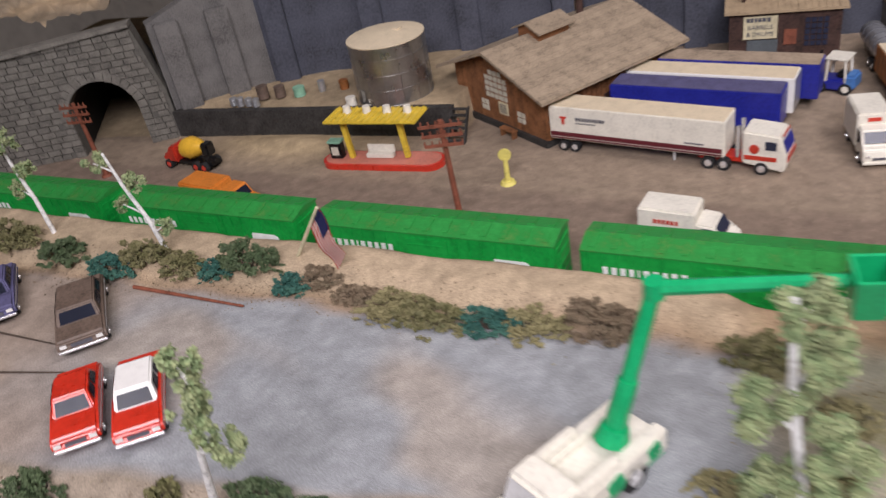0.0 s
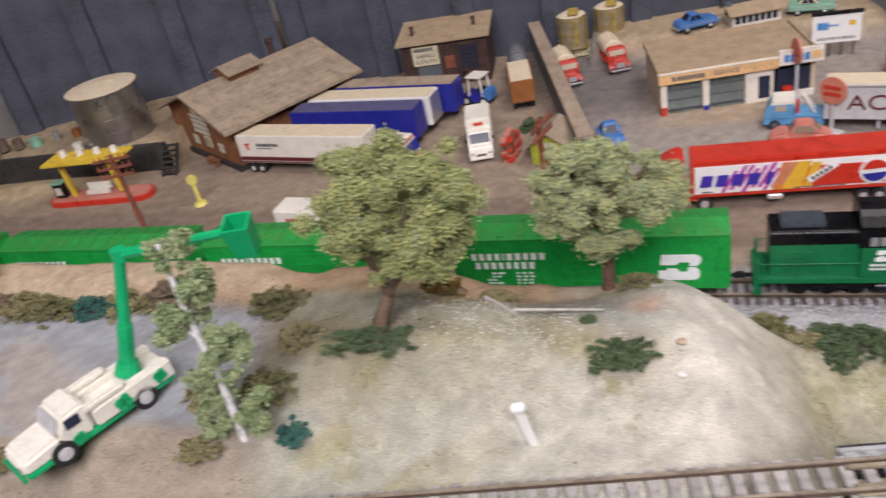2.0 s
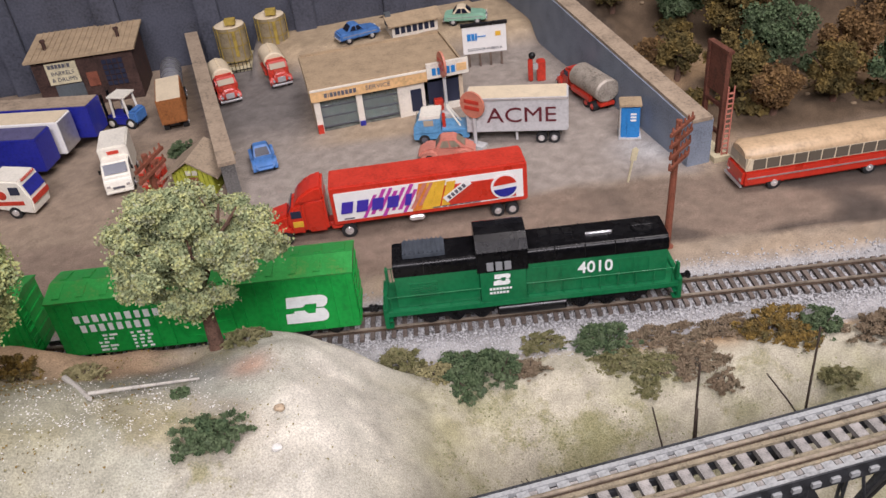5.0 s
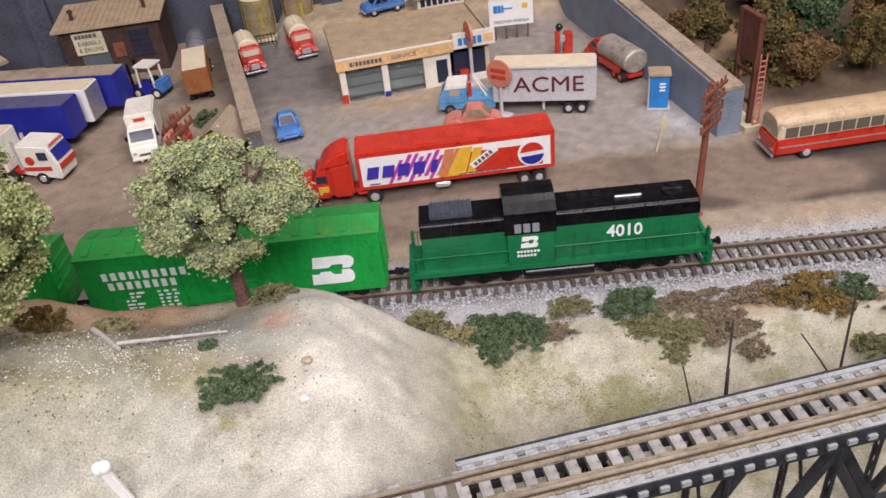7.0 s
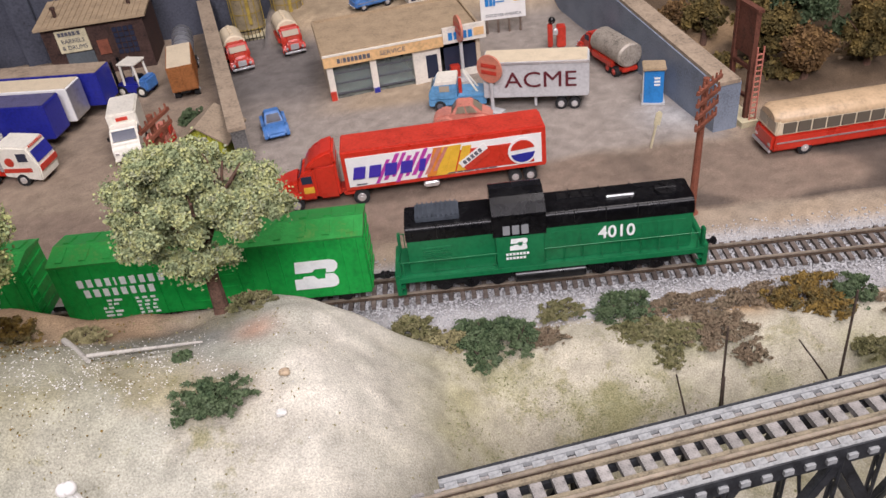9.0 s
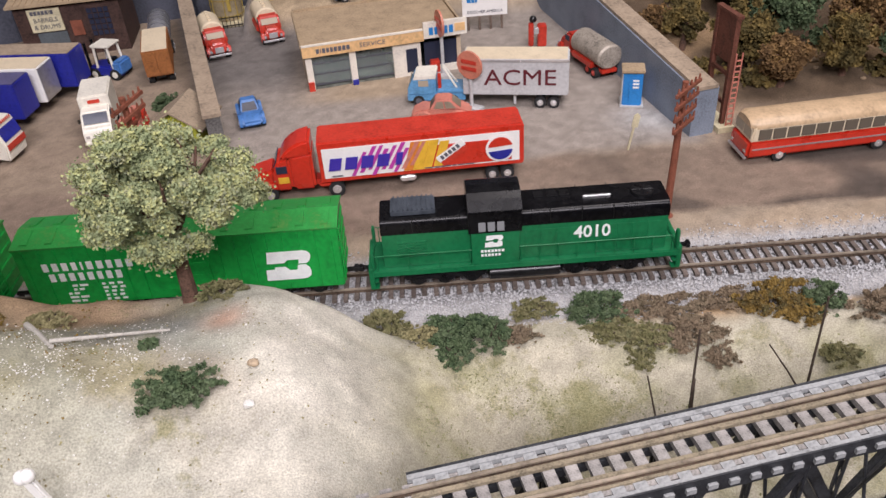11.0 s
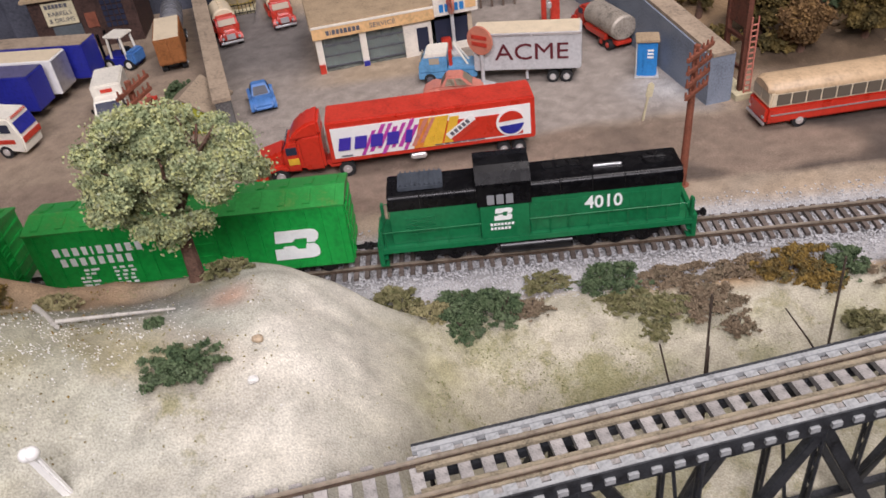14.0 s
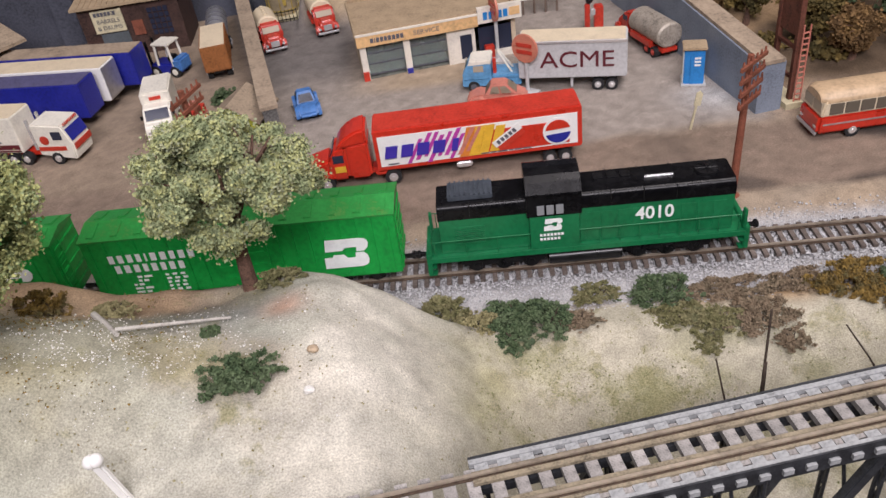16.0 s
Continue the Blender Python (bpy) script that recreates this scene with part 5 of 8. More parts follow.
box_truck((-0.154, 0.360, 0), -80, "white delivery box truck facing the road")
box_truck((-0.280, 0.197, 0), -9, "cream step van with red lettering bars on the road", mark="van", L=0.070)


def tow_truck():
    root = thing("tow_truck", "light blue and white tow truck by the pumps", "truck", (0.147, 0.355, 0), 170)
    slab("chassis", root, [(-0.026, 0.005), (0.026, 0.005), (0.026, 0.012), (-0.026, 0.013)], 0.022, M_LTBLUE)
    slab("cab", root, [(0.000, 0.011), (0.0255, 0.011), (0.0255, 0.018), (0.019, 0.028), (0.000, 0.029)], 0.0225, M_LTBLUE, bevel=0.0012)
    slab("cab_roof", root, [(-0.0003, 0.0255), (0.0205, 0.0245), (0.0185, 0.0292), (-0.0003, 0.0300)], 0.0230, M_WHITE, "white cab roof", bevel=0.0008)
    for s in (-1, 1):
        plate("side_window", root, (0.011, s * 0.0114, 0.0220), (0.009, 0.0006, 0.0055), M_PALEGLASS)
        tubeb = bm_new()
        tube(tubeb, (-0.020, s * 0.006, 0.012), (-0.006, s * 0.002, 0.034), 0.0010, seg=8)
        part("boom_arm", tubeb, M_WHITE, root)
    plate("windscreen", root, (0.0232, 0, 0.0222), (0.0006, 0.018, 0.006), M_PALEGLASS)
    plate("red_post", root, (-0.003, 0.006, 0.022), (0.003, 0.003, 0.014), M_REDDULL, "red mast", bevel=0.0004)
    plate("bed", root, (-0.014, 0, 0.0140), (0.026, 0.0235, 0.003), M_LTBLUE, bevel=0.0006)
    words("21", 0.0055, M_DARKTXT, root, Matrix.Translation((-0.005, 0.0120, 0.0105)) @ Matrix.Rotation(radians(180), 4, "Z") @ Matrix.Rotation(radians(90), 4, "X"), "number")
    wheels(root, [-0.015, 0.016], 0.0235, 0.0052, rim=M_DARKTXT)


tow_truck()


M_TANKGREY = mat("worn_grey_tank", (0.34, 0.30, 0.25), 0.5, metal=0.2, vary=0.25, scale=90, bump=0.1)


def tank_truck(at, turn, label, tank_mat, r=0.0105, L=0.068, group=""):
    root = thing("tank_truck", label, "truck", at, turn, group)
    h = L / 2
    slab("frame", root, [(-h, 0.006), (h - 0.004, 0.006), (h - 0.004, 0.010), (-h, 0.010)], 0.016, M_REDDULL)
    bm = bm_new()
    rings = []
    for x, k in ((-h, 0.86), (-h + 0.0015, 1.0), (h - 0.031, 1.0), (h - 0.0295, 0.86)):
        rings.append([(x, 1.15 * r * k * math.cos(a), 0.0215 + r * k * math.sin(a)) for a in [2 * math.pi * i / 24 for i in range(24)]])
    loft(bm, rings)
    part("tank", bm, tank_mat, root, "dusty rounded tank", smooth=True)
    for k in range(4):
        bm = bm_new()
        tube(bm, (-h + 0.006 + k * 0.0082, 0, 0.030), (-h + 0.006 + k * 0.0082, 0, 0.0335), 0.0021, seg=12)
        part("hatch", bm, tank_mat, root)
    for s in (-1, 1):
        plate("side_locker", root, (-0.011, s * 0.0115, 0.0115), (0.036, 0.004, 0.006), M_REDDULL, bevel=0.0008)
    slab("cab", root, [(h - 0.028, 0.008), (h - 0.013, 0.008), (h - 0.013, 0.018), (h - 0.0165, 0.0265), (h - 0.028, 0.0275)], 0.0225, M_REDDULL, bevel=0.0022)
    slab("hood", root, [(h - 0.014, 0.007), (h, 0.007), (h + 0.0002, 0.013), (h - 0.002, 0.0175), (h - 0.014, 0.0190)], 0.0150, M_REDDULL, bevel=0.0022)
    for s in (-1, 1):
        slab("wing", root, [(h - 0.016, 0.006), (h - 0.013, 0.0125), (h - 0.004, 0.0125), (h - 0.001, 0.007)], 0.0055, M_REDDULL, y=s * 0.0098, bevel=0.0014)
        bm = bm_new()
        tube(bm, (h - 0.002, s * 0.0085, 0.0105), (h + 0.0004, s * 0.0085, 0.0105), 0.0014, seg=10)
        part("headlight", bm, M_CHROME, root)
        plate("side_window", root, (h - 0.0215, s * 0.0114, 0.0220), (0.0075, 0.0006, 0.005), M_DKGLASS)
    bm = bm_new()
    box(bm, (0, 0, 0), (0.0006, 0.0175, 0.0062), m=Matrix.Translation((h - 0.0145, 0, 0.0222)) @ Matrix.Rotation(radians(-22), 4, "Y"))
    part("windscreen", bm, M_PALEGLASS, root)
    plate("grille", root, (h + 0.0004, 0, 0.0115), (0.0010, 0.009, 0.0060), M_CHROME, "chrome grille", bevel=0.0003)
    plate("bumper", root, (h + 0.0012, 0, 0.0062), (0.0016, 0.023, 0.0022), M_CHROME, bevel=0.0004)
    wheels(root, [-h + 0.010, -h + 0.021, h - 0.009], 0.0235, 0.0050, rim=M_REDDULL)
    return root


tank_truck((-0.077, 0.533, 0), -73, "red tank truck with a dusty tan tank parked by the silos", M_CREAM, group="red tank trucks")
tank_truck((-0.022, 0.562, 0), -75, "red tank truck with a ribbed tan tank near the station", M_CREAM, group="red tank trucks")
tank_truck((0.297, 0.404, 0), 106, "red tanker with a worn grey metal tank seen from behind", M_TANKGREY, r=0.0115, L=0.082, group="red tank trucks")


def car(at, turn, label, paint, roof=None, L=0.056, W=0.024, kind="sedan", name="car", glass=None, group=""):
    root = thing(name, label, "car", at, turn, group)
    h = L / 2
    g = glass or M_DKGLASS
    if kind == "beetle":
        slab("body", root, [(-h, 0.0045), (h, 0.0045), (h, 0.008), (h - 0.006, 0.0125), (0.004, 0.0135), (-h + 0.008, 0.013), (-h, 0.009)], W * 0.74, paint, bevel=0.0025)
        for x in (-h + 0.011, h - 0.011):
            for s in (-1, 1):
                bm = bm_new()
                rings = []
                for yy, k in ((0, 0.75), (0.002, 1.0), (0.0045, 0.92)):
                    rings.append([(x + 0.0085 * k * math.cos(a), s * (W * 0.30 + yy), 0.004 + 0.0085 * k * math.sin(a)) for a in [math.pi * i / 12 for i in range(13)]])
                loft(bm, rings)
                part("wing", bm, paint, root, smooth=True)
        greenhouse("cabin", root, 0.0125, 0.0215, (-h + 0.008, 0.010), (-h + 0.018, 0.004), W * 0.72, W * 0.56, paint, g)
    else:
        slab("body", root, [(-h, 0.005), (h, 0.005), (h + 0.0004, 0.0095), (h - 0.002, 0.0122), (0.008, 0.0135), (-0.016, 0.0135), (-h + 0.001, 0.0128), (-h, 0.010)], W, paint, bevel=0.0016)
        greenhouse("cabin", root, 0.0130, 0.0208, (-h + 0.010, h - 0.017), (-h + 0.017, h - 0.025), W - 0.003, W - 0.0065, roof or paint, g)
        plate("front_bumper", root, (h + 0.0006, 0, 0.0060), (0.0016, W - 0.001, 0.0018), M_CHROME, bevel=0.0004)
        plate("rear_bumper", root, (-h - 0.0004, 0, 0.0060), (0.0016, W - 0.001, 0.0018), M_CHROME, bevel=0.0004)
        for s in (-1, 1):
            plate("headlight", root, (h + 0.0004, s * W * 0.36, 0.0096), (0.0008, 0.0038, 0.0020), M_PRINTWHITE)
            plate("side_trim", root, (0, s * (W / 2 + 0.0001), 0.0095), (L * 0.86, 0.0006, 0.0007), M_CHROME)
        plate("grille", root, (h + 0.0003, 0, 0.0090), (0.0008, W * 0.42, 0.0022), M_DARKTXT)
    wheels(root, [-h + 0.0105, h - 0.0105], W - 0.0006, 0.0044, w=0.004)
    return root


car((-0.022, 0.352, 0), -78, "small faded blue rounded car in the station yard", M_VWBLUE, kind="beetle", L=0.046, W=0.023)
car((0.147, 0.318, 0), 172, "faded salmon red car behind the drinks truck", M_SALMON, kind="beetle", L=0.052, W=0.025, glass=M_PALEGLASS)
car((-0.565, -0.110, 0.0705), -49, "red coupe parked on the grey car park", M_RED, L=0.062, W=0.025, group="cars on the car park")
car((-0.533, -0.096, 0.0705), -52, "red sedan with a white roof on the car park", M_RED, roof=M_PRINTWHITE, L=0.066, W=0.026, group="cars on the car park")
car((-0.630, -0.037, 0.0705), -47, "dusty dark brown van on the car park", M_BROWN, L=0.074, W=0.030, group="cars on the car park")
car((-0.716, -0.030, 0.0705), -44, "dusty dark blue car on the car park", M_BLUEDUST, L=0.066, W=0.027, group="cars on the car park")
car((0.075, 0.602, 0.020), 20, "small blue car behind the filling station", M_VWBLUE, L=0.05, W=0.022)
car((0.205, 0.612, 0.020), -10, "pale green car behind the filling station", M_PALEGREEN, L=0.05, W=0.022, roof=M_CREAM)


def bus():
    root = thing("bus", "red and cream city bus with a dusty roof on the road", "bus", (0.433, 0.2085, 0), 182)
    L, W = 0.135, 0.030
    h = L / 2
    slab("lower_body", root, [(-h, 0.005), (h, 0.005), (h + 0.001, 0.010), (h, 0.0195), (-h, 0.0195)], W, M_RED, bevel=0.0022)
    slab("window_band", root, [(-h + 0.001, 0.0185), (h - 0.001, 0.0185), (h - 0.003, 0.0300), (-h + 0.003, 0.0300)], W - 0.001, M_CREAM, bevel=0.001)
    bm = bm_new()
    rings = []
    for x, k in ((-h + 0.001, 0.75), (-h + 0.006, 1.0), (h - 0.006, 1.0), (h - 0.001, 0.75)):
        rings.append([(x, (W / 2 - 0.0006) * k * c, 0.0292 + 0.0075 * k * s) for c, s in [(math.cos(a) * (1 if abs(math.cos(a)) < 0.95 else 1), max(0, math.sin(a)) ** 0.7) for a in [math.pi * i / 14 for i in range(15)]]])
    loft(bm, rings)
    part("roof", bm, mat("dusty_tan_roof_paint", (0.50, 0.36, 0.22), 0.45, vary=0.15, scale=60), root, "dusty tan rounded roof", smooth=True)
    for s in (-1, 1):
        for k in range(11):
            bm = bm_new()
            box(bm, (-h + 0.0115 + k * 0.0112, s * (W / 2 - 0.0002), 0.0245), (0.0100, 0.0008, 0.0086), bevel=0.0003)
            part("side_window", bm, M_BUSGLASS, root, "dark side window")
        plate("trim_strip", root, (0, s * (W / 2 + 0.0002), 0.0128), (L - 0.006, 0.0008, 0.0010), M_SILVER, "silver trim strip")
    for e in (-1, 1):
        for s in (-1, 1):
            plate("end_window", root, (e * (h - 0.0016), s * 0.0068, 0.0250), (0.0008, 0.0118, 0.0078), M_PALEGLASS)
            plate("lamp", root, (e * (h + 0.0006), s * 0.0105, 0.0105), (0.0010, 0.0030, 0.0020), M_CHROME)
        plate("bumper", root, (e * (h + 0.0012), 0, 0.0060), (0.0018, W - 0.001, 0.0024), M_SILVER, bevel=0.0005)
    wheels(root, [-h + 0.030, h - 0.026], W - 0.0005, 0.0055)


bus()


def forklift():
    root = thing("forklift", "blue and white forklift with a glassless cab", "forklift", (-0.176, 0.487, 0), 160)
    plate("chassis", root, (0, 0, 0.0085), (0.034, 0.020, 0.011), M_BLUE, bevel=0.0018)
    plate("counterweight", root, (-0.014, 0, 0.012), (0.010, 0.021, 0.014), M_VWBLUE, bevel=0.002)
    for x in (-0.010, 0.008):
        for s in (-1, 1):
            bm = bm_new()
            tube(bm, (x, s * 0.009, 0.012), (x * 0.85, s * 0.0085, 0.034), 0.0013, seg=8)
            part("cab_post", bm, M_WHITE, root)
    plate("cab_roof", root, (-0.001, 0, 0.0345), (0.021, 0.021, 0.0022), M_WHITE, bevel=0.0006)
    plate("seat", root, (-0.005, 0, 0.0170), (0.008, 0.009, 0.007), M_BLACK, bevel=0.0012)
    for s in (-1, 1):
        plate("mast_rail", root, (0.0185, s * 0.006, 0.020), (0.002, 0.0022, 0.032), M_BLACK)
        plate("fork", root, (0.027, s * 0.005, 0.0035), (0.018, 0.002, 0.0010), M_DARKTXT)
    wheels(root, [-0.011, 0.012], 0.0225, 0.0058, rim=M_WHITE)


forklift()


def cement_mixer():
    root = thing("cement_mixer_truck", "red cement mixer truck with an orange drum near the tunnel", "truck", (-0.815, 0.297, 0), 172)
    slab("frame", root, [(-0.036, 0.006), (0.030, 0.006), (0.030, 0.010), (-0.036, 0.010)], 0.016, M_BLACK)
    slab("cab", root, [(0.012, 0.008), (0.026, 0.008), (0.026, 0.018), (0.022, 0.026), (0.012, 0.027)], 0.022, M_REDDULL, bevel=0.002)
    slab("hood", root, [(0.025, 0.007), (0.038, 0.007), (0.038, 0.014), (0.025, 0.018)], 0.015, M_REDDULL, bevel=0.002)
    bm = bm_new()
    rings = []
    for x, r in ((0.009, 0.005), (0.005, 0.0105), (-0.006, 0.0125), (-0.017, 0.009), (-0.023, 0.0055)):
        rings.append([(x, r * math.cos(a), 0.0225 - 0.12 * (x) + r * math.sin(a)) for a in [2 * math.pi * i / 22 for i in range(22)]])
    loft(bm, rings)
    part("drum", bm, M_AMBER, root, "orange yellow mixing drum", smooth=True)
    plate("hopper", root, (-0.029, 0, 0.024), (0.010, 0.012, 0.014), M_BLACK, bevel=0.0015)
    plate("chute", root, (-0.037, 0.004, 0.014), (0.010, 0.006, 0.003), M_BLACK)
    wheels(root, [-0.026, -0.014, 0.027], 0.0235, 0.0055, rim=M_REDDULL)


cement_mixer()


def orange_pickup():
    root = thing("pickup_truck", "orange covered pickup truck beside the train", "truck", (-0.715, 0.213, 0), -10)
    slab("body", root, [(-0.045, 0.006), (0.043, 0.006), (0.043, 0.016), (0.026, 0.018), (-0.045, 0.018)], 0.028, M_ORANGE, bevel=0.0016)
    slab("canopy", root, [(-0.044, 0.017), (0.006, 0.017), (0.004, 0.0315), (-0.043, 0.0315)], 0.0275, M_ORANGE, bevel=0.0014)
    greenhouse("cab", root, 0.017, 0.0285, (0.007, 0.031), (0.009, 0.025), 0.0265, 0.0235, M_ORANGE, M_DKGLASS)
    wheels(root, [-0.029, 0.029], 0.0285, 0.0058)


orange_pickup()


def bucket_truck():
    root = thing("bucket_truck", "white utility truck with a green boom and bucket", "truck", (-0.293, -0.1065, 0.0705), -120)
    W = 0.030
    slab("chassis", root, [(-0.044, 0.0055), (0.046, 0.0045), (0.047, 0.0085), (-0.044, 0.0095)], W - 0.002, M_BGREEN, "green lower body", bevel=0.001)
    slab("cab", root, [(0.006, 0.008), (0.025, 0.008), (0.0255, 0.0175), (0.020, 0.0270), (0.006, 0.0280)], W - 0.003, M_WHITE, bevel=0.0018)
    slab("hood", root, [(0.024, 0.0075), (0.0475, 0.0075), (0.0478, 0.0135), (0.045, 0.0160), (0.024, 0.0182)], W - 0.003, M_WHITE, bevel=0.0022)
    bm = bm_new()
    box(bm, (0, 0, 0), (0.0006, W - 0.008, 0.0095), m=Matrix.Translation((0.0238, 0, 0.0222)) @ Matrix.Rotation(radians(-28), 4, "Y"))
    part("windscreen", bm, M_SILVERMATT, root, "grey windscreen")
    for s in (-1, 1):
        plate("side_window", root, (0.0155, s * (W / 2 - 0.0013), 0.0215), (0.0085, 0.0006, 0.0060), M_DKGLASS)
        slab("locker", root, [(-0.045, 0.009), (0.005, 0.009), (0.005, 0.0205), (-0.045, 0.0205)], 0.007, M_WHITE, y=s * (W / 2 - 0.0035), bevel=0.001)
        for k, (x, z, r) in enumerate(((-0.036, 0.0145, 0.0045), (-0.012, 0.0135, 0.0055), (0.016, 0.0105, 0.004))):
            bm = bm_new()
            for j in range(4):
                a = j * 1.571 + 0.5
                tube(bm, (x + r * 0.5 * math.cos(a), s * (W / 2 - 0.0002), z + r * 0.5 * math.sin(a)), (x + r * 0.5 * math.cos(a), s * (W / 2 + 0.0004), z + r * 0.5 * math.sin(a)), r * 0.52, seg=10)
            part("leaf_mark", bm, M_BGREEN, root, "green clover shaped mark")
        bm = bm_new()
        box(bm, (-0.004, s * (W / 2 - 0.003), 0.0225), (0.026, 0.005, 0.0045), bevel=0.0012)
        part("rail_box", bm, M_WHITE, root)
        plate("headlight", root, (0.0478, s * 0.0100, 0.0118), (0.0008, 0.0036, 0.0026), M_CHROME)
    plate("bed", root, (-0.020, 0, 0.0145), (0.050, W - 0.014, 0.004), M_WHITE, bevel=0.0006)
    plate("bumper", root, (0.0485, 0, 0.0065), (0.0022, W - 0.002, 0.0032), M_BGREEN, bevel=0.0006)
    wheels(root, [-0.024, 0.026], W, 0.0072, rim=M_SILVERMATT)
    # boom, laid out in the place's own axes and brought into the truck's
    inv = root.matrix_world.inverted()
    base, elbow, tip = (inv @ Vector(p) for p in ((-0.2795, -0.085, 0.090), (-0.2625, -0.070, 0.1605), (-0.196, -0.066, 0.168)))
    bm = bm_new()
    tube(bm, base, base + (elbow - base) * 0.10, 0.0080, 0.0060, 12)
    tube(bm, base + (elbow - base) * 0.08, base + (elbow - base) * 0.42, 0.0048, 0.0044, 8)
    part("lower_boom", bm, M_BGREEN, root, "thick green lower boom")
    bm = bm_new()
    tube(bm, base + (elbow - base) * 0.40, elbow, 0.0035, 0.0033, 8)
    tube(bm, elbow - Vector((0, 0, 0.004)), elbow + Vector((0, 0, 0.0035)), 0.0045, 0.0045, 10)
    part("upper_mast", bm, M_BGREEN, root)
    bm = bm_new()
    tube(bm, elbow, tip, 0.0034, 0.0026, 8)
    part("boom_arm", bm, M_BGREEN, root)
    bm = bm_new()
    d = (tip - elbow).normalized()
    mt = Matrix.Translation(tip + d * 0.007 - Vector((0, 0, 0.004))) @ Matrix.Rotation(radians(40), 4, "Z") @ Matrix.Rotation(radians(12), 4, "Y")
    loft(bm, [[(mt @ Vector((sx * k, sy * k, z))) for sx, sy in ((-1, -1), (1, -1), (1, 1), (-1, 1))] for k, z in ((0.0056, -0.011), (0.0072, 0.010), (0.0060, 0.010), (0.0048, -0.008))])
    part("bucket", bm, M_BGREEN, root, "open green bucket")


bucket_truck()


def crate_trailer():
    root = thing("box_trailer", "rust orange wooden box trailer with a tan roof", "trailer", (-0.1245, 0.482, 0), 101)
    trailer(root, -0.033, 0.033, 0.026, 0.010, 0.036, M_RUSTBOX, M_CREAM, n_axle=1, ribs=5)


crate_trailer()


def tank_trailer():
    root = thing("tank_trailer", "dull silver cylindrical tank trailer beside the dark building", "trailer", (-0.137, 0.556, 0), 101)
    bm = bm_new()
    rings = []
    for x, k in ((-0.034, 0.5), (-0.032, 0.9), (-0.030, 1.0), (0.030, 1.0), (0.032, 0.9), (0.034, 0.5)):
        rings.append([(x, 0.0115 * k * math.cos(a), 0.022 + 0.0115 * k * math.sin(a)) for a in [2 * math.pi * i / 22 for i in range(22)]])
    loft(bm, rings)
    part("tank", bm, M_SILVER, root, smooth=True)
    for k in range(4):
        bm = bm_new()
        tube(bm, (-0.0205 + k * 0.0137, 0, 0.022), (-0.0195 + k * 0.0137, 0, 0.022), 0.0119, seg=22)
        part("band", bm, M_DARKTXT, root)
    plate("frame", root, (0, 0, 0.0090), (0.060, 0.012, 0.003), M_BLACK)
    wheels(root, [-0.022, -0.010], 0.023, 0.0050)


tank_trailer()


# ---- buildings and yard fixtures ----
M_TIMBER = mat("weathered_brown_boards", (0.21, 0.088, 0.034), 0.75, vary=0.3, scale=120, bump=0.3, ob_random=0.18)
M_ROOFTAN = mat("dusty_tan_shingle", (0.30, 0.235, 0.165), 0.9, vary=0.2, scale=90, bump=0.4, ob_random=0.1)
M_ROOFPALE = mat("pale_tan_roofing", (0.36, 0.27, 0.17), 0.9, vary=0.15, scale=80, bump=0.3)
M_DARKBRICK = mat("dark_brown_siding", (0.05, 0.024, 0.018), 0.7, vary=0.35, scale=90, bump=0.3)
M_STATION = mat("cream_station_wall", (0.56, 0.45, 0.32), 0.7, vary=0.1, scale=70, bump=0.1)
M_STWHITE = mat("white_station_paint", (0.72, 0.67, 0.58), 0.6, vary=0.1, scale=90)
M_OFASCIA = mat("pale_orange_fascia", (0.68, 0.43, 0.20), 0.6, vary=0.15, scale=60)
M_SIGNCREAM = mat("aged_sign_board", (0.60, 0.54, 0.36), 0.7, vary=0.14, scale=120)
M_SHEDY = mat("yellow_green_boards", (0.36, 0.38, 0.04), 0.6, vary=0.2, scale=120, ob_random=0.1)
M_POLE = mat("red_brown_pole", (0.20, 0.062, 0.034), 0.65, vary=0.25, scale=150, bump=0.1)
M_TANKSTEEL = mat("corrugated_steel", (0.42, 0.415, 0.41), 0.30, metal=0.92, vary=0.1, scale=60, bump=0.1)
M_SIGNRED = mat("faded_orange_disc", (0.56, 0.20, 0.13), 0.5, vary=0.12, scale=120)
M_PORTABLUE = mat("bright_blue_plastic", (0.02, 0.20, 0.52), 0.4, vary=0.1, scale=90)
M_PINK = mat("pink_print", (0.62, 0.28, 0.22), 0.5, vary=0.06, scale=150, bump=0)
M_PANEWHITE = mat("whitewashed_pane", (0.55, 0.53, 0.44), 0.5, vary=0.15, scale=200)
M_DOORGREY = mat("grey_door_paint", (0.09, 0.105, 0.115), 0.6, vary=0.15, scale=90)
M_INSIDE = mat("dim_interior", (0.13, 0.14, 0.12), 0.8, vary=0.4, scale=60)


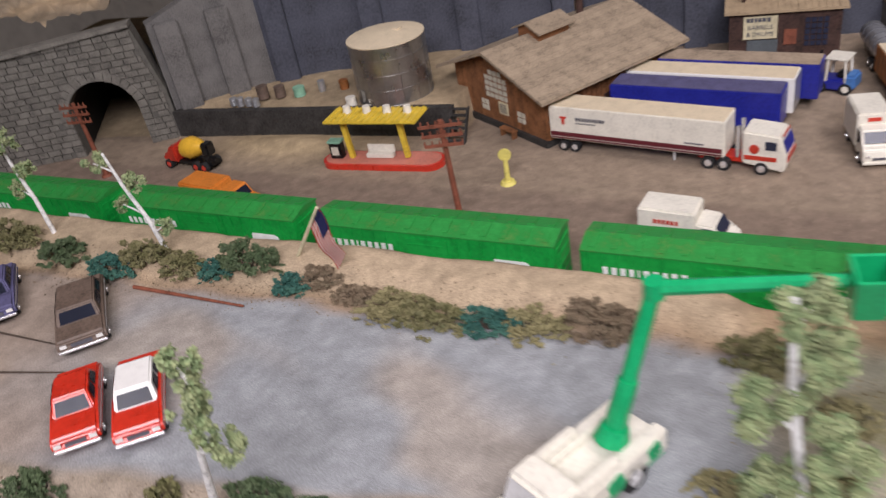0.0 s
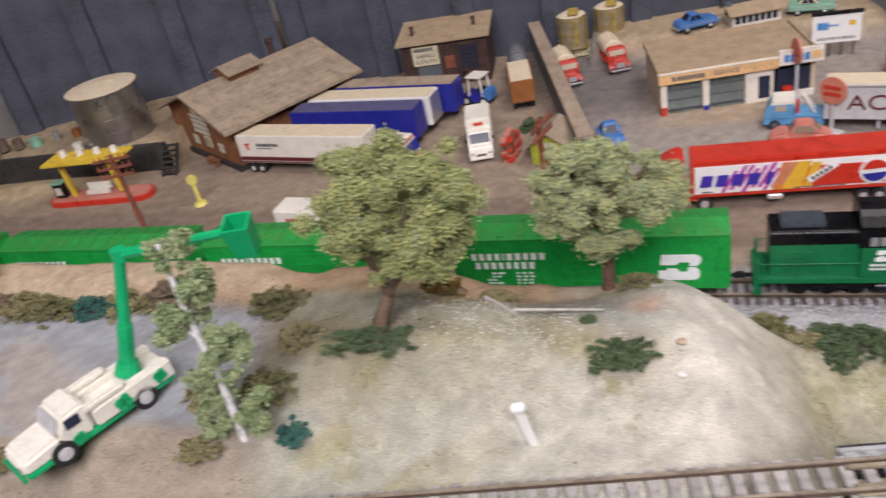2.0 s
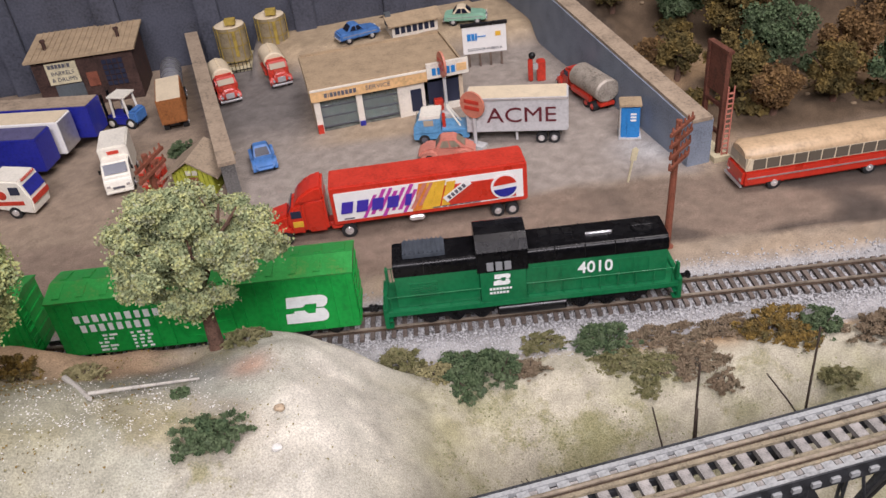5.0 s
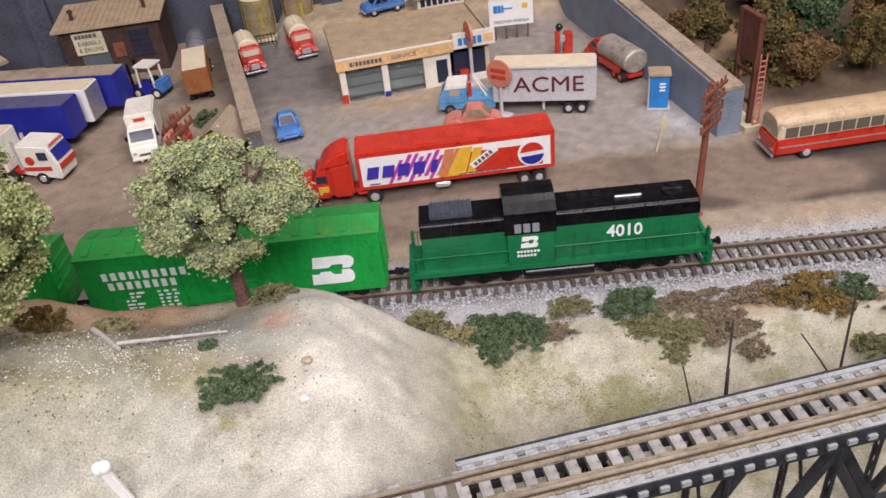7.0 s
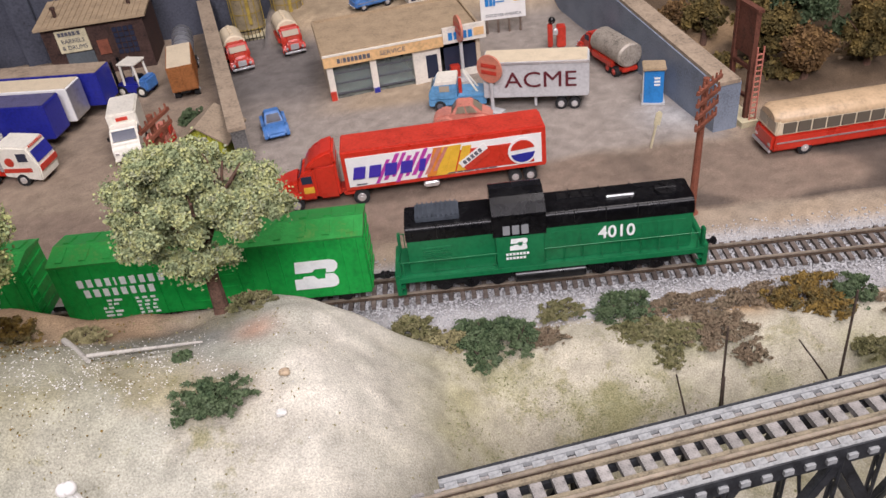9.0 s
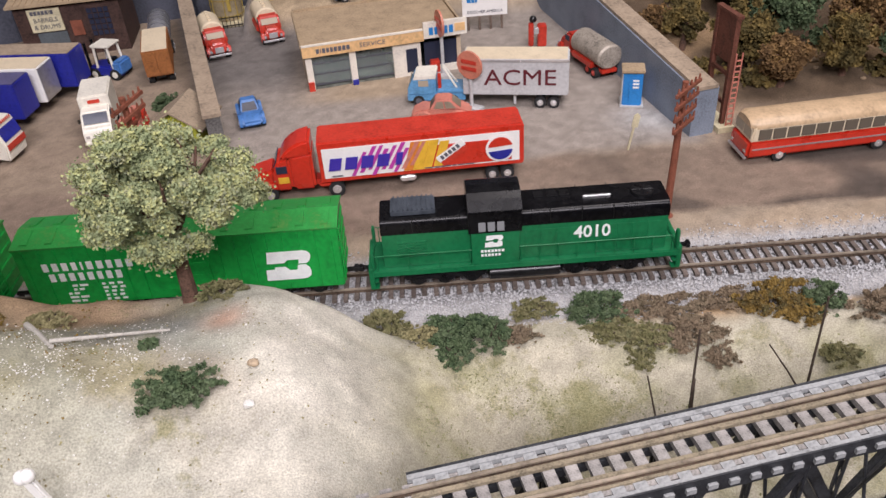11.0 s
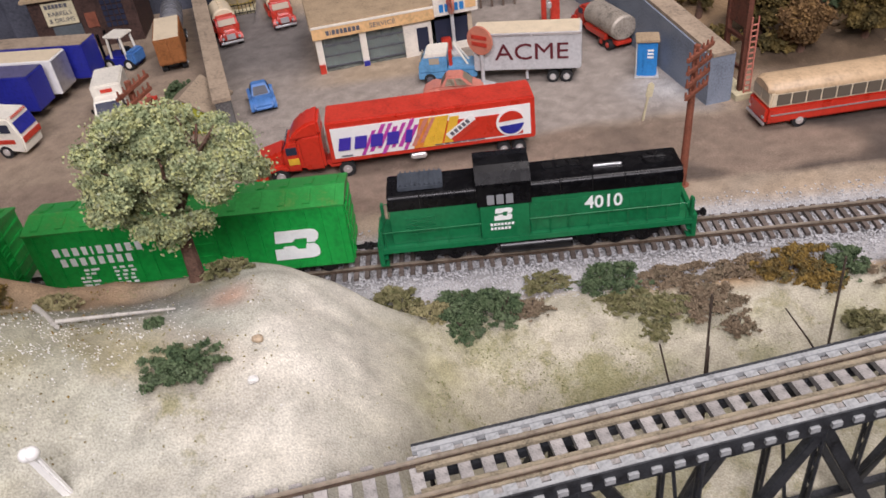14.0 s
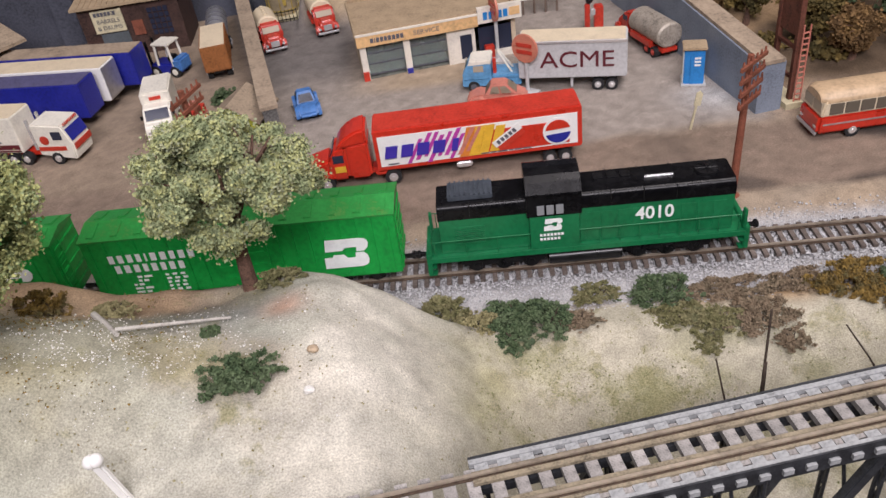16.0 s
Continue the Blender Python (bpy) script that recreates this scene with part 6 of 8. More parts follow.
def freight_house():
    """Gable-fronted depot; local x runs along the ridge, the gable end at x = 0."""
    root = thing("freight_house", "brown wooden freight house with a dusty gable roof", "house", (-0.4900, 0.3995, 0), 55)
    hw, rw, L, ze, zr = 0.074, 0.089, 0.165, 0.057, 0.083
    bm = bm_new()
    extrude(bm, [(-hw, 0), (hw, 0), (hw, ze), (0, zr - 0.004), (-hw, ze)], "x", 0.0, L)
    body = part("wall_shell", bm, M_TIMBER, root)
    n = 22
    for k in range(n):
        y = -hw + (k + 0.5) * 2 * hw / n
        top = ze + (zr - 0.004 - ze) * (1 - abs(y) / hw) - 0.002
        plate("board", body, (-0.0005, y, top / 2), (0.0012, 2 * hw / n - 0.0007, top), M_TIMBER)
    for k in range(26):
        x = (k + 0.5) * L / 26
        plate("board", body, (x, -hw - 0.0005, ze / 2), (L / 26 - 0.0007, 0.0012, ze - 0.001), M_TIMBER)
    # roof: two slopes of strips
    sl = math.atan2(zr - ze + 0.006, rw)
    for s in (-1, 1):
        bm = bm_new()
        z_e = zr - rw * math.tan(sl)
        extrude(bm, [(0, zr), (s * rw, z_e), (s * rw, z_e + 0.0022), (0, zr + 0.0026)], "x", -0.016, L + 0.014)
        roof = part("roof", bm, M_ROOFTAN, root, "dusty tan roof slope")
        for k in range(12):
            m = Matrix.Translation((L / 2 - 0.001, s * rw * (k + 0.5) / 12, zr + 0.0026 - (k + 0.5) / 12 * rw * math.tan(sl))) @ Matrix.Rotation(-s * sl, 4, "X")
            bm = bm_new()
            box(bm, (0, 0, 0), (L + 0.0295, rw / 12 / math.cos(sl) - 0.0002, 0.0009), m=m)
            part("shingle_course", bm, M_ROOFTAN, roof)
    # roof lantern
    bm = bm_new()
    x0, x1 = 0.045, 0.085
    extrude(bm, [(-0.016, zr - 0.004), (0.016, zr - 0.004), (0.016, zr + 0.007), (0, zr + 0.013), (-0.016, zr + 0.007)], "x", x0, x1)
    part("roof_monitor", bm, M_TIMBER, root)
    for s in (-1, 1):
        bm = bm_new()
        extrude(bm, [(0, zr + 0.013), (s * 0.022, zr + 0.0048), (s * 0.022, zr + 0.0066), (0, zr + 0.015)], "x", x0 - 0.004, x1 + 0.004)
        part("monitor_roof", bm, M_ROOFTAN, root)
    bm = bm_new()
    tube(bm, (0.120, 0.006, zr - 0.006), (0.120, 0.006, zr + 0.018), 0.0038, seg=12)
    tube(bm, (0.120, 0.006, zr + 0.016), (0.120, 0.006, zr + 0.020), 0.0050, seg=12)
    part("chimney", bm, M_DARKBRICK, root, "dark round chimney")
    # big arched window with panes on the gable
    for i in range(5):
        for j in range(5):
            if j == 4 and i in (0, 4):
                continue
            plate("pane", root, (-0.0016, 0.002 + (i - 2) * 0.0074, 0.034 + j * 0.0062), (0.0008, 0.0056, 0.0046), M_PANEWHITE)
    for y in (-0.030, 0.030):
        for i in range(2):
            for j in range(2):
                plate("pane", root, (-0.0016, y + (i - 0.5) * 0.0066 - 0.006, 0.0175 + j * 0.0062), (0.0008, 0.0052, 0.0050), M_PANEWHITE)
    plate("notice_board", root, (-0.002, -0.008, 0.0235), (0.0010, 0.015, 0.013), M_SIGNCREAM, "cream notice board")
    for k in range(4):
        plate("writing_bar", root, (-0.0027, -0.008, 0.0275 - k * 0.0026), (0.0004, 0.010, 0.0010), M_DARKTXT)
    for x in (0.018, 0.045):
        for i in range(2):
            for j in range(3):
                plate("pane", root, (x + (i - 0.5) * 0.006, -hw - 0.0014, 0.016 + j * 0.0058), (0.0048, 0.0008, 0.0046), M_PANEWHITE)
    plate("loading_door", root, (0.085, -hw - 0.0014, 0.015), (0.024, 0.0012, 0.028), M_DARKBRICK)
    plate("plinth", root, (L / 2 - 0.002, 0, 0.003), (L + 0.006, 2 * hw + 0.006, 0.006), M_BLACKWALL)
    plate("bench", root, (-0.011, -0.024, 0.0085), (0.007, 0.022, 0.0014), M_TIMBER)
    for y in (-0.033, -0.015):
        plate("bench_leg", root, (-0.011, y, 0.004), (0.006, 0.0015, 0.008), M_TIMBER)


freight_house()


def wooden_steps():
    root = thing("wooden_steps", "small dark wooden steps up to the platform", "steps", (-0.528, 0.360, 0), 90)
    for k in range(6):
        plate("tread", root, (k * 0.0042, 0, 0.003 + k * 0.0052), (0.0048, 0.017, 0.0012), M_BLACKWALL)
    for s in (-1, 1):
        bm = bm_new()
        extrude(bm, [(-0.003, 0), (0.004, 0), (0.026, 0.030), (0.0185, 0.030)], "y", s * 0.009 - 0.0007, s * 0.009 + 0.0007)
        part("stringer", bm, M_BLACKWALL, root)


wooden_steps()


def barrel_works():
    root = thing("barrel_works", "dark brown flat-roofed works building with a cream sign", "building", (-0.229, 0.590, 0), 4)
    w, d, h = 0.108, 0.068, 0.058
    bm = bm_new()
    extrude(bm, [(-d / 2, 0), (d / 2, 0), (d / 2, h + 0.006), (-d / 2, h)], "x", -w / 2, w / 2)
    part("wall_shell", bm, M_DARKBRICK, root)
    bm = bm_new()
    extrude(bm, [(-d / 2 - 0.006, h - 0.0005), (d / 2 + 0.004, h + 0.0062), (d / 2 + 0.004, h + 0.0085), (-d / 2 - 0.006, h + 0.0020)], "x", -w / 2 - 0.005, w / 2 + 0.005)
    roof = part("roof", bm, M_ROOFPALE, root, "pale tan sheet roof")
    for k in range(17):
        m = Matrix.Translation((-w / 2 + (k + 0.5) * w / 17, -0.001, h + 0.0055)) @ Matrix.Rotation(math.atan2(0.0067, d + 0.01), 4, "X")
        bm = bm_new()
        box(bm, (0, 0, 0), (0.0009, d + 0.010, 0.0012), m=m)
        part("seam", bm, M_ROOFPALE, roof)
    for x, y in ((-0.040, -0.012), (0.038, -0.004)):
        bm = bm_new()
        tube(bm, (x, y, h), (x, y, h + 0.014), 0.0020, seg=10)
        tube(bm, (x, y, h + 0.013), (x, y, h + 0.0155), 0.0030, seg=10)
        part("vent_pipe", bm, M_DARKBRICK, root)
    f = -d / 2 - 0.001
    plate("sign_board", root, (-0.0235, f, 0.0415), (0.033, 0.0016, 0.024), M_SIGNCREAM, "cream painted sign board")
    bar_row("name_bar", root, front(-0.037, f - 0.0012, 0.0478), [0.0030] * 5 + [0.0006, 0.0030], 0.0042, 0.0008, M_DARKTXT, "dark lettering bar")
    words("BARRELS", 0.0064, M_DARKTXT, root, front(-0.0235, f - 0.0010, 0.0418), "lettering")
    words("& DRUMS", 0.0064, M_DARKTXT, root, front(-0.0235, f - 0.0010, 0.0345), "lettering")
    plate("door", root, (-0.021, f, 0.0140), (0.030, 0.0016, 0.028), M_DOORGREY, "dark grey sliding door")
    for j in range(5):
        for i in range(4):
            plate("pane", root, (0.022 + i * 0.0058, f, 0.022 + j * 0.0062), (0.0046, 0.0010, 0.0048), M_DKGLASS)
    plate("lean_to_panel", root, (0.006, f, 0.030), (0.012, 0.0012, 0.016), M_POLE, "faded red wall panel")


barrel_works()


def service_station():
    """Local x runs along the front, y to the back; the front left corner is the origin."""
    root = thing("service_station", "cream filling station with an orange fascia and two service bays", "building", (0.0285, 0.4035, 0), 8.0)
    w, d, h = 0.150, 0.092, 0.043
    t = 0.004
    for nm, c, s in (("side_wall", (t / 2, d / 2, h / 2), (t, d, h)), ("side_wall", (w - t / 2, d / 2, h / 2), (t, d, h)), ("rear_wall", (w / 2, d - t / 2, h / 2), (w - 2 * t, t, h)), ("inner_wall", (0.086, d / 2, h / 2), (t, d - t, h))):
        plate(nm, root, c, s, M_STATION)
    plate("floor_slab", root, (w / 2, d / 2, 0.0008), (w - 0.002, d - 0.002, 0.0016), M_INSIDE)
    plate("roof", root, (w / 2 - 0.001, d / 2 - 0.001, h + 0.0012), (w + 0.004, d + 0.006, 0.0024), M_ROOFPALE, "dusty tan flat roof", bevel=0.0004)
    for c, s in (((w / 2, -0.0025, h + 0.0035), (w + 0.004, 0.002, 0.0028)), ((w / 2, d + 0.001, h + 0.0035), (w + 0.004, 0.002, 0.0028)), ((-0.0015, d / 2, h + 0.0035), (0.002, d, 0.0028)), ((w + 0.0005, d / 2, h + 0.0035), (0.002, d, 0.0028))):
        plate("parapet", root, c, s, M_ROOFPALE)
    # fascia
    plate("fascia", root, (0.0555, -0.0042, h - 0.0035), (0.115, 0.0024, 0.0105), M_OFASCIA, "pale orange fascia board")
    plate("fascia_edge", root, (0.0555, -0.0046, h + 0.0024), (0.115, 0.0026, 0.0016), M_STWHITE)
    words("SERVICE", 0.0062, M_DARKTXT, root, front(0.064, -0.0056, h - 0.0036), "lettering", squeeze=1.1)
    bar_row("name_bar", root, front(0.011, -0.0056, h - 0.0058), [0.0030, 0.0008, 0.0030, 0.0028, 0.0026, 0.0030, 0.0030, 0.0030, 0.0030], 0.0044, 0.0009, M_DARKTXT, "dark lettering bar")
    plate("office_sign", root, (0.134, -0.0050, h + 0.0012), (0.042, 0.004, 0.0150), M_STWHITE, "white sign box over the office")
    bm = bm_new()
    bars(bm, front(0.118, -0.0074, h - 0.0030), [0.0040, 0.0040, 0.0016, 0.0042, 0.0040], 0.0072, 0.0014)
    part("sign_bar", bm, M_PORTABLUE, root, "blue block shapes on the sign")
    plate("sign_stripe", root, (0.148, -0.0073, h + 0.0012), (0.010, 0.0006, 0.0075), M_OFASCIA)
    # front posts and bays
    for x, wd in ((0.003, 0.006), (0.0445, 0.006), (0.0870, 0.008)):
        plate("front_post", root, (x, 0.0005, 0.0165), (wd, 0.005, 0.033), M_STWHITE)
    plate("post_base", root, (0.0025, -0.0025, 0.0045), (0.0055, 0.003, 0.009), M_REDDULL, "red post base")
    plate("post_base", root, (0.0445, -0.0025, 0.0025), (0.0055, 0.003, 0.005), M_BLUE, "blue post base")
    M_CLEAR = bpy.data.materials.new("bay_glass")
    M_CLEAR.use_nodes = True
    g = M_CLEAR.node_tree.nodes["Principled BSDF"]
    g.inputs["Base Color"].default_value = (0.75, 0.85, 0.82, 1)
    g.inputs["Transmission Weight"].default_value, g.inputs["Roughness"].default_value, g.inputs["IOR"].default_value = 0.85, 0.12, 1.1
    for x0, x1 in ((0.006, 0.0415), (0.0475, 0.083)):
        for j in range(3):
            plate("bay_pane", root, ((x0 + x1) / 2, 0.0035, 0.009 + j * 0.0105), (x1 - x0, 0.0006, 0.0096), M_CLEAR)
            plate("bay_rail", root, ((x0 + x1) / 2, 0.003, 0.0035 + j * 0.0105), (x1 - x0, 0.0012, 0.0010), M_DARKTXT)
    plate("door_frame", root, (0.100, 0.0005, 0.0165), (0.020, 0.004, 0.033), M_STWHITE)
    plate("door_pane", root, (0.101, -0.0018, 0.0155), (0.011, 0.0008, 0.023), M_DKGLASS)
    plate("office_window", root, (0.131, 0.002, 0.0170), (0.034, 0.0012, 0.026), M_DKGLASS)
    plate("office_sill", root, (0.131, 0.000, 0.0030), (0.036, 0.005, 0.006), M_STWHITE)
    plate("vending_box", root, (0.122, -0.006, 0.0075), (0.009, 0.007, 0.014), M_REDDULL, "red vending box", bevel=0.0006)
    # things in the bays
    for x in (0.016, 0.032, 0.058, 0.074):
        plate("workbench", root, (x, 0.062, 0.007), (0.011, 0.014, 0.012), M_DARKTXT, bevel=0.001)


service_station()


def back_house():
    root = thing("small_house", "low cream house with a tan roof behind the station", "house", (0.140, 0.610, 0.018), 12)
    plate("wall_shell", root, (0, 0, 0.008), (0.056, 0.030, 0.018), M_STWHITE)
    for s in (-1, 1):
        bm = bm_new()
        extrude(bm, [(0, 0.0235), (s * 0.021, 0.0160), (s * 0.021, 0.0176), (0, 0.0252)], "x", -0.033, 0.033)
        part("roof", bm, M_ROOFPALE, root)
    for k in range(7):
        plate("pane", root, (-0.022 + k * 0.0072, -0.0154, 0.0095), (0.0052, 0.0008, 0.008), M_DKGLASS)
    plate("chimney", root, (-0.028, 0.0, 0.021), (0.007, 0.007, 0.014), M_DOORGREY)


back_house()


def storage_shed():
    root = thing("storage_shed", "small yellow-green shed with a grey-brown gable roof", "shed", (-0.0745, 0.330, 0), -13)
    hw, d, ze, zr = 0.0185, 0.036, 0.021, 0.034
    bm = bm_new()
    extrude(bm, [(-hw, 0), (hw, 0), (hw, ze), (0, zr - 0.002), (-hw, ze)], "y", -d / 2, d / 2)
    body = part("wall_shell", bm, M_SHEDY, root)
    for k in range(9):
        x = -hw + (k + 0.5) * 2 * hw / 9
        top = ze + (zr - 0.002 - ze) * (1 - abs(x) / hw) - 0.001
        plate("board", body, (x, -d / 2 - 0.0004, top / 2), (2 * hw / 9 - 0.0006, 0.0010, top), M_SHEDY)
    for s in (-1, 1):
        bm = bm_new()
        extrude(bm, [(0, zr), (s * 0.0260, zr - 0.0165), (s * 0.0260, zr - 0.0149), (0, zr + 0.0018)], "x", 0, 1)
        bm.free()
        bm = bm_new()
        extrude(bm, [(0, zr), (s * 0.0260, zr - 0.0165), (s * 0.0260, zr - 0.0149), (0, zr + 0.0018)], "y", -d / 2 - 0.006, d / 2 + 0.005)
        roof = part("roof", bm, M_ROOFTAN, root, "grey-brown roof slope")
    plate("door", root, (0.001, -d / 2 - 0.0013, 0.0085), (0.0085, 0.0010, 0.017), M_POLE, "brown door")
    for i in range(2):
        plate("pane", root, (-0.0025 + i * 0.006, -d / 2 - 0.0013, 0.0215), (0.0046, 0.0008, 0.0042), M_PANEWHITE)


storage_shed()


def oil_tank():
    root = thing("storage_tank", "corrugated silver oil tank with a dusty tan lid", "tank", (-0.615, 0.418, 0.030), 0)
    R, H = 0.041, 0.066
    bm = bm_new()
    rings = []
    n = 40
    for k in range(n + 1):
        z = H * k / n
        r = R + 0.0003 * math.sin(k * math.pi)
        rings.append([(r * math.cos(a), r * math.sin(a), z) for a in [2 * math.pi * i / 56 for i in range(56)]])
    loft(bm, [rings[0], rings[-1]])
    part("shell", bm, M_TANKSTEEL, root, smooth=True)
    for k in range(4):
        bm = bm_new()
        tube(bm, (0, 0, H * k / 4 + 0.002), (0, 0, H * k / 4 + 0.0032), R + 0.0006, seg=56)
        part("hoop", bm, M_TANKSTEEL, root, smooth=True)
    for k in range(14):
        a = 2 * math.pi * k / 14
        plate("seam", root, ((R + 0.0002) * math.cos(a), (R + 0.0002) * math.sin(a), H / 2), (0.0006, 0.0006, H - 0.002), M_TANKSTEEL)
    bm = bm_new()
    loft(bm, [[(r * math.cos(a), r * math.sin(a), z) for a in [2 * math.pi * i / 56 for i in range(56)]] for r, z in ((R + 0.0012, H), (R + 0.0012, H + 0.0012), (0.004, H + 0.0062))])
    part("lid", bm, M_CREAM, root, "dusty tan conical lid", smooth=True)
    plate("hatch", root, (0.012, 0.006, H + 0.0052), (0.008, 0.008, 0.003), M_CREAM, bevel=0.0006)


oil_tank()


def fuel_island():
    root = thing("fuel_island", "red fuel island with a yellow canopy and pump", "fuel island", (-0.590, 0.314, 0), 1)
    bm = bm_new()
    pts = []
    for cx, a0 in ((0.051, -90), (-0.051, 90)):
        pts += [(cx + 0.0155 * math.cos(radians(a0 + k * 15)), 0.0155 * math.sin(radians(a0 + k * 15))) for k in range(13)]
    extrude(bm, pts, "z", 0.0, 0.0060)
    part("kerb", bm, M_RED, root, "red kerb")
    bm = bm_new()
    extrude(bm, [(x * 0.955, y * 0.86) for x, y in pts], "z", 0.0055, 0.0068)
    part("island_top", bm, M_SALMON, root, "faded pink top")
    for x in (-0.033, 0.029):
        bm = bm_new()
        box(bm, (x, 0, 0.028), (0.0052, 0.0052, 0.044), bevel=0.0005, m=Matrix.Rotation(radians(-4), 4, "Y"))
        part("canopy_post", bm, M_YELLOW, root, "yellow post")
    plate("canopy", root, (0.000, 0.002, 0.0515), (0.100, 0.034, 0.0030), M_YELLOW, "yellow canopy", bevel=0.0008)
    for k in range(15):
        plate("canopy_rib", root, (-0.046 + k * 0.0066, 0.002, 0.0534), (0.0024, 0.033, 0.0012), M_YELLOW)
    for k in range(4):
        bm = bm_new()
        tube(bm, (-0.032 + k * 0.022, 0.007, 0.0528), (-0.032 + k * 0.022, 0.007, 0.0600), 0.0045, 0.0036, 12)
        part("lamp_globe", bm, M_WHITE, root, "white lamp globe", smooth=True)
    plate("fuel_pump", root, (-0.050, 0.000, 0.0150), (0.0135, 0.009, 0.0175), M_BLACK, "black fuel pump", bevel=0.001)
    plate("pump_dial", root, (-0.050, -0.0047, 0.0155), (0.008, 0.0008, 0.009), M_PANEWHITE, "pale pump dial")
    plate("pump_top", root, (-0.050, 0.000, 0.0250), (0.0155, 0.011, 0.0024), M_PALEGREEN, bevel=0.0006)
    plate("bench_seat", root, (-0.002, 0.001, 0.0095), (0.030, 0.007, 0.005), M_WHITE, bevel=0.0008)
    plate("bench_back", root, (-0.002, 0.005, 0.0150), (0.030, 0.0018, 0.0085), M_WHITE, bevel=0.0006)


fuel_island()


def stand_sign():
    root = thing("stand_sign", "small pale yellow pedestal sign by the road", "sign", (-0.449, 0.283, 0), 0)
    bm = bm_new()
    tube(bm, (0, 0, 0), (0, 0, 0.003), 0.0075, 0.0060, 14)
    part("base", bm, M_SIGNY, root)
    bm = bm_new()
    tube(bm, (0, 0, 0.002), (0, 0, 0.026), 0.0026, 0.0022, 10)
    part("post", bm, M_SIGNY, root)
    bm = bm_new()
    tube(bm, (-0.0, -0.0012, 0.029), (0.0, 0.0012, 0.029), 0.0060, seg=14)
    part("disc", bm, M_SIGNY, root)


M_SIGNY = mat("pale_yellow_paint", (0.68, 0.60, 0.16), 0.55, vary=0.12, scale=120)
stand_sign()


def utility_pole(at, h, label, turn=0.0, lean=(0, 0), arms=3):
    root = thing("utility_pole", label, "pole", at, turn, "utility poles", tilt=lean)
    bm = bm_new()
    tube(bm, (0, 0, -0.004), (0, 0, h), 0.0028, 0.0021, 10)
    part("pole", bm, M_POLE, root)
    bm = bm_new()
    tube(bm, (0, 0, -0.001), (0, 0, 0.0022), 0.0062, 0.0050, 12)
    part("foot", bm, M_POLE, root)
    for k in range(arms):
        z = h - 0.004 - k * 0.0085
        bm = bm_new()
        box(bm, (0, -0.0026, z), (0.036 - 0.002 * k, 0.0018, 0.0024))
        arm = part("cross_arm", bm, M_POLE, root)
        for i in range(6):
            bm = bm_new()
            tube(bm, (-0.0155 + i * 0.0062, -0.0026, z + 0.001), (-0.0155 + i * 0.0062, -0.0026, z + 0.0046), 0.0009, 0.0006, 7)
            part("insulator", bm, M_POLE, arm)
    return root


utility_pole((0.2855, 0.1345, 0), 0.100, "red-brown telegraph pole with four cross arms by the track", turn=46, lean=(0, 3), arms=4)
utility_pole((-0.468, 0.210, 0), 0.098, "red-brown telegraph pole with stacked arms near the fuel island", turn=12, lean=(0, -2))
utility_pole((-0.064, 0.168, 0), 0.112, "tall red-brown telegraph pole beside the yard", turn=72, lean=(0, 0), arms=2)
utility_pole((-0.918, 0.268, 0), 0.088, "red-brown telegraph pole before the tunnel mouth", turn=6, lean=(0, -2))


def disc_sign(at, h, turn, label):
    root = thing("disc_sign", label, "sign", at, turn, "round station signs")
    bm = bm_new()
    tube(bm, (0, 0, 0), (0, 0, h), 0.0017, seg=8)
    part("post", bm, M_SILVERMATT, root)
    bm = bm_new()
    tube(bm, (0, -0.0022, h + 0.006), (0, -0.0002, h + 0.006), 0.0125, seg=28)
    part("disc", bm, M_SIGNRED, root)
    bm = bm_new()
    for sz in (-0.0030, 0.0030):
        box(bm, (0, -0.0026, h + 0.006 + sz), (0.0150, 0.0006, 0.0032))
    part("sign_mark", bm, M_REDDULL, root, "darker red block mark")
    plate("pump_island", root, (0, 0, 0.0015), (0.020, 0.010, 0.003), M_SILVERMATT)


disc_sign((0.175, 0.331, 0), 0.036, -40, "round faded orange sign on a pole before the trailer")
disc_sign((0.1575, 0.409, 0), 0.046, -78, "round faded orange sign on a tall pole at the station")


def billboard():
    root = thing("billboard", "white billboard on dark legs beside the station", "billboard", (0.214, 0.520, 0), -2)
    for x in (-0.018, -0.006, 0.006, 0.018):
        plate("leg", root, (x, 0, 0.008), (0.0022, 0.0022, 0.016), M_BROWN)
    plate("board", root, (0, 0, 0.031), (0.048, 0.003, 0.031), M_PRINTWHITE, "white printed board")
    plate("frame_top", root, (0, 0, 0.0475), (0.051, 0.0045, 0.0030), M_BLACK)
    bm = bm_new()
    bars(bm, front(-0.019, -0.0020, 0.0305), [0.0040, 0.0035, 0.0022], 0.0078, 0.0006)
    box(bm, (0.0145, 0.004, 0), (0.012, 0.0012, 0.0004), m=front(-0.019, -0.0020, 0.0305))
    part("blue_mark", bm, M_PORTABLUE, root, "blue block shapes")
    plate("orange_mark", root, (0.015, -0.0018, 0.0360), (0.006, 0.0005, 0.005), M_AMBER)
    words("DISCOVER AMERICA", 0.0042, M_DARKTXT, root, front(0, -0.0018, 0.0200), "lettering")


billboard()


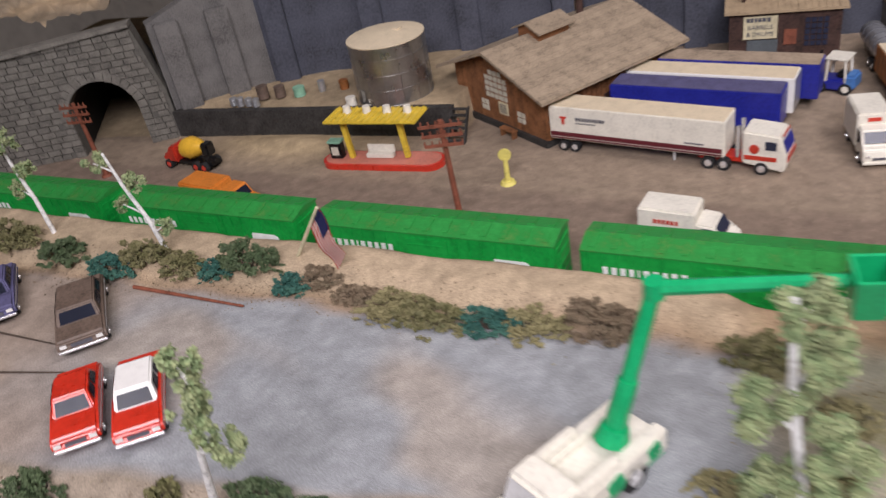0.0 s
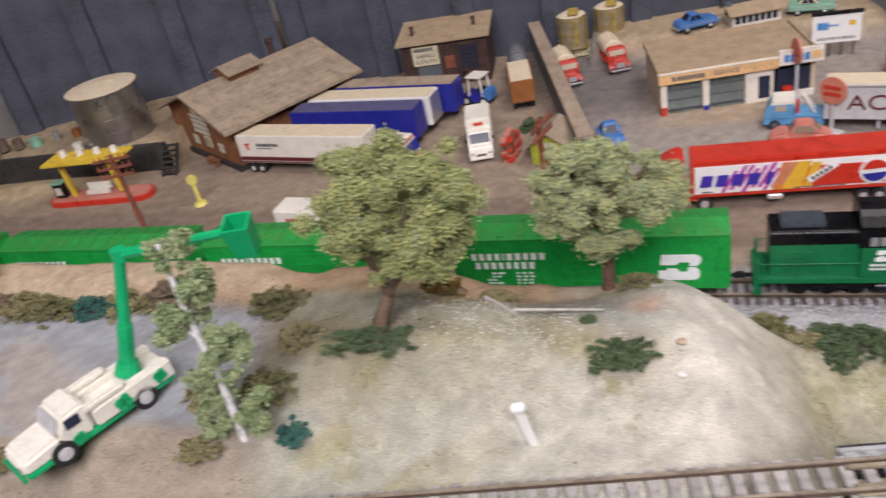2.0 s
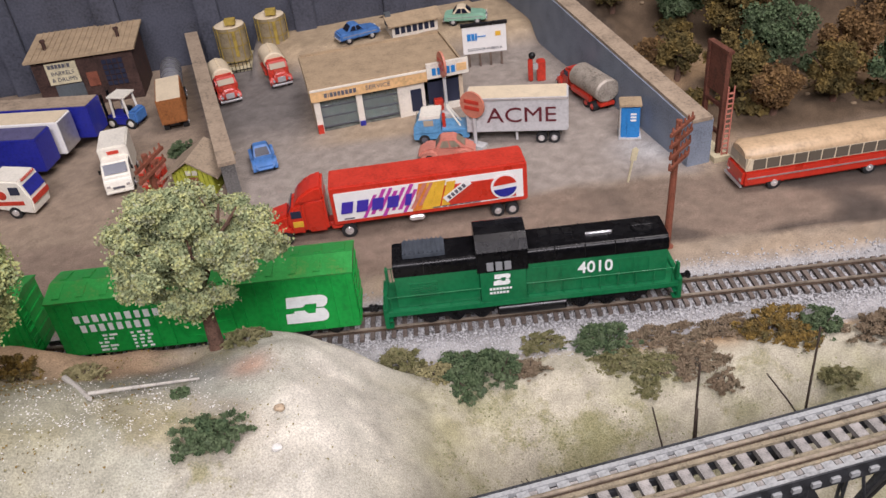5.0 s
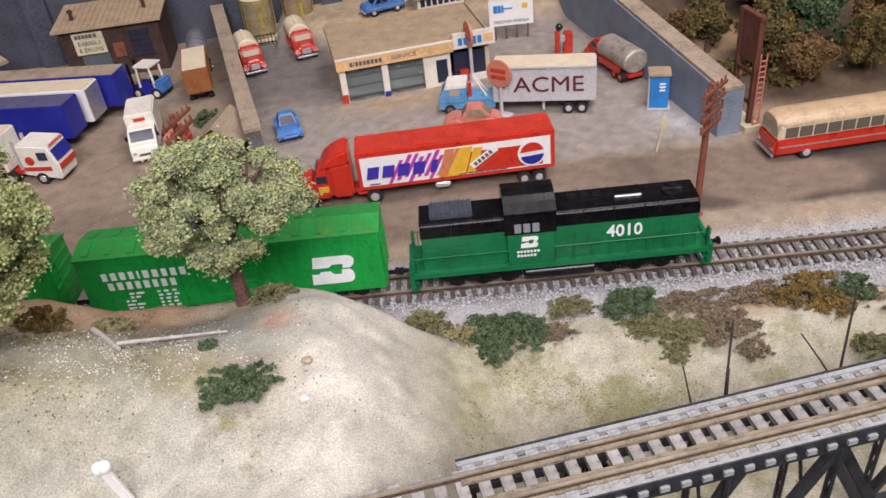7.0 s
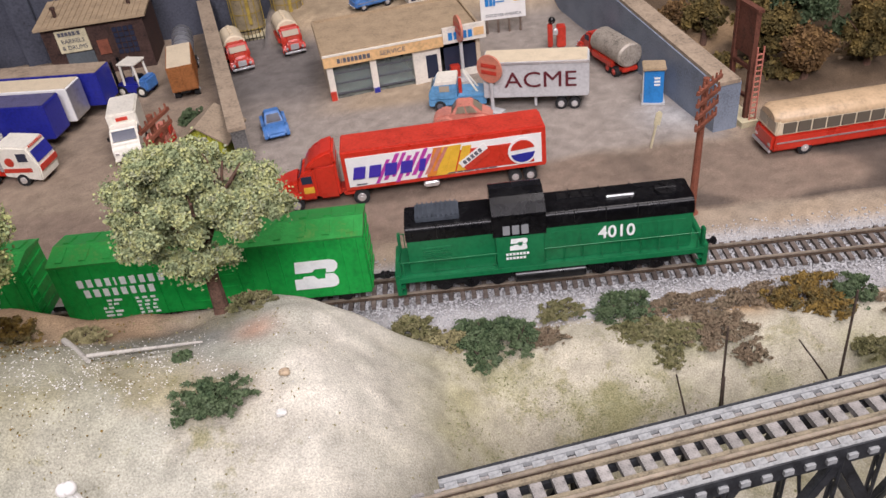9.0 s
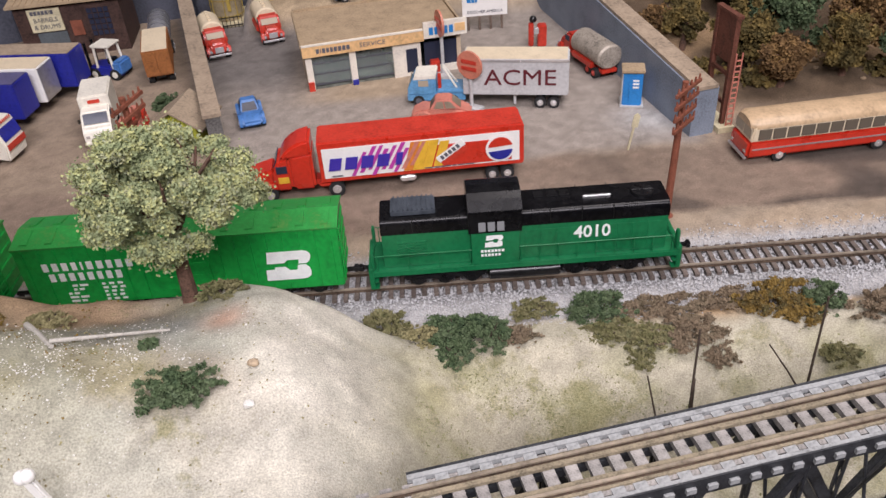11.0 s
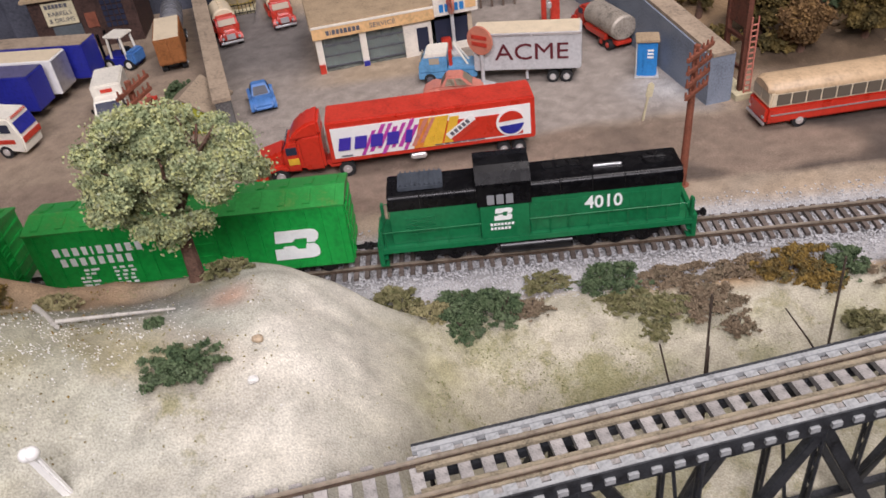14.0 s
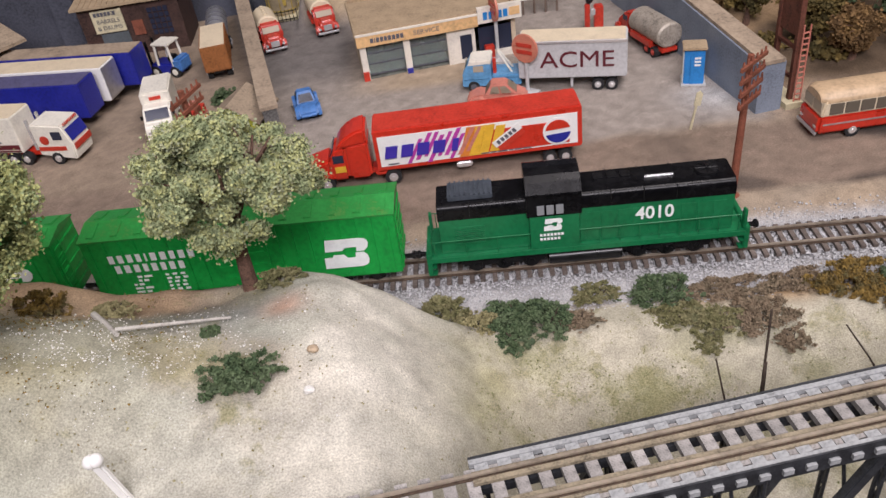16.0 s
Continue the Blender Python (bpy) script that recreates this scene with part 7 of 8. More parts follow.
def toilet_booth():
    root = thing("toilet_booth", "bright blue portable toilet booth with a tan roof", "booth", (0.3135, 0.3135, 0), -14)
    plate("booth_shell", root, (0, 0, 0.0155), (0.0165, 0.0165, 0.031), M_PORTABLUE, bevel=0.0008)
    plate("roof", root, (0, 0, 0.0322), (0.0195, 0.0195, 0.0020), M_ROOFPALE, bevel=0.0006)
    plate("door", root, (0.0022, -0.0086, 0.0145), (0.0105, 0.0008, 0.026), M_PORTABLUE)
    plate("side_panel", root, (-0.0086, 0, 0.0150), (0.0008, 0.012, 0.028), M_PRINTWHITE, "pale side panel")
    for k in range(3):
        plate("notice_bar", root, (0.0025, -0.0092, 0.0245 - k * 0.0030), (0.005, 0.0005, 0.0016), M_PRINTWHITE, "white notice bars")
    plate("base", root, (0, 0, 0.0008), (0.020, 0.020, 0.0016), M_SILVERMATT)


toilet_booth()


def white_post():
    root = thing("sign_post", "leaning pale wooden sign post at the road edge", "post", (0.287, 0.2315, 0), 0, tilt=(0, 9))
    plate("post", root, (0, 0, 0.013), (0.0016, 0.0012, 0.027), M_SIGNCREAM)
    bm = bm_new()
    extrude(bm, [(-0.0025, 0.021), (0.0025, 0.021), (0.0025, 0.031), (0, 0.033), (-0.0025, 0.031)], "y", -0.0016, -0.0006)
    part("board", bm, M_SIGNCREAM, root)


white_post()


M_TOWER = mat("dark_rusty_tower", (0.115, 0.038, 0.022), 0.75, vary=0.3, scale=110, bump=0.2)


def signal_tower():
    root = thing("sign_tower", "tall rusty red tower frame with a solid upper panel and ladder", "tower", (0.369, 0.266, 0), 97)
    H = 0.094
    for x in (-0.0135, 0.0135):
        plate("post", root, (x, 0, H / 2), (0.0036, 0.0036, H), M_TOWER)
    for z in (0.022, 0.046):
        plate("cross_rail", root, (0, 0, z), (0.027, 0.0026, 0.0026), M_TOWER)
    plate("panel", root, (0, -0.0010, 0.0735), (0.030, 0.0030, 0.037), M_TOWER, "solid rusty panel")
    plate("panel_frame", root, (0, -0.0010, 0.0930), (0.033, 0.0050, 0.0026), M_TOWER)
    bm = bm_new()
    for s in (-1, 1):
        box(bm, (-0.0190, s * 0.0026 - 0.003, 0.034), (0.0010, 0.0008, 0.064))
    for k in range(13):
        box(bm, (-0.0190, -0.003, 0.006 + k * 0.0045), (0.0010, 0.0050, 0.0010))
    part("ladder", bm, M_SALMON, root, "pale red ladder")
    plate("base_slab", root, (0, 0, 0.002), (0.044, 0.014, 0.005), M_SIGNCREAM, "tan base slab")


signal_tower()


M_CAGE = mat("old_yellow_steel", (0.36, 0.26, 0.05), 0.6, vary=0.25, scale=120)


M_SILOTAN = mat("dusty_tan_steel", (0.34, 0.28, 0.18), 0.5, metal=0.3, vary=0.2, scale=70)


def silo(at, label):
    root = thing("silo", label, "silo", at, 0, "silos behind the station")
    R, H = 0.0170, 0.050
    bm = bm_new()
    tube(bm, (0, 0, 0.004), (0, 0, H), R, R, 32)
    part("shell", bm, M_SILOTAN, root, smooth=True)
    bm = bm_new()
    tube(bm, (0, 0, H), (0, 0, H + 0.004), R + 0.0006, R * 0.5, 32)
    part("cap", bm, M_CREAM, root)
    M = M_CAGE
    for k in range(8):
        a = 2 * math.pi * k / 8
        bm = bm_new()
        tube(bm, ((R + 0.0014) * math.cos(a), (R + 0.0014) * math.sin(a), 0), ((R + 0.0014) * math.cos(a), (R + 0.0014) * math.sin(a), H), 0.0005, seg=6)
        part("cage_bar", bm, M, root, "yellow cage bar")
    for z in (0.010, 0.028, 0.046):
        bm = bm_new()
        tube(bm, (0, 0, z), (0, 0, z + 0.001), R + 0.0018, R + 0.0018, 32, caps=False)
        part("hoop", bm, M, root)
    plate("ladder_cage", root, (0.006, -R - 0.0025, 0.032), (0.004, 0.002, 0.030), M, bevel=0.0006)
    plate("top_rail", root, (0.004, -R + 0.006, H + 0.007), (0.012, 0.010, 0.006), M)


silo((-0.073, 0.622, 0), "steel silo in a yellow cage beside the wall")
silo((-0.027, 0.640, 0), "steel silo in a yellow cage behind the tank trucks")


def fence(a, b, label):
    a, b = Vector(a), Vector(b)
    d = b - a
    root = thing("iron_fence", label, "fence", a, math.degrees(math.atan2(d.y, d.x)), "fences at the silos")
    L = d.length
    for z in (0.003, 0.012):
        plate("rail", root, (L / 2, 0, z), (L, 0.0008, 0.0010), M_BLACK)
    n = int(L / 0.0042)
    for k in range(n + 1):
        plate("picket", root, (k * L / n, 0, 0.007), (0.0008, 0.0008, 0.014), M_BLACK)


fence((-0.098, 0.592, 0), (-0.055, 0.598, 0), "low black iron fence before the silo")
fence((-0.003, 0.606, 0), (0.022, 0.640, 0.01), "low black iron fence beside the silo")
plate_root = thing("concrete_pad", "low pale concrete pad under the silos", "pad", (-0.045, 0.630, 0), 5)
plate("slab_body", plate_root, (0, 0, 0.0022), (0.110, 0.060, 0.0044), M_SIGNCREAM, bevel=0.0008)


def fuel_pump():
    root = thing("fuel_pump", "small red pump stand with a black dome", "pump", (0.259, 0.462, 0), -5)
    plate("cabinet", root, (0.005, 0, 0.011), (0.009, 0.010, 0.022), M_REDDULL, bevel=0.001)
    plate("post", root, (-0.006, 0, 0.012), (0.005, 0.006, 0.024), M_REDDULL, bevel=0.001)
    bm = bm_new()
    bmesh.ops.create_icosphere(bm, subdivisions=2, radius=0.0038, matrix=Matrix.Translation((-0.004, 0, 0.0275)))
    part("dome", bm, M_BLACK, root, smooth=True)
    plate("hose_reel", root, (-0.001, -0.0045, 0.017), (0.005, 0.003, 0.007), M_CHROME, bevel=0.0008)


fuel_pump()


# ---- drums and cans on the platform ----
def drum(at, r, h, material, label, lying=False):
    root = thing("drum", label, "drum", (at[0], at[1], at[2]), 0, "drums on the platform", tilt=(90, 0) if lying else (0, 0))
    bm = bm_new()
    tube(bm, (0, 0, 0), (0, 0, h), r, r, 16)
    part("barrel", bm, material, root, smooth=True)
    for z in (0.0004, h / 3, 2 * h / 3, h - 0.001):
        bm = bm_new()
        tube(bm, (0, 0, z), (0, 0, z + 0.0007), r + 0.0004, seg=16)
        part("hoop", bm, material, root)


for k, (x, y, r, h, mm, lb) in enumerate((
        (-0.812, 0.388, 0.0042, 0.009, M_SILVER, "small bright metal milk can"), (-0.801, 0.386, 0.0042, 0.010, M_SILVER, "small bright metal milk can"),
        (-0.790, 0.387, 0.0042, 0.009, M_SILVER, "small bright metal milk can"), (-0.779, 0.385, 0.0042, 0.009, M_SILVER, "small bright metal milk can"),
        (-0.783, 0.408, 0.0068, 0.015, M_BROWN, "dark brown oil drum"), (-0.762, 0.412, 0.0062, 0.013, M_BROWN, "dark brown oil drum"),
        (-0.737, 0.414, 0.0066, 0.011, M_PALEGREEN, "pale green dented drum"), (-0.712, 0.424, 0.0040, 0.014, M_SILVER, "narrow metal gas bottle"),
        (-0.686, 0.430, 0.0052, 0.012, M_RUSTBOX, "small rusty oil drum"), (-0.655, 0.386, 0.0055, 0.010, M_WHITE, "white can on the platform edge"),
        (-0.627, 0.385, 0.0058, 0.010, M_WHITE, "white can on the platform edge"))):
    drum((x, y, 0.031), r, h, mm, lb)


def red_stack():
    root = thing("brick_stack", "stack of red and pale bricks beside the white truck", "stack", (-0.119, 0.338, 0), -10)
    rng = random.Random(11)
    mats = (M_POLE, M_SALMON, M_REDDULL)
    for k in range(8):
        for j in range(3):
            for i in range(2):
                if rng.random() < 0.86:
                    plate("brick", root, ((i - 0.5) * 0.0062, (j - 1) * 0.011 + rng.uniform(-0.001, 0.001), 0.0016 + k * 0.0031), (0.0056, 0.009, 0.0027), mats[rng.randrange(3)], rot=rng.uniform(-12, 12))


red_stack()


# ---- trees, shrubs and loose things ----
def leaf_mat(name, cols, rough=0.85, clump=150.0):
    """Foam and fibre foliage: clumps take one of the colours, each tuft a little off it."""
    m = bpy.data.materials.new(name)
    m.use_nodes = True
    nt = m.node_tree
    b = nt.nodes["Principled BSDF"]
    geo, ramp = nt.nodes.new("ShaderNodeNewGeometry"), nt.nodes.new("ShaderNodeValToRGB")
    e = ramp.color_ramp.elements
    e[0].position, e[0].color = 0.0, (*cols[0], 1)
    e[1].position, e[1].color = 1.0, (*cols[-1], 1)
    for k, c in enumerate(cols[1:-1], 1):
        e.new(k / (len(cols) - 1)).color = (*c, 1)
    co, nz, add = nt.nodes.new("ShaderNodeTexCoord"), nt.nodes.new("ShaderNodeTexNoise"), nt.nodes.new("ShaderNodeMath")
    nz.inputs["Scale"].default_value, nz.inputs["Detail"].default_value = clump, 2
    nt.links.new(co.outputs["Object"], nz.inputs["Vector"])
    mr = nt.nodes.new("ShaderNodeMapRange")
    mr.inputs[1].default_value, mr.inputs[2].default_value, mr.inputs[3].default_value, mr.inputs[4].default_value = 0.32, 0.68, 0.0, 0.76
    nt.links.new(nz.outputs["Fac"], mr.inputs[0])
    add.operation = "MULTIPLY_ADD"
    add.inputs[1].default_value = 0.20
    nt.links.new(geo.outputs["Random Per Island"], add.inputs[0])
    nt.links.new(mr.outputs[0], add.inputs[2])
    nt.links.new(add.outputs[0], ramp.inputs[0])
    nt.links.new(ramp.outputs[0], b.inputs["Base Color"])
    b.inputs["Roughness"].default_value = rough
    b.inputs["Specular IOR Level"].default_value = 0.2
    return m


L_TREE1 = leaf_mat("yellow_green_foam", [(0.20, 0.25, 0.12), (0.29, 0.33, 0.14), (0.38, 0.38, 0.15), (0.25, 0.31, 0.16), (0.42, 0.40, 0.18)])
L_TREE2 = leaf_mat("grey_green_foam", [(0.175, 0.211, 0.114), (0.270, 0.317, 0.168), (0.334, 0.378, 0.208), (0.429, 0.438, 0.188), (0.301, 0.333, 0.229), (0.476, 0.453, 0.242)])
L_BIRCH = leaf_mat("soft_green_foam", [(0.166, 0.230, 0.115), (0.256, 0.333, 0.166), (0.346, 0.384, 0.205), (0.218, 0.282, 0.154)])
L_DARK = leaf_mat("dark_green_foam", [(0.045, 0.075, 0.04), (0.085, 0.125, 0.06), (0.12, 0.16, 0.085), (0.07, 0.10, 0.06)])
L_OLIVE = leaf_mat("olive_foam", [(0.10, 0.10, 0.045), (0.17, 0.165, 0.075), (0.23, 0.21, 0.11), (0.13, 0.15, 0.075)])
L_OLIVE2 = leaf_mat("pale_olive_foam", [(0.20, 0.21, 0.10), (0.28, 0.28, 0.15), (0.34, 0.32, 0.19)])
L_TEAL = leaf_mat("blue_green_foam", [(0.03, 0.10, 0.085), (0.055, 0.15, 0.12), (0.08, 0.18, 0.13)])
L_STRAW = leaf_mat("straw_foam", [(0.22, 0.20, 0.10), (0.30, 0.27, 0.14), (0.19, 0.17, 0.085)])
L_BROWN = leaf_mat("dry_brown_foam", [(0.17, 0.125, 0.08), (0.24, 0.185, 0.125), (0.15, 0.125, 0.08)])
L_AMBER = leaf_mat("amber_foam", [(0.17, 0.11, 0.035), (0.25, 0.165, 0.045), (0.15, 0.11, 0.045), (0.15, 0.14, 0.06)])
M_BARK = mat("grey_brown_bark", (0.13, 0.085, 0.055), 0.9, vary=0.35, scale=160, bump=0.6)
M_BARKRED = mat("red_brown_bark", (0.11, 0.06, 0.04), 0.9, vary=0.35, scale=160, bump=0.6)
M_BIRCH = mat("white_birch_bark", (0.66, 0.66, 0.64), 0.8, vary=0.25, scale=220, bump=0.2, tint=(0.12, 0.11, 0.10))
M_TWIG = mat("dark_twig", (0.06, 0.042, 0.03), 0.9, vary=0.3, scale=200)
M_LOG = mat("grey_driftwood", (0.40, 0.38, 0.34), 0.9, vary=0.2, scale=200, bump=0.3)
M_STONE = mat("white_stone", (0.62, 0.61, 0.57), 0.8, vary=0.12, scale=200)
M_BOULDER = mat("brown_boulder", (0.20, 0.145, 0.09), 0.95, vary=0.25, scale=120, bump=0.4)
M_STONETAN = mat("tan_stone", (0.40, 0.31, 0.21), 0.9, vary=0.2, scale=120, bump=0.4)


def tufts(lumps, count, size, seed):
    """Vertices and faces of many small crumpled flakes filling lumps (centre, radii), thickest near their skins."""
    rng = np.random.default_rng(seed)
    vol = np.array([r[0] * r[1] * r[2] for _, r in lumps]) ** (2 / 3)
    pick = rng.choice(len(lumps), count, p=vol / vol.sum())
    c = np.array([l[0] for l in lumps])[pick]
    r = np.array([l[1] for l in lumps])[pick]
    d = rng.normal(size=(count, 3))
    d /= np.linalg.norm(d, axis=1, keepdims=True)
    rad = rng.uniform(0.35, 1.05, (count, 1)) * np.where(rng.random((count, 1)) < 0.12, rng.uniform(1.0, 1.7, (count, 1)), 1.0)
    p = c + d * r * rad
    s = size * rng.uniform(0.6, 1.35, (count, 1))
    # each flake: a bent strip of two quads round a random frame
    u = rng.normal(size=(count, 3))
    u /= np.linalg.norm(u, axis=1, keepdims=True)
    v = np.cross(u, d + 0.4 * rng.normal(size=(count, 3)))
    v /= np.linalg.norm(v, axis=1, keepdims=True) + 1e-9
    w = np.cross(u, v)
    q = np.stack([p - u * s - v * s * 0.6, p - u * s * 0.9 + v * s * 0.7, p - v * s * 0.8 + w * s * 0.6, p + v * s * 0.7 + w * s * 0.5, p + u * s - v * s * 0.5, p + u * s * 0.8 + v * s * 0.6], 1)
    base = np.arange(count)[:, None] * 6
    f1 = base + np.array([[0, 2, 3, 1]])
    f2 = base + np.array([[2, 4, 5, 3]])
    return q.reshape(-1, 3), np.concatenate([f1, f2])


def tuft_mesh(name, lumps, count, size, material, seed):
    v, f = tufts(lumps, count, size, seed)
    me = bpy.data.meshes.new(name)
    me.from_pydata(v.tolist(), [], f.tolist())
    me.materials.append(material)
    return me


def lumpy(centre, radii, n, seed, lump=0.34, flat=False):
    """Lumps spread over an ellipsoid, so that the outline is uneven and has gaps."""
    rng = random.Random(seed)
    out = []
    for _ in range(n):
        while True:
            d = Vector((rng.uniform(-1, 1), rng.uniform(-1, 1), rng.uniform(-1 if not flat else -0.15, 1)))
            if 0.25 < d.length < 1:
                break
        d *= rng.uniform(0.75, 1.0)
        k = lump * rng.uniform(0.65, 1.25)
        out.append(((centre[0] + d.x * radii[0], centre[1] + d.y * radii[1], centre[2] + d.z * radii[2]), (radii[0] * k, radii[1] * k, radii[2] * k * 1.05)))
    return out


def limb(bm, pts, r0, r1):
    for k in range(len(pts) - 1):
        a, b = k / (len(pts) - 1), (k + 1) / (len(pts) - 1)
        tube(bm, pts[k], pts[k + 1], r0 + (r1 - r0) * a, r0 + (r1 - r0) * b, 9)


def tree(base, crown_c, radii, label, leaf, bark, forks, trunk_r, count, size, seed, n=46, lump=0.30, split=0.45):
    root = thing("tree", label, "tree", base, 0)
    c = Vector(crown_c) - Vector(base)
    rng = random.Random(seed)
    bm = bm_new()
    mid = Vector((c.x * 0.35 + 0.002, c.y * 0.35, c.z * split))
    limb(bm, [(0, 0, -0.006), (0.0012, 0, 0.004), tuple(mid * 0.55), tuple(mid)], trunk_r * 1.35, trunk_r * 0.85)
    part("trunk", bm, bark, root, smooth=True)
    for k in range(forks):
        a = 2 * math.pi * k / forks + rng.uniform(-0.3, 0.3)
        end = c + Vector((math.cos(a) * radii[0] * 0.62, math.sin(a) * radii[1] * 0.62, rng.uniform(-0.1, 0.5) * radii[2]))
        half = mid.lerp(end, 0.5) + Vector((rng.uniform(-1, 1), rng.uniform(-1, 1), 0.5)) * 0.004
        bm = bm_new()
        limb(bm, [tuple(mid), tuple(half), tuple(end)], trunk_r * 0.55, trunk_r * 0.16)
        for j in range(3):
            e2 = half.lerp(end, 0.3 + 0.2 * j) + Vector((rng.uniform(-1, 1), rng.uniform(-1, 1), rng.uniform(-0.3, 1))) * 0.016
            limb(bm, [tuple(half.lerp(end, 0.2 * j)), tuple(e2)], trunk_r * 0.22, trunk_r * 0.08)
        part("limb", bm, bark, root)
    ob = new("crown", tuft_mesh("crown", lumpy(c, radii, n, seed, lump), count, size, leaf, seed))
    ob.parent = root
    return root


tree((-0.136, -0.051, gz(-0.136, -0.051)), (-0.118, -0.029, 0.153), (0.052, 0.046, 0.041), "yellow-green foam tree with a forked grey trunk on the hill", L_TREE1, M_BARK, 5, 0.0042, 95000, 0.00072, 1, n=170, lump=0.15, split=0.30)
tree((-0.013, 0.027, gz(-0.013, 0.027)), (-0.013, 0.033, 0.119), (0.049, 0.042, 0.036), "grey-green foam tree with a dark straight trunk near the track", L_TREE2, M_BARKRED, 6, 0.0036, 92000, 0.00072, 2, n=150, lump=0.15, split=0.62)


def birch(base, top, label, spots, seed, r=0.0024, count=1500):
    root = thing("birch_tree", label, "tree", base, 0, "birch trees")
    t = Vector(top) - Vector(base)
    bm = bm_new()
    limb(bm, [(0, 0, -0.004), tuple(t * 0.35 + Vector((0.0015, 0, 0))), tuple(t * 0.7 - Vector((0.001, 0, 0))), tuple(t)], r, r * 0.45)
    part("trunk", bm, M_BIRCH, root, "white flecked trunk", smooth=True)
    rng = random.Random(seed)
    lumps = []
    for k, (u, dx, dy, rr) in enumerate(spots):
        p = t * u + Vector((dx, dy, 0))
        bm = bm_new()
        limb(bm, [tuple(t * max(0.05, u - 0.08)), tuple(p)], r * 0.4, r * 0.2)
        part("limb", bm, M_BIRCH, root)
        lumps += lumpy(p, (rr * 0.88, rr * 0.88, rr * 0.85), 16, seed * 31 + k, 0.30)
    ob = new("crown", tuft_mesh("crown", lumps, int(count * 1.5), 0.00085, L_BIRCH, seed))
    ob.parent = root


birch((-0.452, -0.150, gz(-0.452, -0.150)), (-0.420, -0.160, 0.150), "leaning white birch beside the red cars", [(0.95, 0.004, 0.0, 0.011), (1.12, -0.003, 0, 0.011), (0.80, 0.013, 0.0, 0.010), (1.30, -0.004, 0, 0.009)], 5, count=2600)
birch((-0.614, 0.034, gz(-0.614, 0.034)), (-0.632, 0.030, 0.158), "thin leaning white birch on the berm", [(0.5, -0.012, 0, 0.007), (0.72, 0.010, 0, 0.009), (0.9, -0.014, 0, 0.009), (0.3, 0.012, 0, 0.008)], 6, r=0.0020)
birch((-0.738, 0.048, gz(-0.738, 0.048)), (-0.748, 0.046, 0.165), "thin white birch at the end of the berm", [(0.45, -0.008, 0, 0.009), (0.65, 0.012, 0, 0.010), (0.9, 0.004, 0, 0.011)], 7, r=0.0020)
birch((-0.205, -0.108, gz(-0.205, -0.108)), (-0.214, -0.098, 0.182), "tall leafy white birch beside the utility truck", [(0.97, 0.004, 0.000, 0.014), (0.80, 0.010, 0.002, 0.016), (0.62, -0.008, 0.000, 0.016), (0.46, 0.014, 0.0, 0.018), (0.28, -0.008, 0.0, 0.016), (0.15, 0.014, 0.0, 0.015), (0.12, -0.010, -0.003, 0.012)], 8, r=0.0026, count=15000)


def bush(x, y, radii, leaf, label, count, seed, size=0.0010, lift=0.0):
    z = gz(x, y) + lift
    root = thing("bush", label, "bush", (x, y, z), 0, "bushes")
    bm = bm_new()
    rng = random.Random(seed)
    for k in range(5):
        e = (rng.uniform(-0.5, 0.5) * radii[0], rng.uniform(-0.5, 0.5) * radii[1], radii[2] * rng.uniform(0.4, 0.9))
        limb(bm, [(e[0] * 0.2, e[1] * 0.2, -0.002), e], 0.0007, 0.0003)
    part("stem", bm, M_TWIG, root)
    ob = new("foliage", tuft_mesh("foliage", lumpy((0, 0, radii[2] * 0.22), (radii[0] * 1.1, radii[1] * 1.1, radii[2] * 0.95), 70, seed, 0.14, True) + lumpy((0, 0, radii[2] * 0.08), (radii[0] * 1.35, radii[1] * 1.35, radii[2] * 0.35), 34, seed + 7, 0.11, True), int(count * 1.25), size, leaf, seed))
    ob.parent = root


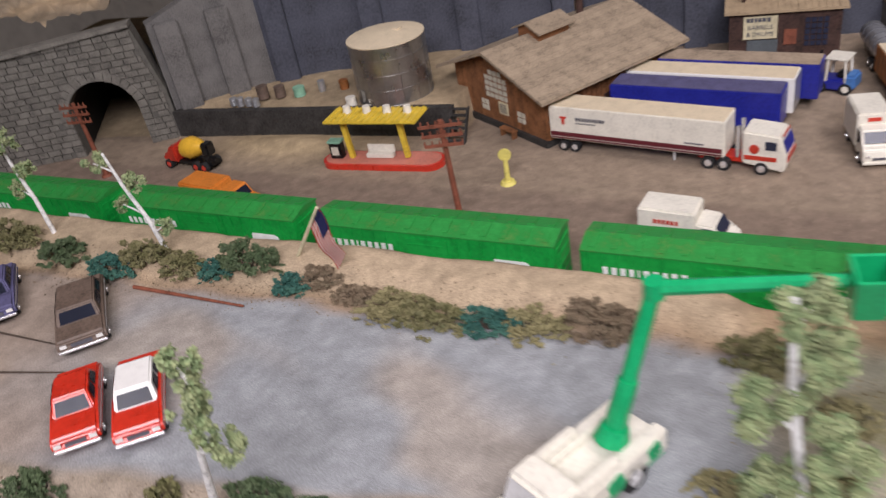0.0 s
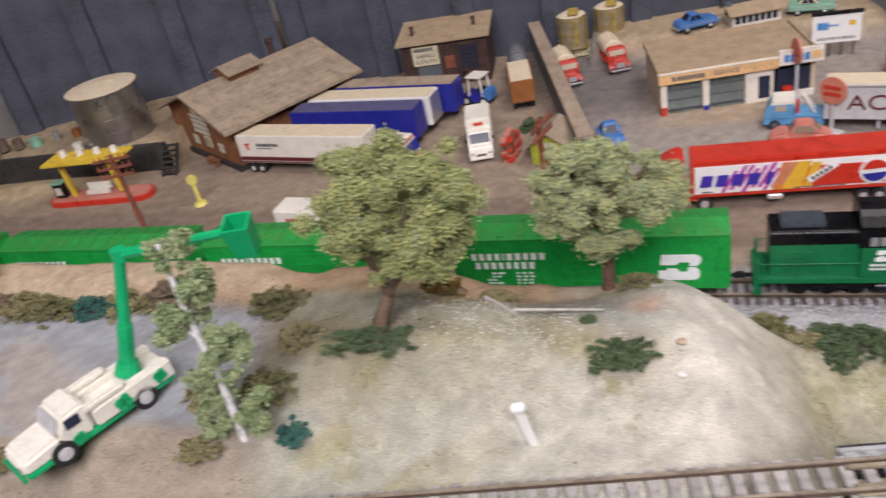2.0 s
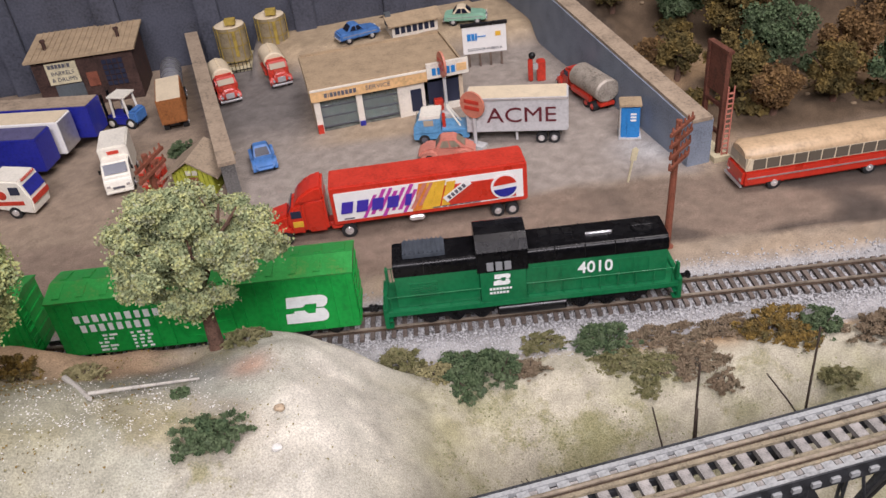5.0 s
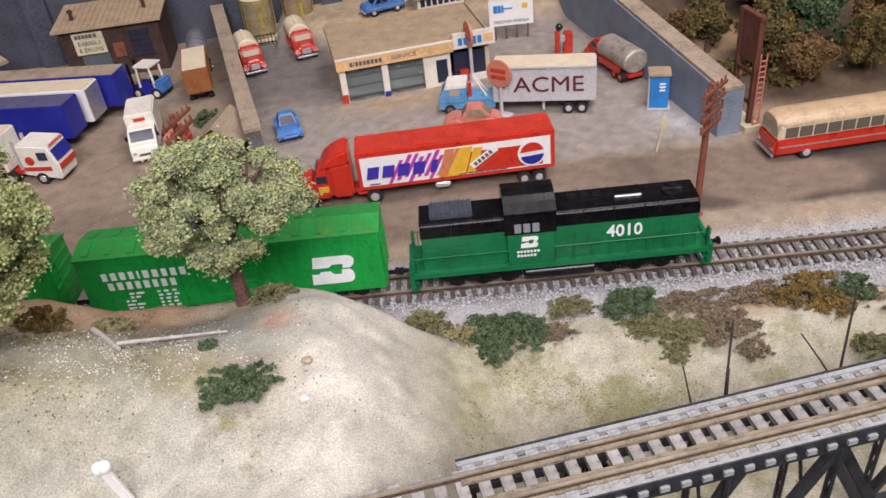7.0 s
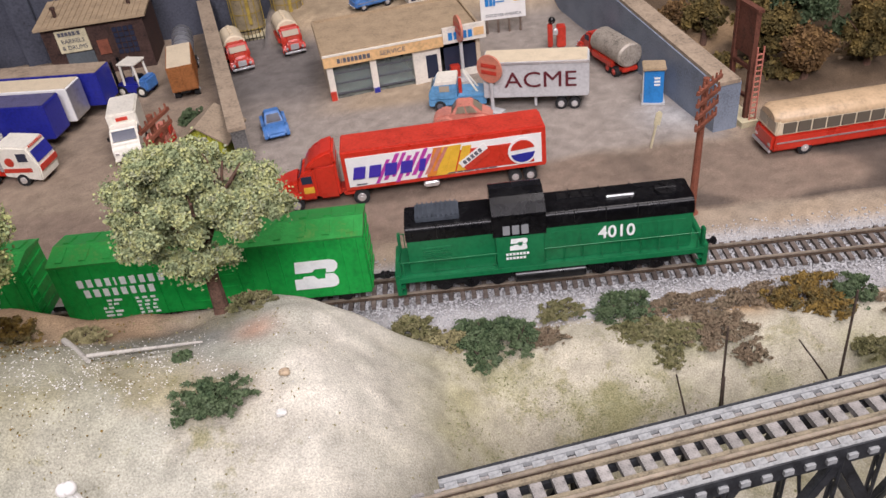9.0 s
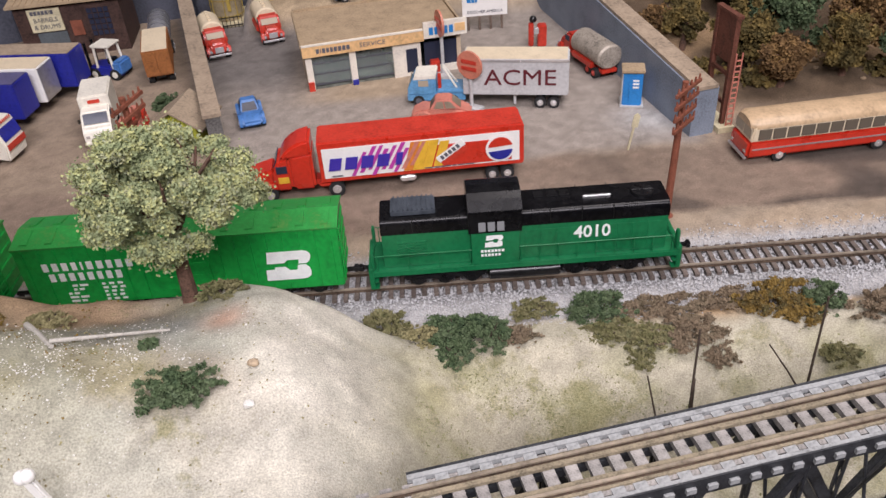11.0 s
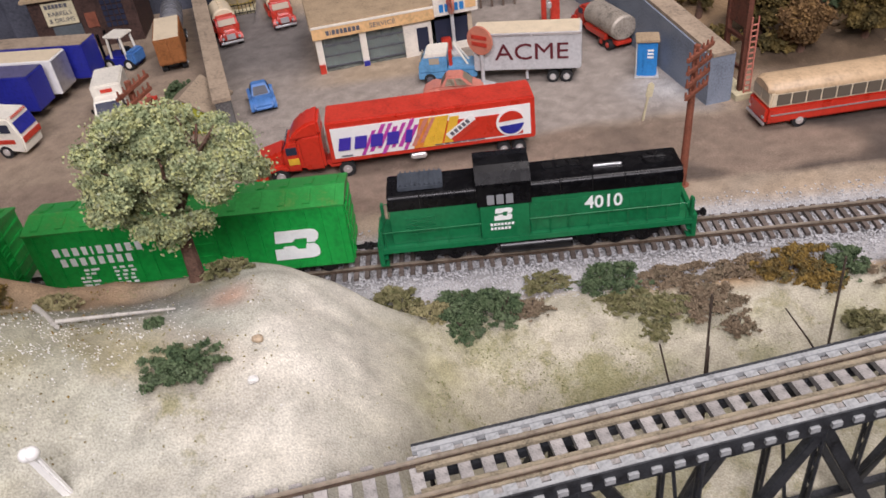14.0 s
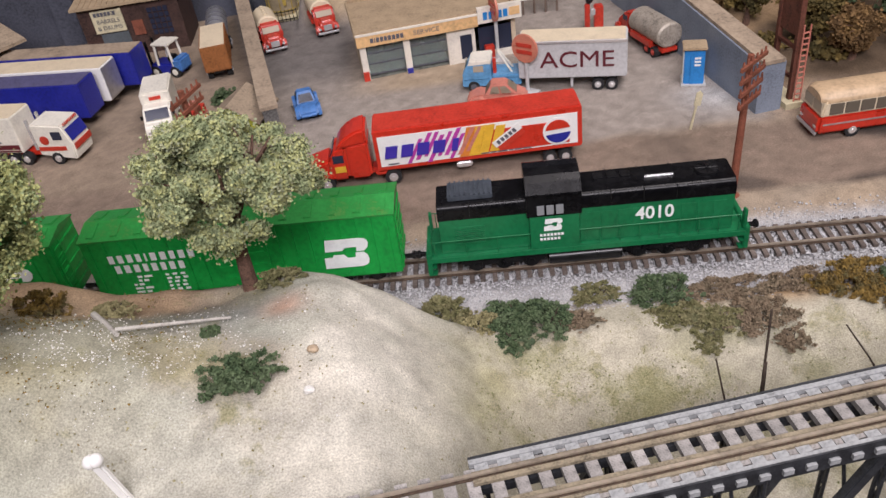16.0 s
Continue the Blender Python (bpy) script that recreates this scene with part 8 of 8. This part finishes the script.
BUSHES = [
    # berm beside the car park
    (-0.650, 0.012, 0.020, 0.012, 0.013, L_TEAL, "teal"), (-0.625, 0.022, 0.022, 0.013, 0.016, L_OLIVE, "olive"), (-0.590, 0.018, 0.018, 0.012, 0.012, L_OLIVE, "olive"),
    (-0.566, 0.020, 0.013, 0.010, 0.011, L_TEAL, "teal"), (-0.540, 0.026, 0.024, 0.013, 0.020, L_DARK, "dark green"), (-0.505, 0.018, 0.014, 0.010, 0.010, L_TEAL, "teal"),
    (-0.486, 0.026, 0.016, 0.010, 0.010, L_BROWN, "dry brown"), (-0.425, 0.004, 0.024, 0.013, 0.013, L_STRAW, "straw"), (-0.400, -0.001, 0.024, 0.013, 0.014, L_OLIVE, "olive"),
    (-0.365, 0.000, 0.019, 0.011, 0.012, L_TEAL, "blue-green"), (-0.338, 0.003, 0.019, 0.013, 0.013, L_STRAW, "straw"), (-0.305, 0.010, 0.026, 0.015, 0.015, L_BROWN, "dry brown"),
    (-0.700, 0.020, 0.024, 0.013, 0.015, L_DARK, "dark green"), (-0.760, 0.030, 0.026, 0.014, 0.018, L_OLIVE, "olive"), (-0.455, 0.014, 0.018, 0.010, 0.008, L_BROWN, "dry brown"),
    # front edge of the car park
    (-0.482, -0.146, 0.011, 0.009, 0.010, L_OLIVE, "olive"), (-0.432, -0.138, 0.019, 0.011, 0.014, L_DARK, "dark green"), (-0.398, -0.136, 0.015, 0.009, 0.009, L_DARK, "dark green"),
    (-0.348, -0.132, 0.014, 0.008, 0.008, L_STRAW, "straw"), (-0.322, -0.128, 0.012, 0.008, 0.007, L_BROWN, "dry brown"), (-0.555, -0.158, 0.020, 0.010, 0.014, L_DARK, "dark green"),
    # between car park and hill
    (-0.222, -0.002, 0.019, 0.016, 0.014, L_OLIVE, "olive"), (-0.236, -0.088, 0.012, 0.010, 0.010, L_STRAW, "straw"), (-0.196, -0.083, 0.016, 0.014, 0.012, L_OLIVE, "olive"),
    (-0.226, -0.118, 0.013, 0.010, 0.008, L_STRAW, "straw"), (-0.188, -0.050, 0.013, 0.012, 0.010, L_STRAW, "straw"), (-0.180, -0.100, 0.010, 0.010, 0.008, L_TEAL, "blue-green"),
    # hill
    (-0.137, -0.060, 0.025, 0.013, 0.007, L_DARK, "dark green"), (-0.003, -0.052, 0.019, 0.014, 0.010, L_DARK, "dark green"), (-0.080, 0.010, 0.012, 0.009, 0.005, L_STRAW, "straw"),
    (-0.022, -0.020, 0.005, 0.004, 0.003, L_DARK, "dark green"), (0.006, 0.024, 0.013, 0.007, 0.006, L_OLIVE, "olive"), (-0.115, 0.012, 0.014, 0.010, 0.012, L_AMBER, "amber"),
    # gully
    (0.085, 0.052, 0.0168, 0.0159, 0.0138, L_OLIVE, "olive"), (0.104, 0.045, 0.0132, 0.0110, 0.0069, L_STRAW, "straw"), (0.132, 0.049, 0.0276, 0.0146, 0.0115, L_DARK, "dark green"),
    (0.146, 0.038, 0.0144, 0.0134, 0.0138, L_DARK, "dark green"), (0.126, 0.032, 0.0120, 0.0122, 0.0080, L_DARK, "dark green"), (0.164, 0.038, 0.0132, 0.0085, 0.0057, L_BROWN, "dry brown"),
    (0.178, 0.062, 0.0156, 0.0085, 0.0080, L_OLIVE, "olive"), (0.219, 0.055, 0.0216, 0.0122, 0.0161, L_DARK, "dark green"), (0.221, 0.037, 0.0192, 0.0110, 0.0057, L_OLIVE, "olive"),
    (0.244, 0.032, 0.0180, 0.0134, 0.0057, L_OLIVE, "olive"), (0.234, 0.018, 0.0084, 0.0085, 0.0034, L_OLIVE, "olive"), (0.262, 0.055, 0.0324, 0.0110, 0.0069, L_BROWN, "dry brown"),
    (0.298, 0.053, 0.0240, 0.0110, 0.0080, L_BROWN, "dry brown"), (0.269, 0.030, 0.0216, 0.0146, 0.0069, L_BROWN, "dry brown"), (0.281, 0.016, 0.0108, 0.0085, 0.0057, L_BROWN, "dry brown"),
    (0.324, 0.046, 0.0252, 0.0146, 0.0161, L_AMBER, "amber"), (0.337, 0.032, 0.0132, 0.0098, 0.0069, L_AMBER, "amber"), (0.353, 0.042, 0.0156, 0.0122, 0.0161, L_DARK, "dark green"),
    (0.395, 0.030, 0.0264, 0.0146, 0.0138, L_BROWN, "dry brown"), (0.350, 0.008, 0.0144, 0.0110, 0.0046, L_OLIVE, "olive"),
    # yard
    (-0.104, 0.398, 0.014, 0.012, 0.012, L_DARK, "dark green"), (-0.093, 0.350, 0.010, 0.012, 0.009, L_DARK, "dark green"),
]
for i, (x, y, rx, ry, rz, lm, word) in enumerate(BUSHES):
    bush(x, y, (rx, ry, rz), lm, word + " foam bush of low uneven tufts", int(700 + 13e6 * rx * ry), 100 + i, size=0.00068)


def wild_trees():
    rng = random.Random(21)
    spots = [(0.42, 0.34, 0.035), (0.47, 0.37, 0.045), (0.53, 0.34, 0.04), (0.45, 0.43, 0.05), (0.52, 0.45, 0.06), (0.60, 0.40, 0.05), (0.57, 0.52, 0.06), (0.41, 0.47, 0.035), (0.66, 0.47, 0.06), (0.64, 0.33, 0.04), (0.72, 0.38, 0.05), (0.49, 0.56, 0.05), (0.74, 0.55, 0.06), (0.60, 0.28, 0.025), (0.44, 0.30, 0.028), (0.50, 0.31, 0.03), (0.56, 0.31, 0.034), (0.66, 0.28, 0.032), (0.38, 0.38, 0.026), (0.40, 0.56, 0.04), (0.46, 0.50, 0.045), (0.35, 0.50, 0.028), (0.37, 0.62, 0.04), (0.45, 0.64, 0.05), (0.54, 0.62, 0.05)]
    L_WILD = leaf_mat("dark_olive_foam", [(0.05, 0.045, 0.02), (0.11, 0.085, 0.032), (0.18, 0.13, 0.045), (0.24, 0.17, 0.05)], clump=60)
    L_RUST = leaf_mat("dark_rust_foam", [(0.10, 0.06, 0.03), (0.19, 0.115, 0.05), (0.27, 0.165, 0.06)], clump=60)
    mats = [L_WILD, L_DARK, L_RUST, L_WILD, L_DARK, L_RUST]
    words_ = ["dark olive", "dark green", "rusty brown", "dark olive", "dark green", "rusty brown"]
    for k, (x, y, r) in enumerate(spots):
        z = gz(x, y)
        tree((x, y, z), (x, y, z + r * 1.1), (r * 0.75, r * 0.7, r * 0.8), words_[k % 6] + " shrubby tree on the slope beyond the wall", mats[k % 6], M_BARKRED, 4, 0.0026, 9000, 0.0014, 300 + k, n=48, lump=0.24)
    for k in range(34):
        x, y = 0.37 + rng.random() * 0.3, 0.30 + rng.random() * 0.35
        bush(x, y, (0.018, 0.014, 0.011), mats[k % 6], words_[k % 6] + " foam bush of low uneven tufts", 500, 400 + k, size=0.002)


wild_trees()


def sticks(name, label, lines, material, category="twig", group=""):
    """A bare stem; each line runs from a foot to a tip with a radius."""
    a0 = Vector(lines[0][0])
    root = thing(name, label, category, a0, 0, group)
    for a, b, r in lines:
        bm = bm_new()
        a, b = Vector(a) - a0, Vector(b) - a0
        m = (a + b) / 2 + Vector((0.0006, 0, 0))
        limb(bm, [tuple(a), tuple(m), tuple(b)], r, r * 0.6)
        part("stem", bm, material, root)
    return root


def on(x, y, dz=0.0):
    return (x, y, gz(x, y) + dz)


sticks("bare_stem", "bare dark twigs standing behind the bridge", [(on(0.2385, -0.044, -0.002), (0.2335, -0.050, 0.0665), 0.0009), (on(0.2400, -0.044, -0.002), (0.2370, -0.046, 0.030), 0.0011)], M_TWIG, "twig", "bare stems")
sticks("bare_stem", "thin leaning dark twig behind the bridge", [(on(0.2320, -0.044, -0.002), (0.213, -0.046, 0.036), 0.0007)], M_TWIG, "twig", "bare stems")
sticks("bare_stem", "bare dark sapling at the end of the gully", [(on(0.3020, -0.040, -0.002), (0.293, -0.048, 0.076), 0.0009), ((0.3010, -0.041, 0.000), (0.270, -0.048, 0.050), 0.0006)], M_TWIG, "twig", "bare stems")
rng = random.Random(9)
lines = []
for k in range(26):
    x, y = 0.152 + k * 0.0017, -0.026 + rng.uniform(-0.004, 0.004)
    lines.append((on(x, y, -0.002), (x + rng.uniform(-0.007, 0.007), y - 0.002, gz(x, y) + rng.uniform(0.006, 0.017)), 0.00042))
sticks("brushwood", "dark bare brushwood at the foot of the bridge", lines, M_TWIG, "brush")

sticks("log", "grey driftwood stick lying on the hill", [(on(-0.086, 0.004, 0.0022), on(-0.062, -0.026, 0.0022), 0.0017)], M_LOG, "log", "sticks on the hill")
sticks("log", "pale thin stick lying on the hill", [(on(-0.064, -0.022, 0.0026), on(-0.014, -0.010, 0.0022), 0.0011)], M_LOG, "log", "sticks on the hill")
sticks("rod", "rusty red rod lying at the car park edge", [((-0.622, 0.001, gz(-0.622, 0.001) + 0.0014), (-0.527, -0.006, gz(-0.527, -0.006) + 0.0014), 0.0014)], M_POLE, "rod")
for k, (a, b) in enumerate((((-0.690, -0.058), (-0.620, -0.062)), ((-0.660, -0.092), (-0.605, -0.082)))):
    sticks("rod", "thin dark rod lying on the car park", [((a[0], a[1], gz(*a) + 0.0008), (b[0], b[1], gz(*b) + 0.0008), 0.0007)], M_TWIG, "rod")


def stone(x, y, r, material, label, seed, name="stone"):
    bm = bm_new()
    bmesh.ops.create_icosphere(bm, subdivisions=2, radius=r)
    rg = random.Random(seed)
    for v in bm.verts:
        v.co = Vector((v.co.x * 1.2, v.co.y, v.co.z * 0.75)) * rg.uniform(0.82, 1.14)
    ob = new(name, mesh_of(bm, name, material))
    ob.location = on(x, y, r * 0.35)
    return tagged(ob, label, "stone", "loose stones")


stone(0.027, -0.058, 0.0022, M_STONE, "white pebble on the pale hill", 1)
stone(0.028, -0.037, 0.0024, M_STONETAN, "tan stone on the pale hill", 2)
for k in range(26):
    x, y = rng.uniform(0.36, 0.62), rng.uniform(0.30, 0.62)
    stone(x, y, rng.uniform(0.002, 0.006), M_BOULDER, "tan boulder on the wild slope", 40 + k, "boulder")


def pebbles():
    """White scatter on the hill."""
    g = np.random.default_rng(12)
    vs, fs, k = [], [], 0
    base = np.array([(1, 0, 0), (-0.5, 0.87, 0), (-0.5, -0.87, 0), (0, 0, 0.9)])
    for i in range(1500):
        if i % 7:
            x, y = g.normal(-0.062, 0.036), g.normal(-0.030, 0.020)
        else:
            x, y = g.uniform(-0.15, 0.06), g.uniform(-0.09, 0.012)
        if y > 0.012 or x < -0.15 or math.sin(x * 210 + 2 * math.sin(y * 160)) + math.sin(y * 250) < -1.1:
            continue
        r = g.uniform(0.00022, 0.00062) * (1.7 if g.random() < 0.06 else 1)
        a = g.uniform(0, 6.28)
        R = np.array([(math.cos(a), math.sin(a), 0), (-math.sin(a), math.cos(a), 0), (0, 0, 1)])
        vs.append((base * r) @ R + (x, y, gz(x, y)))
        fs += [(k, k + 1, k + 3), (k + 1, k + 2, k + 3), (k + 2, k, k + 3)]
        k += 4
    me = bpy.data.meshes.new("white_scatter")
    me.from_pydata(np.concatenate(vs).tolist(), [], fs)
    me.materials.append(M_STONE)
    tagged(new("white_scatter", me), "fine white scatter stones on the hill", "scatter", "", "stuff")


pebbles()


def litter():
    """Brown and green crumbs round the shrubs and along the yard."""
    g = np.random.default_rng(15)
    for nm, lm, cnt, fn, lb in (
            ("berm_litter", L_BROWN, 2600, lambda: (g.uniform(-0.80, -0.2), g.normal(0.012, 0.010)), "dry brown leaf litter along the berm"),
            ("hill_turf", L_AMBER, 900, lambda: (g.normal(-0.115, 0.045), g.normal(-0.02, 0.035)), "amber turf crumbs on the hill"),
            ("hill_litter", L_STRAW, 700, lambda: (g.normal(-0.06, 0.07), g.normal(-0.03, 0.035)), "brown crumbs on the hill"),
            ("gully_turf", L_OLIVE2, 2200, lambda: (0.10 + abs(g.normal(0, 0.14)), g.normal(-0.005, 0.028)), "olive turf crumbs in the gully"),
            ("front_litter", L_BROWN, 1500, lambda: (g.uniform(-0.7, -0.2), 0), "dry brown litter along the front edge")):
        pts = []
        while len(pts) < cnt:
            x, y = fn()
            if nm == "front_litter":
                y = front_y(x) + g.uniform(0.004, 0.034)
            if y > rail_y(x) - 0.05 or y < front_y(x) + 0.002:
                continue
            if math.sin(x * 90 + 2 * math.sin(y * 70)) + math.sin(y * 120 + x * 40) < 0.1 and nm != "berm_litter":
                if g.random() > 0.12:
                    continue
            pts.append(((x, y, gz(x, y) + 0.0003), (0.0004, 0.0004, 0.0003)))
        ob = new(nm, tuft_mesh(nm, pts, cnt, 0.0005, lm, 50))
        tagged(ob, lb, "turf", "", "stuff")


litter()


def marker_post():
    root = thing("marker_post", "short white marker post with a round knob on the hill", "post", (-0.0465, -0.0965, 0.040), 0, tilt=(0, -12))
    bm = bm_new()
    box(bm, (0, 0, 0.016), (0.0046, 0.0030, 0.032), bevel=0.0008)
    part("post", bm, M_PRINTWHITE, root)
    bm = bm_new()
    for dx in (-0.0012, 0.0012):
        bmesh.ops.create_icosphere(bm, subdivisions=2, radius=0.0032, matrix=Matrix.Translation((dx, 0, 0.034)))
    part("knob", bm, M_PRINTWHITE, root, smooth=True)


marker_post()


def flag():
    M_FRED = mat("flag_red", (0.58, 0.06, 0.05), 0.8, vary=0.08, scale=200, bump=0.1)
    M_FWHITE = mat("flag_white", (0.80, 0.74, 0.68), 0.8, vary=0.06, scale=200, bump=0.1)
    M_FBLUE = mat("flag_blue", (0.03, 0.035, 0.13), 0.8, vary=0.1, scale=200, bump=0.1)
    root = thing("flag", "small striped national flag on a leaning stick", "flag", on(-0.512, 0.040, -0.003), 0)
    b = Vector(root.location)
    p0, p1 = Vector((0, 0, 0)), Vector((-0.482, 0.036, 0.121)) - b
    bm = bm_new()
    tube(bm, p0, p1, 0.0014, 0.0011, 8)
    part("stick", bm, M_SIGNCREAM, root)
    along = (p1 - p0).normalized()
    fly = Vector((0.0150, -0.006, -0.030))
    top = p1
    hoist = 0.020

    def at(u, v):  # u along the fly, v down the hoist
        w = 0.0016 * math.sin(u * 7 + v * 2)
        return top - along * hoist * v * (1 - 0.15 * u) + fly * u + Vector((0, w, 0.0008 * math.sin(u * 9)))
    for k in range(13):
        bm = bm_new()
        v0, v1 = k / 13, (k + 1) / 13
        row = [[bm.verts.new(at(u / 10, v)) for u in range(11)] for v in (v0, v1)]
        fs = [bm.faces.new((row[0][i], row[0][i + 1], row[1][i + 1], row[1][i])) for i in range(10)]
        bmesh.ops.solidify(bm, geom=fs, thickness=0.0002)
        part("stripe", bm, M_FRED if k % 2 == 0 else M_FWHITE, root)
    for side in (-1, 1):
        bm = bm_new()
        off = fly.cross(along).normalized() * 0.0005 * side
        row = [[bm.verts.new(at(u * 0.42 / 5, v * 0.54 / 4) + off) for u in range(6)] for v in range(5)]
        fs = [bm.faces.new((row[j][i], row[j][i + 1], row[j + 1][i + 1], row[j + 1][i])) for i in range(5) for j in range(4)]
        bmesh.ops.solidify(bm, geom=fs, thickness=0.0002)
        part("canton", bm, M_FBLUE, root, "dark blue canton")


flag()
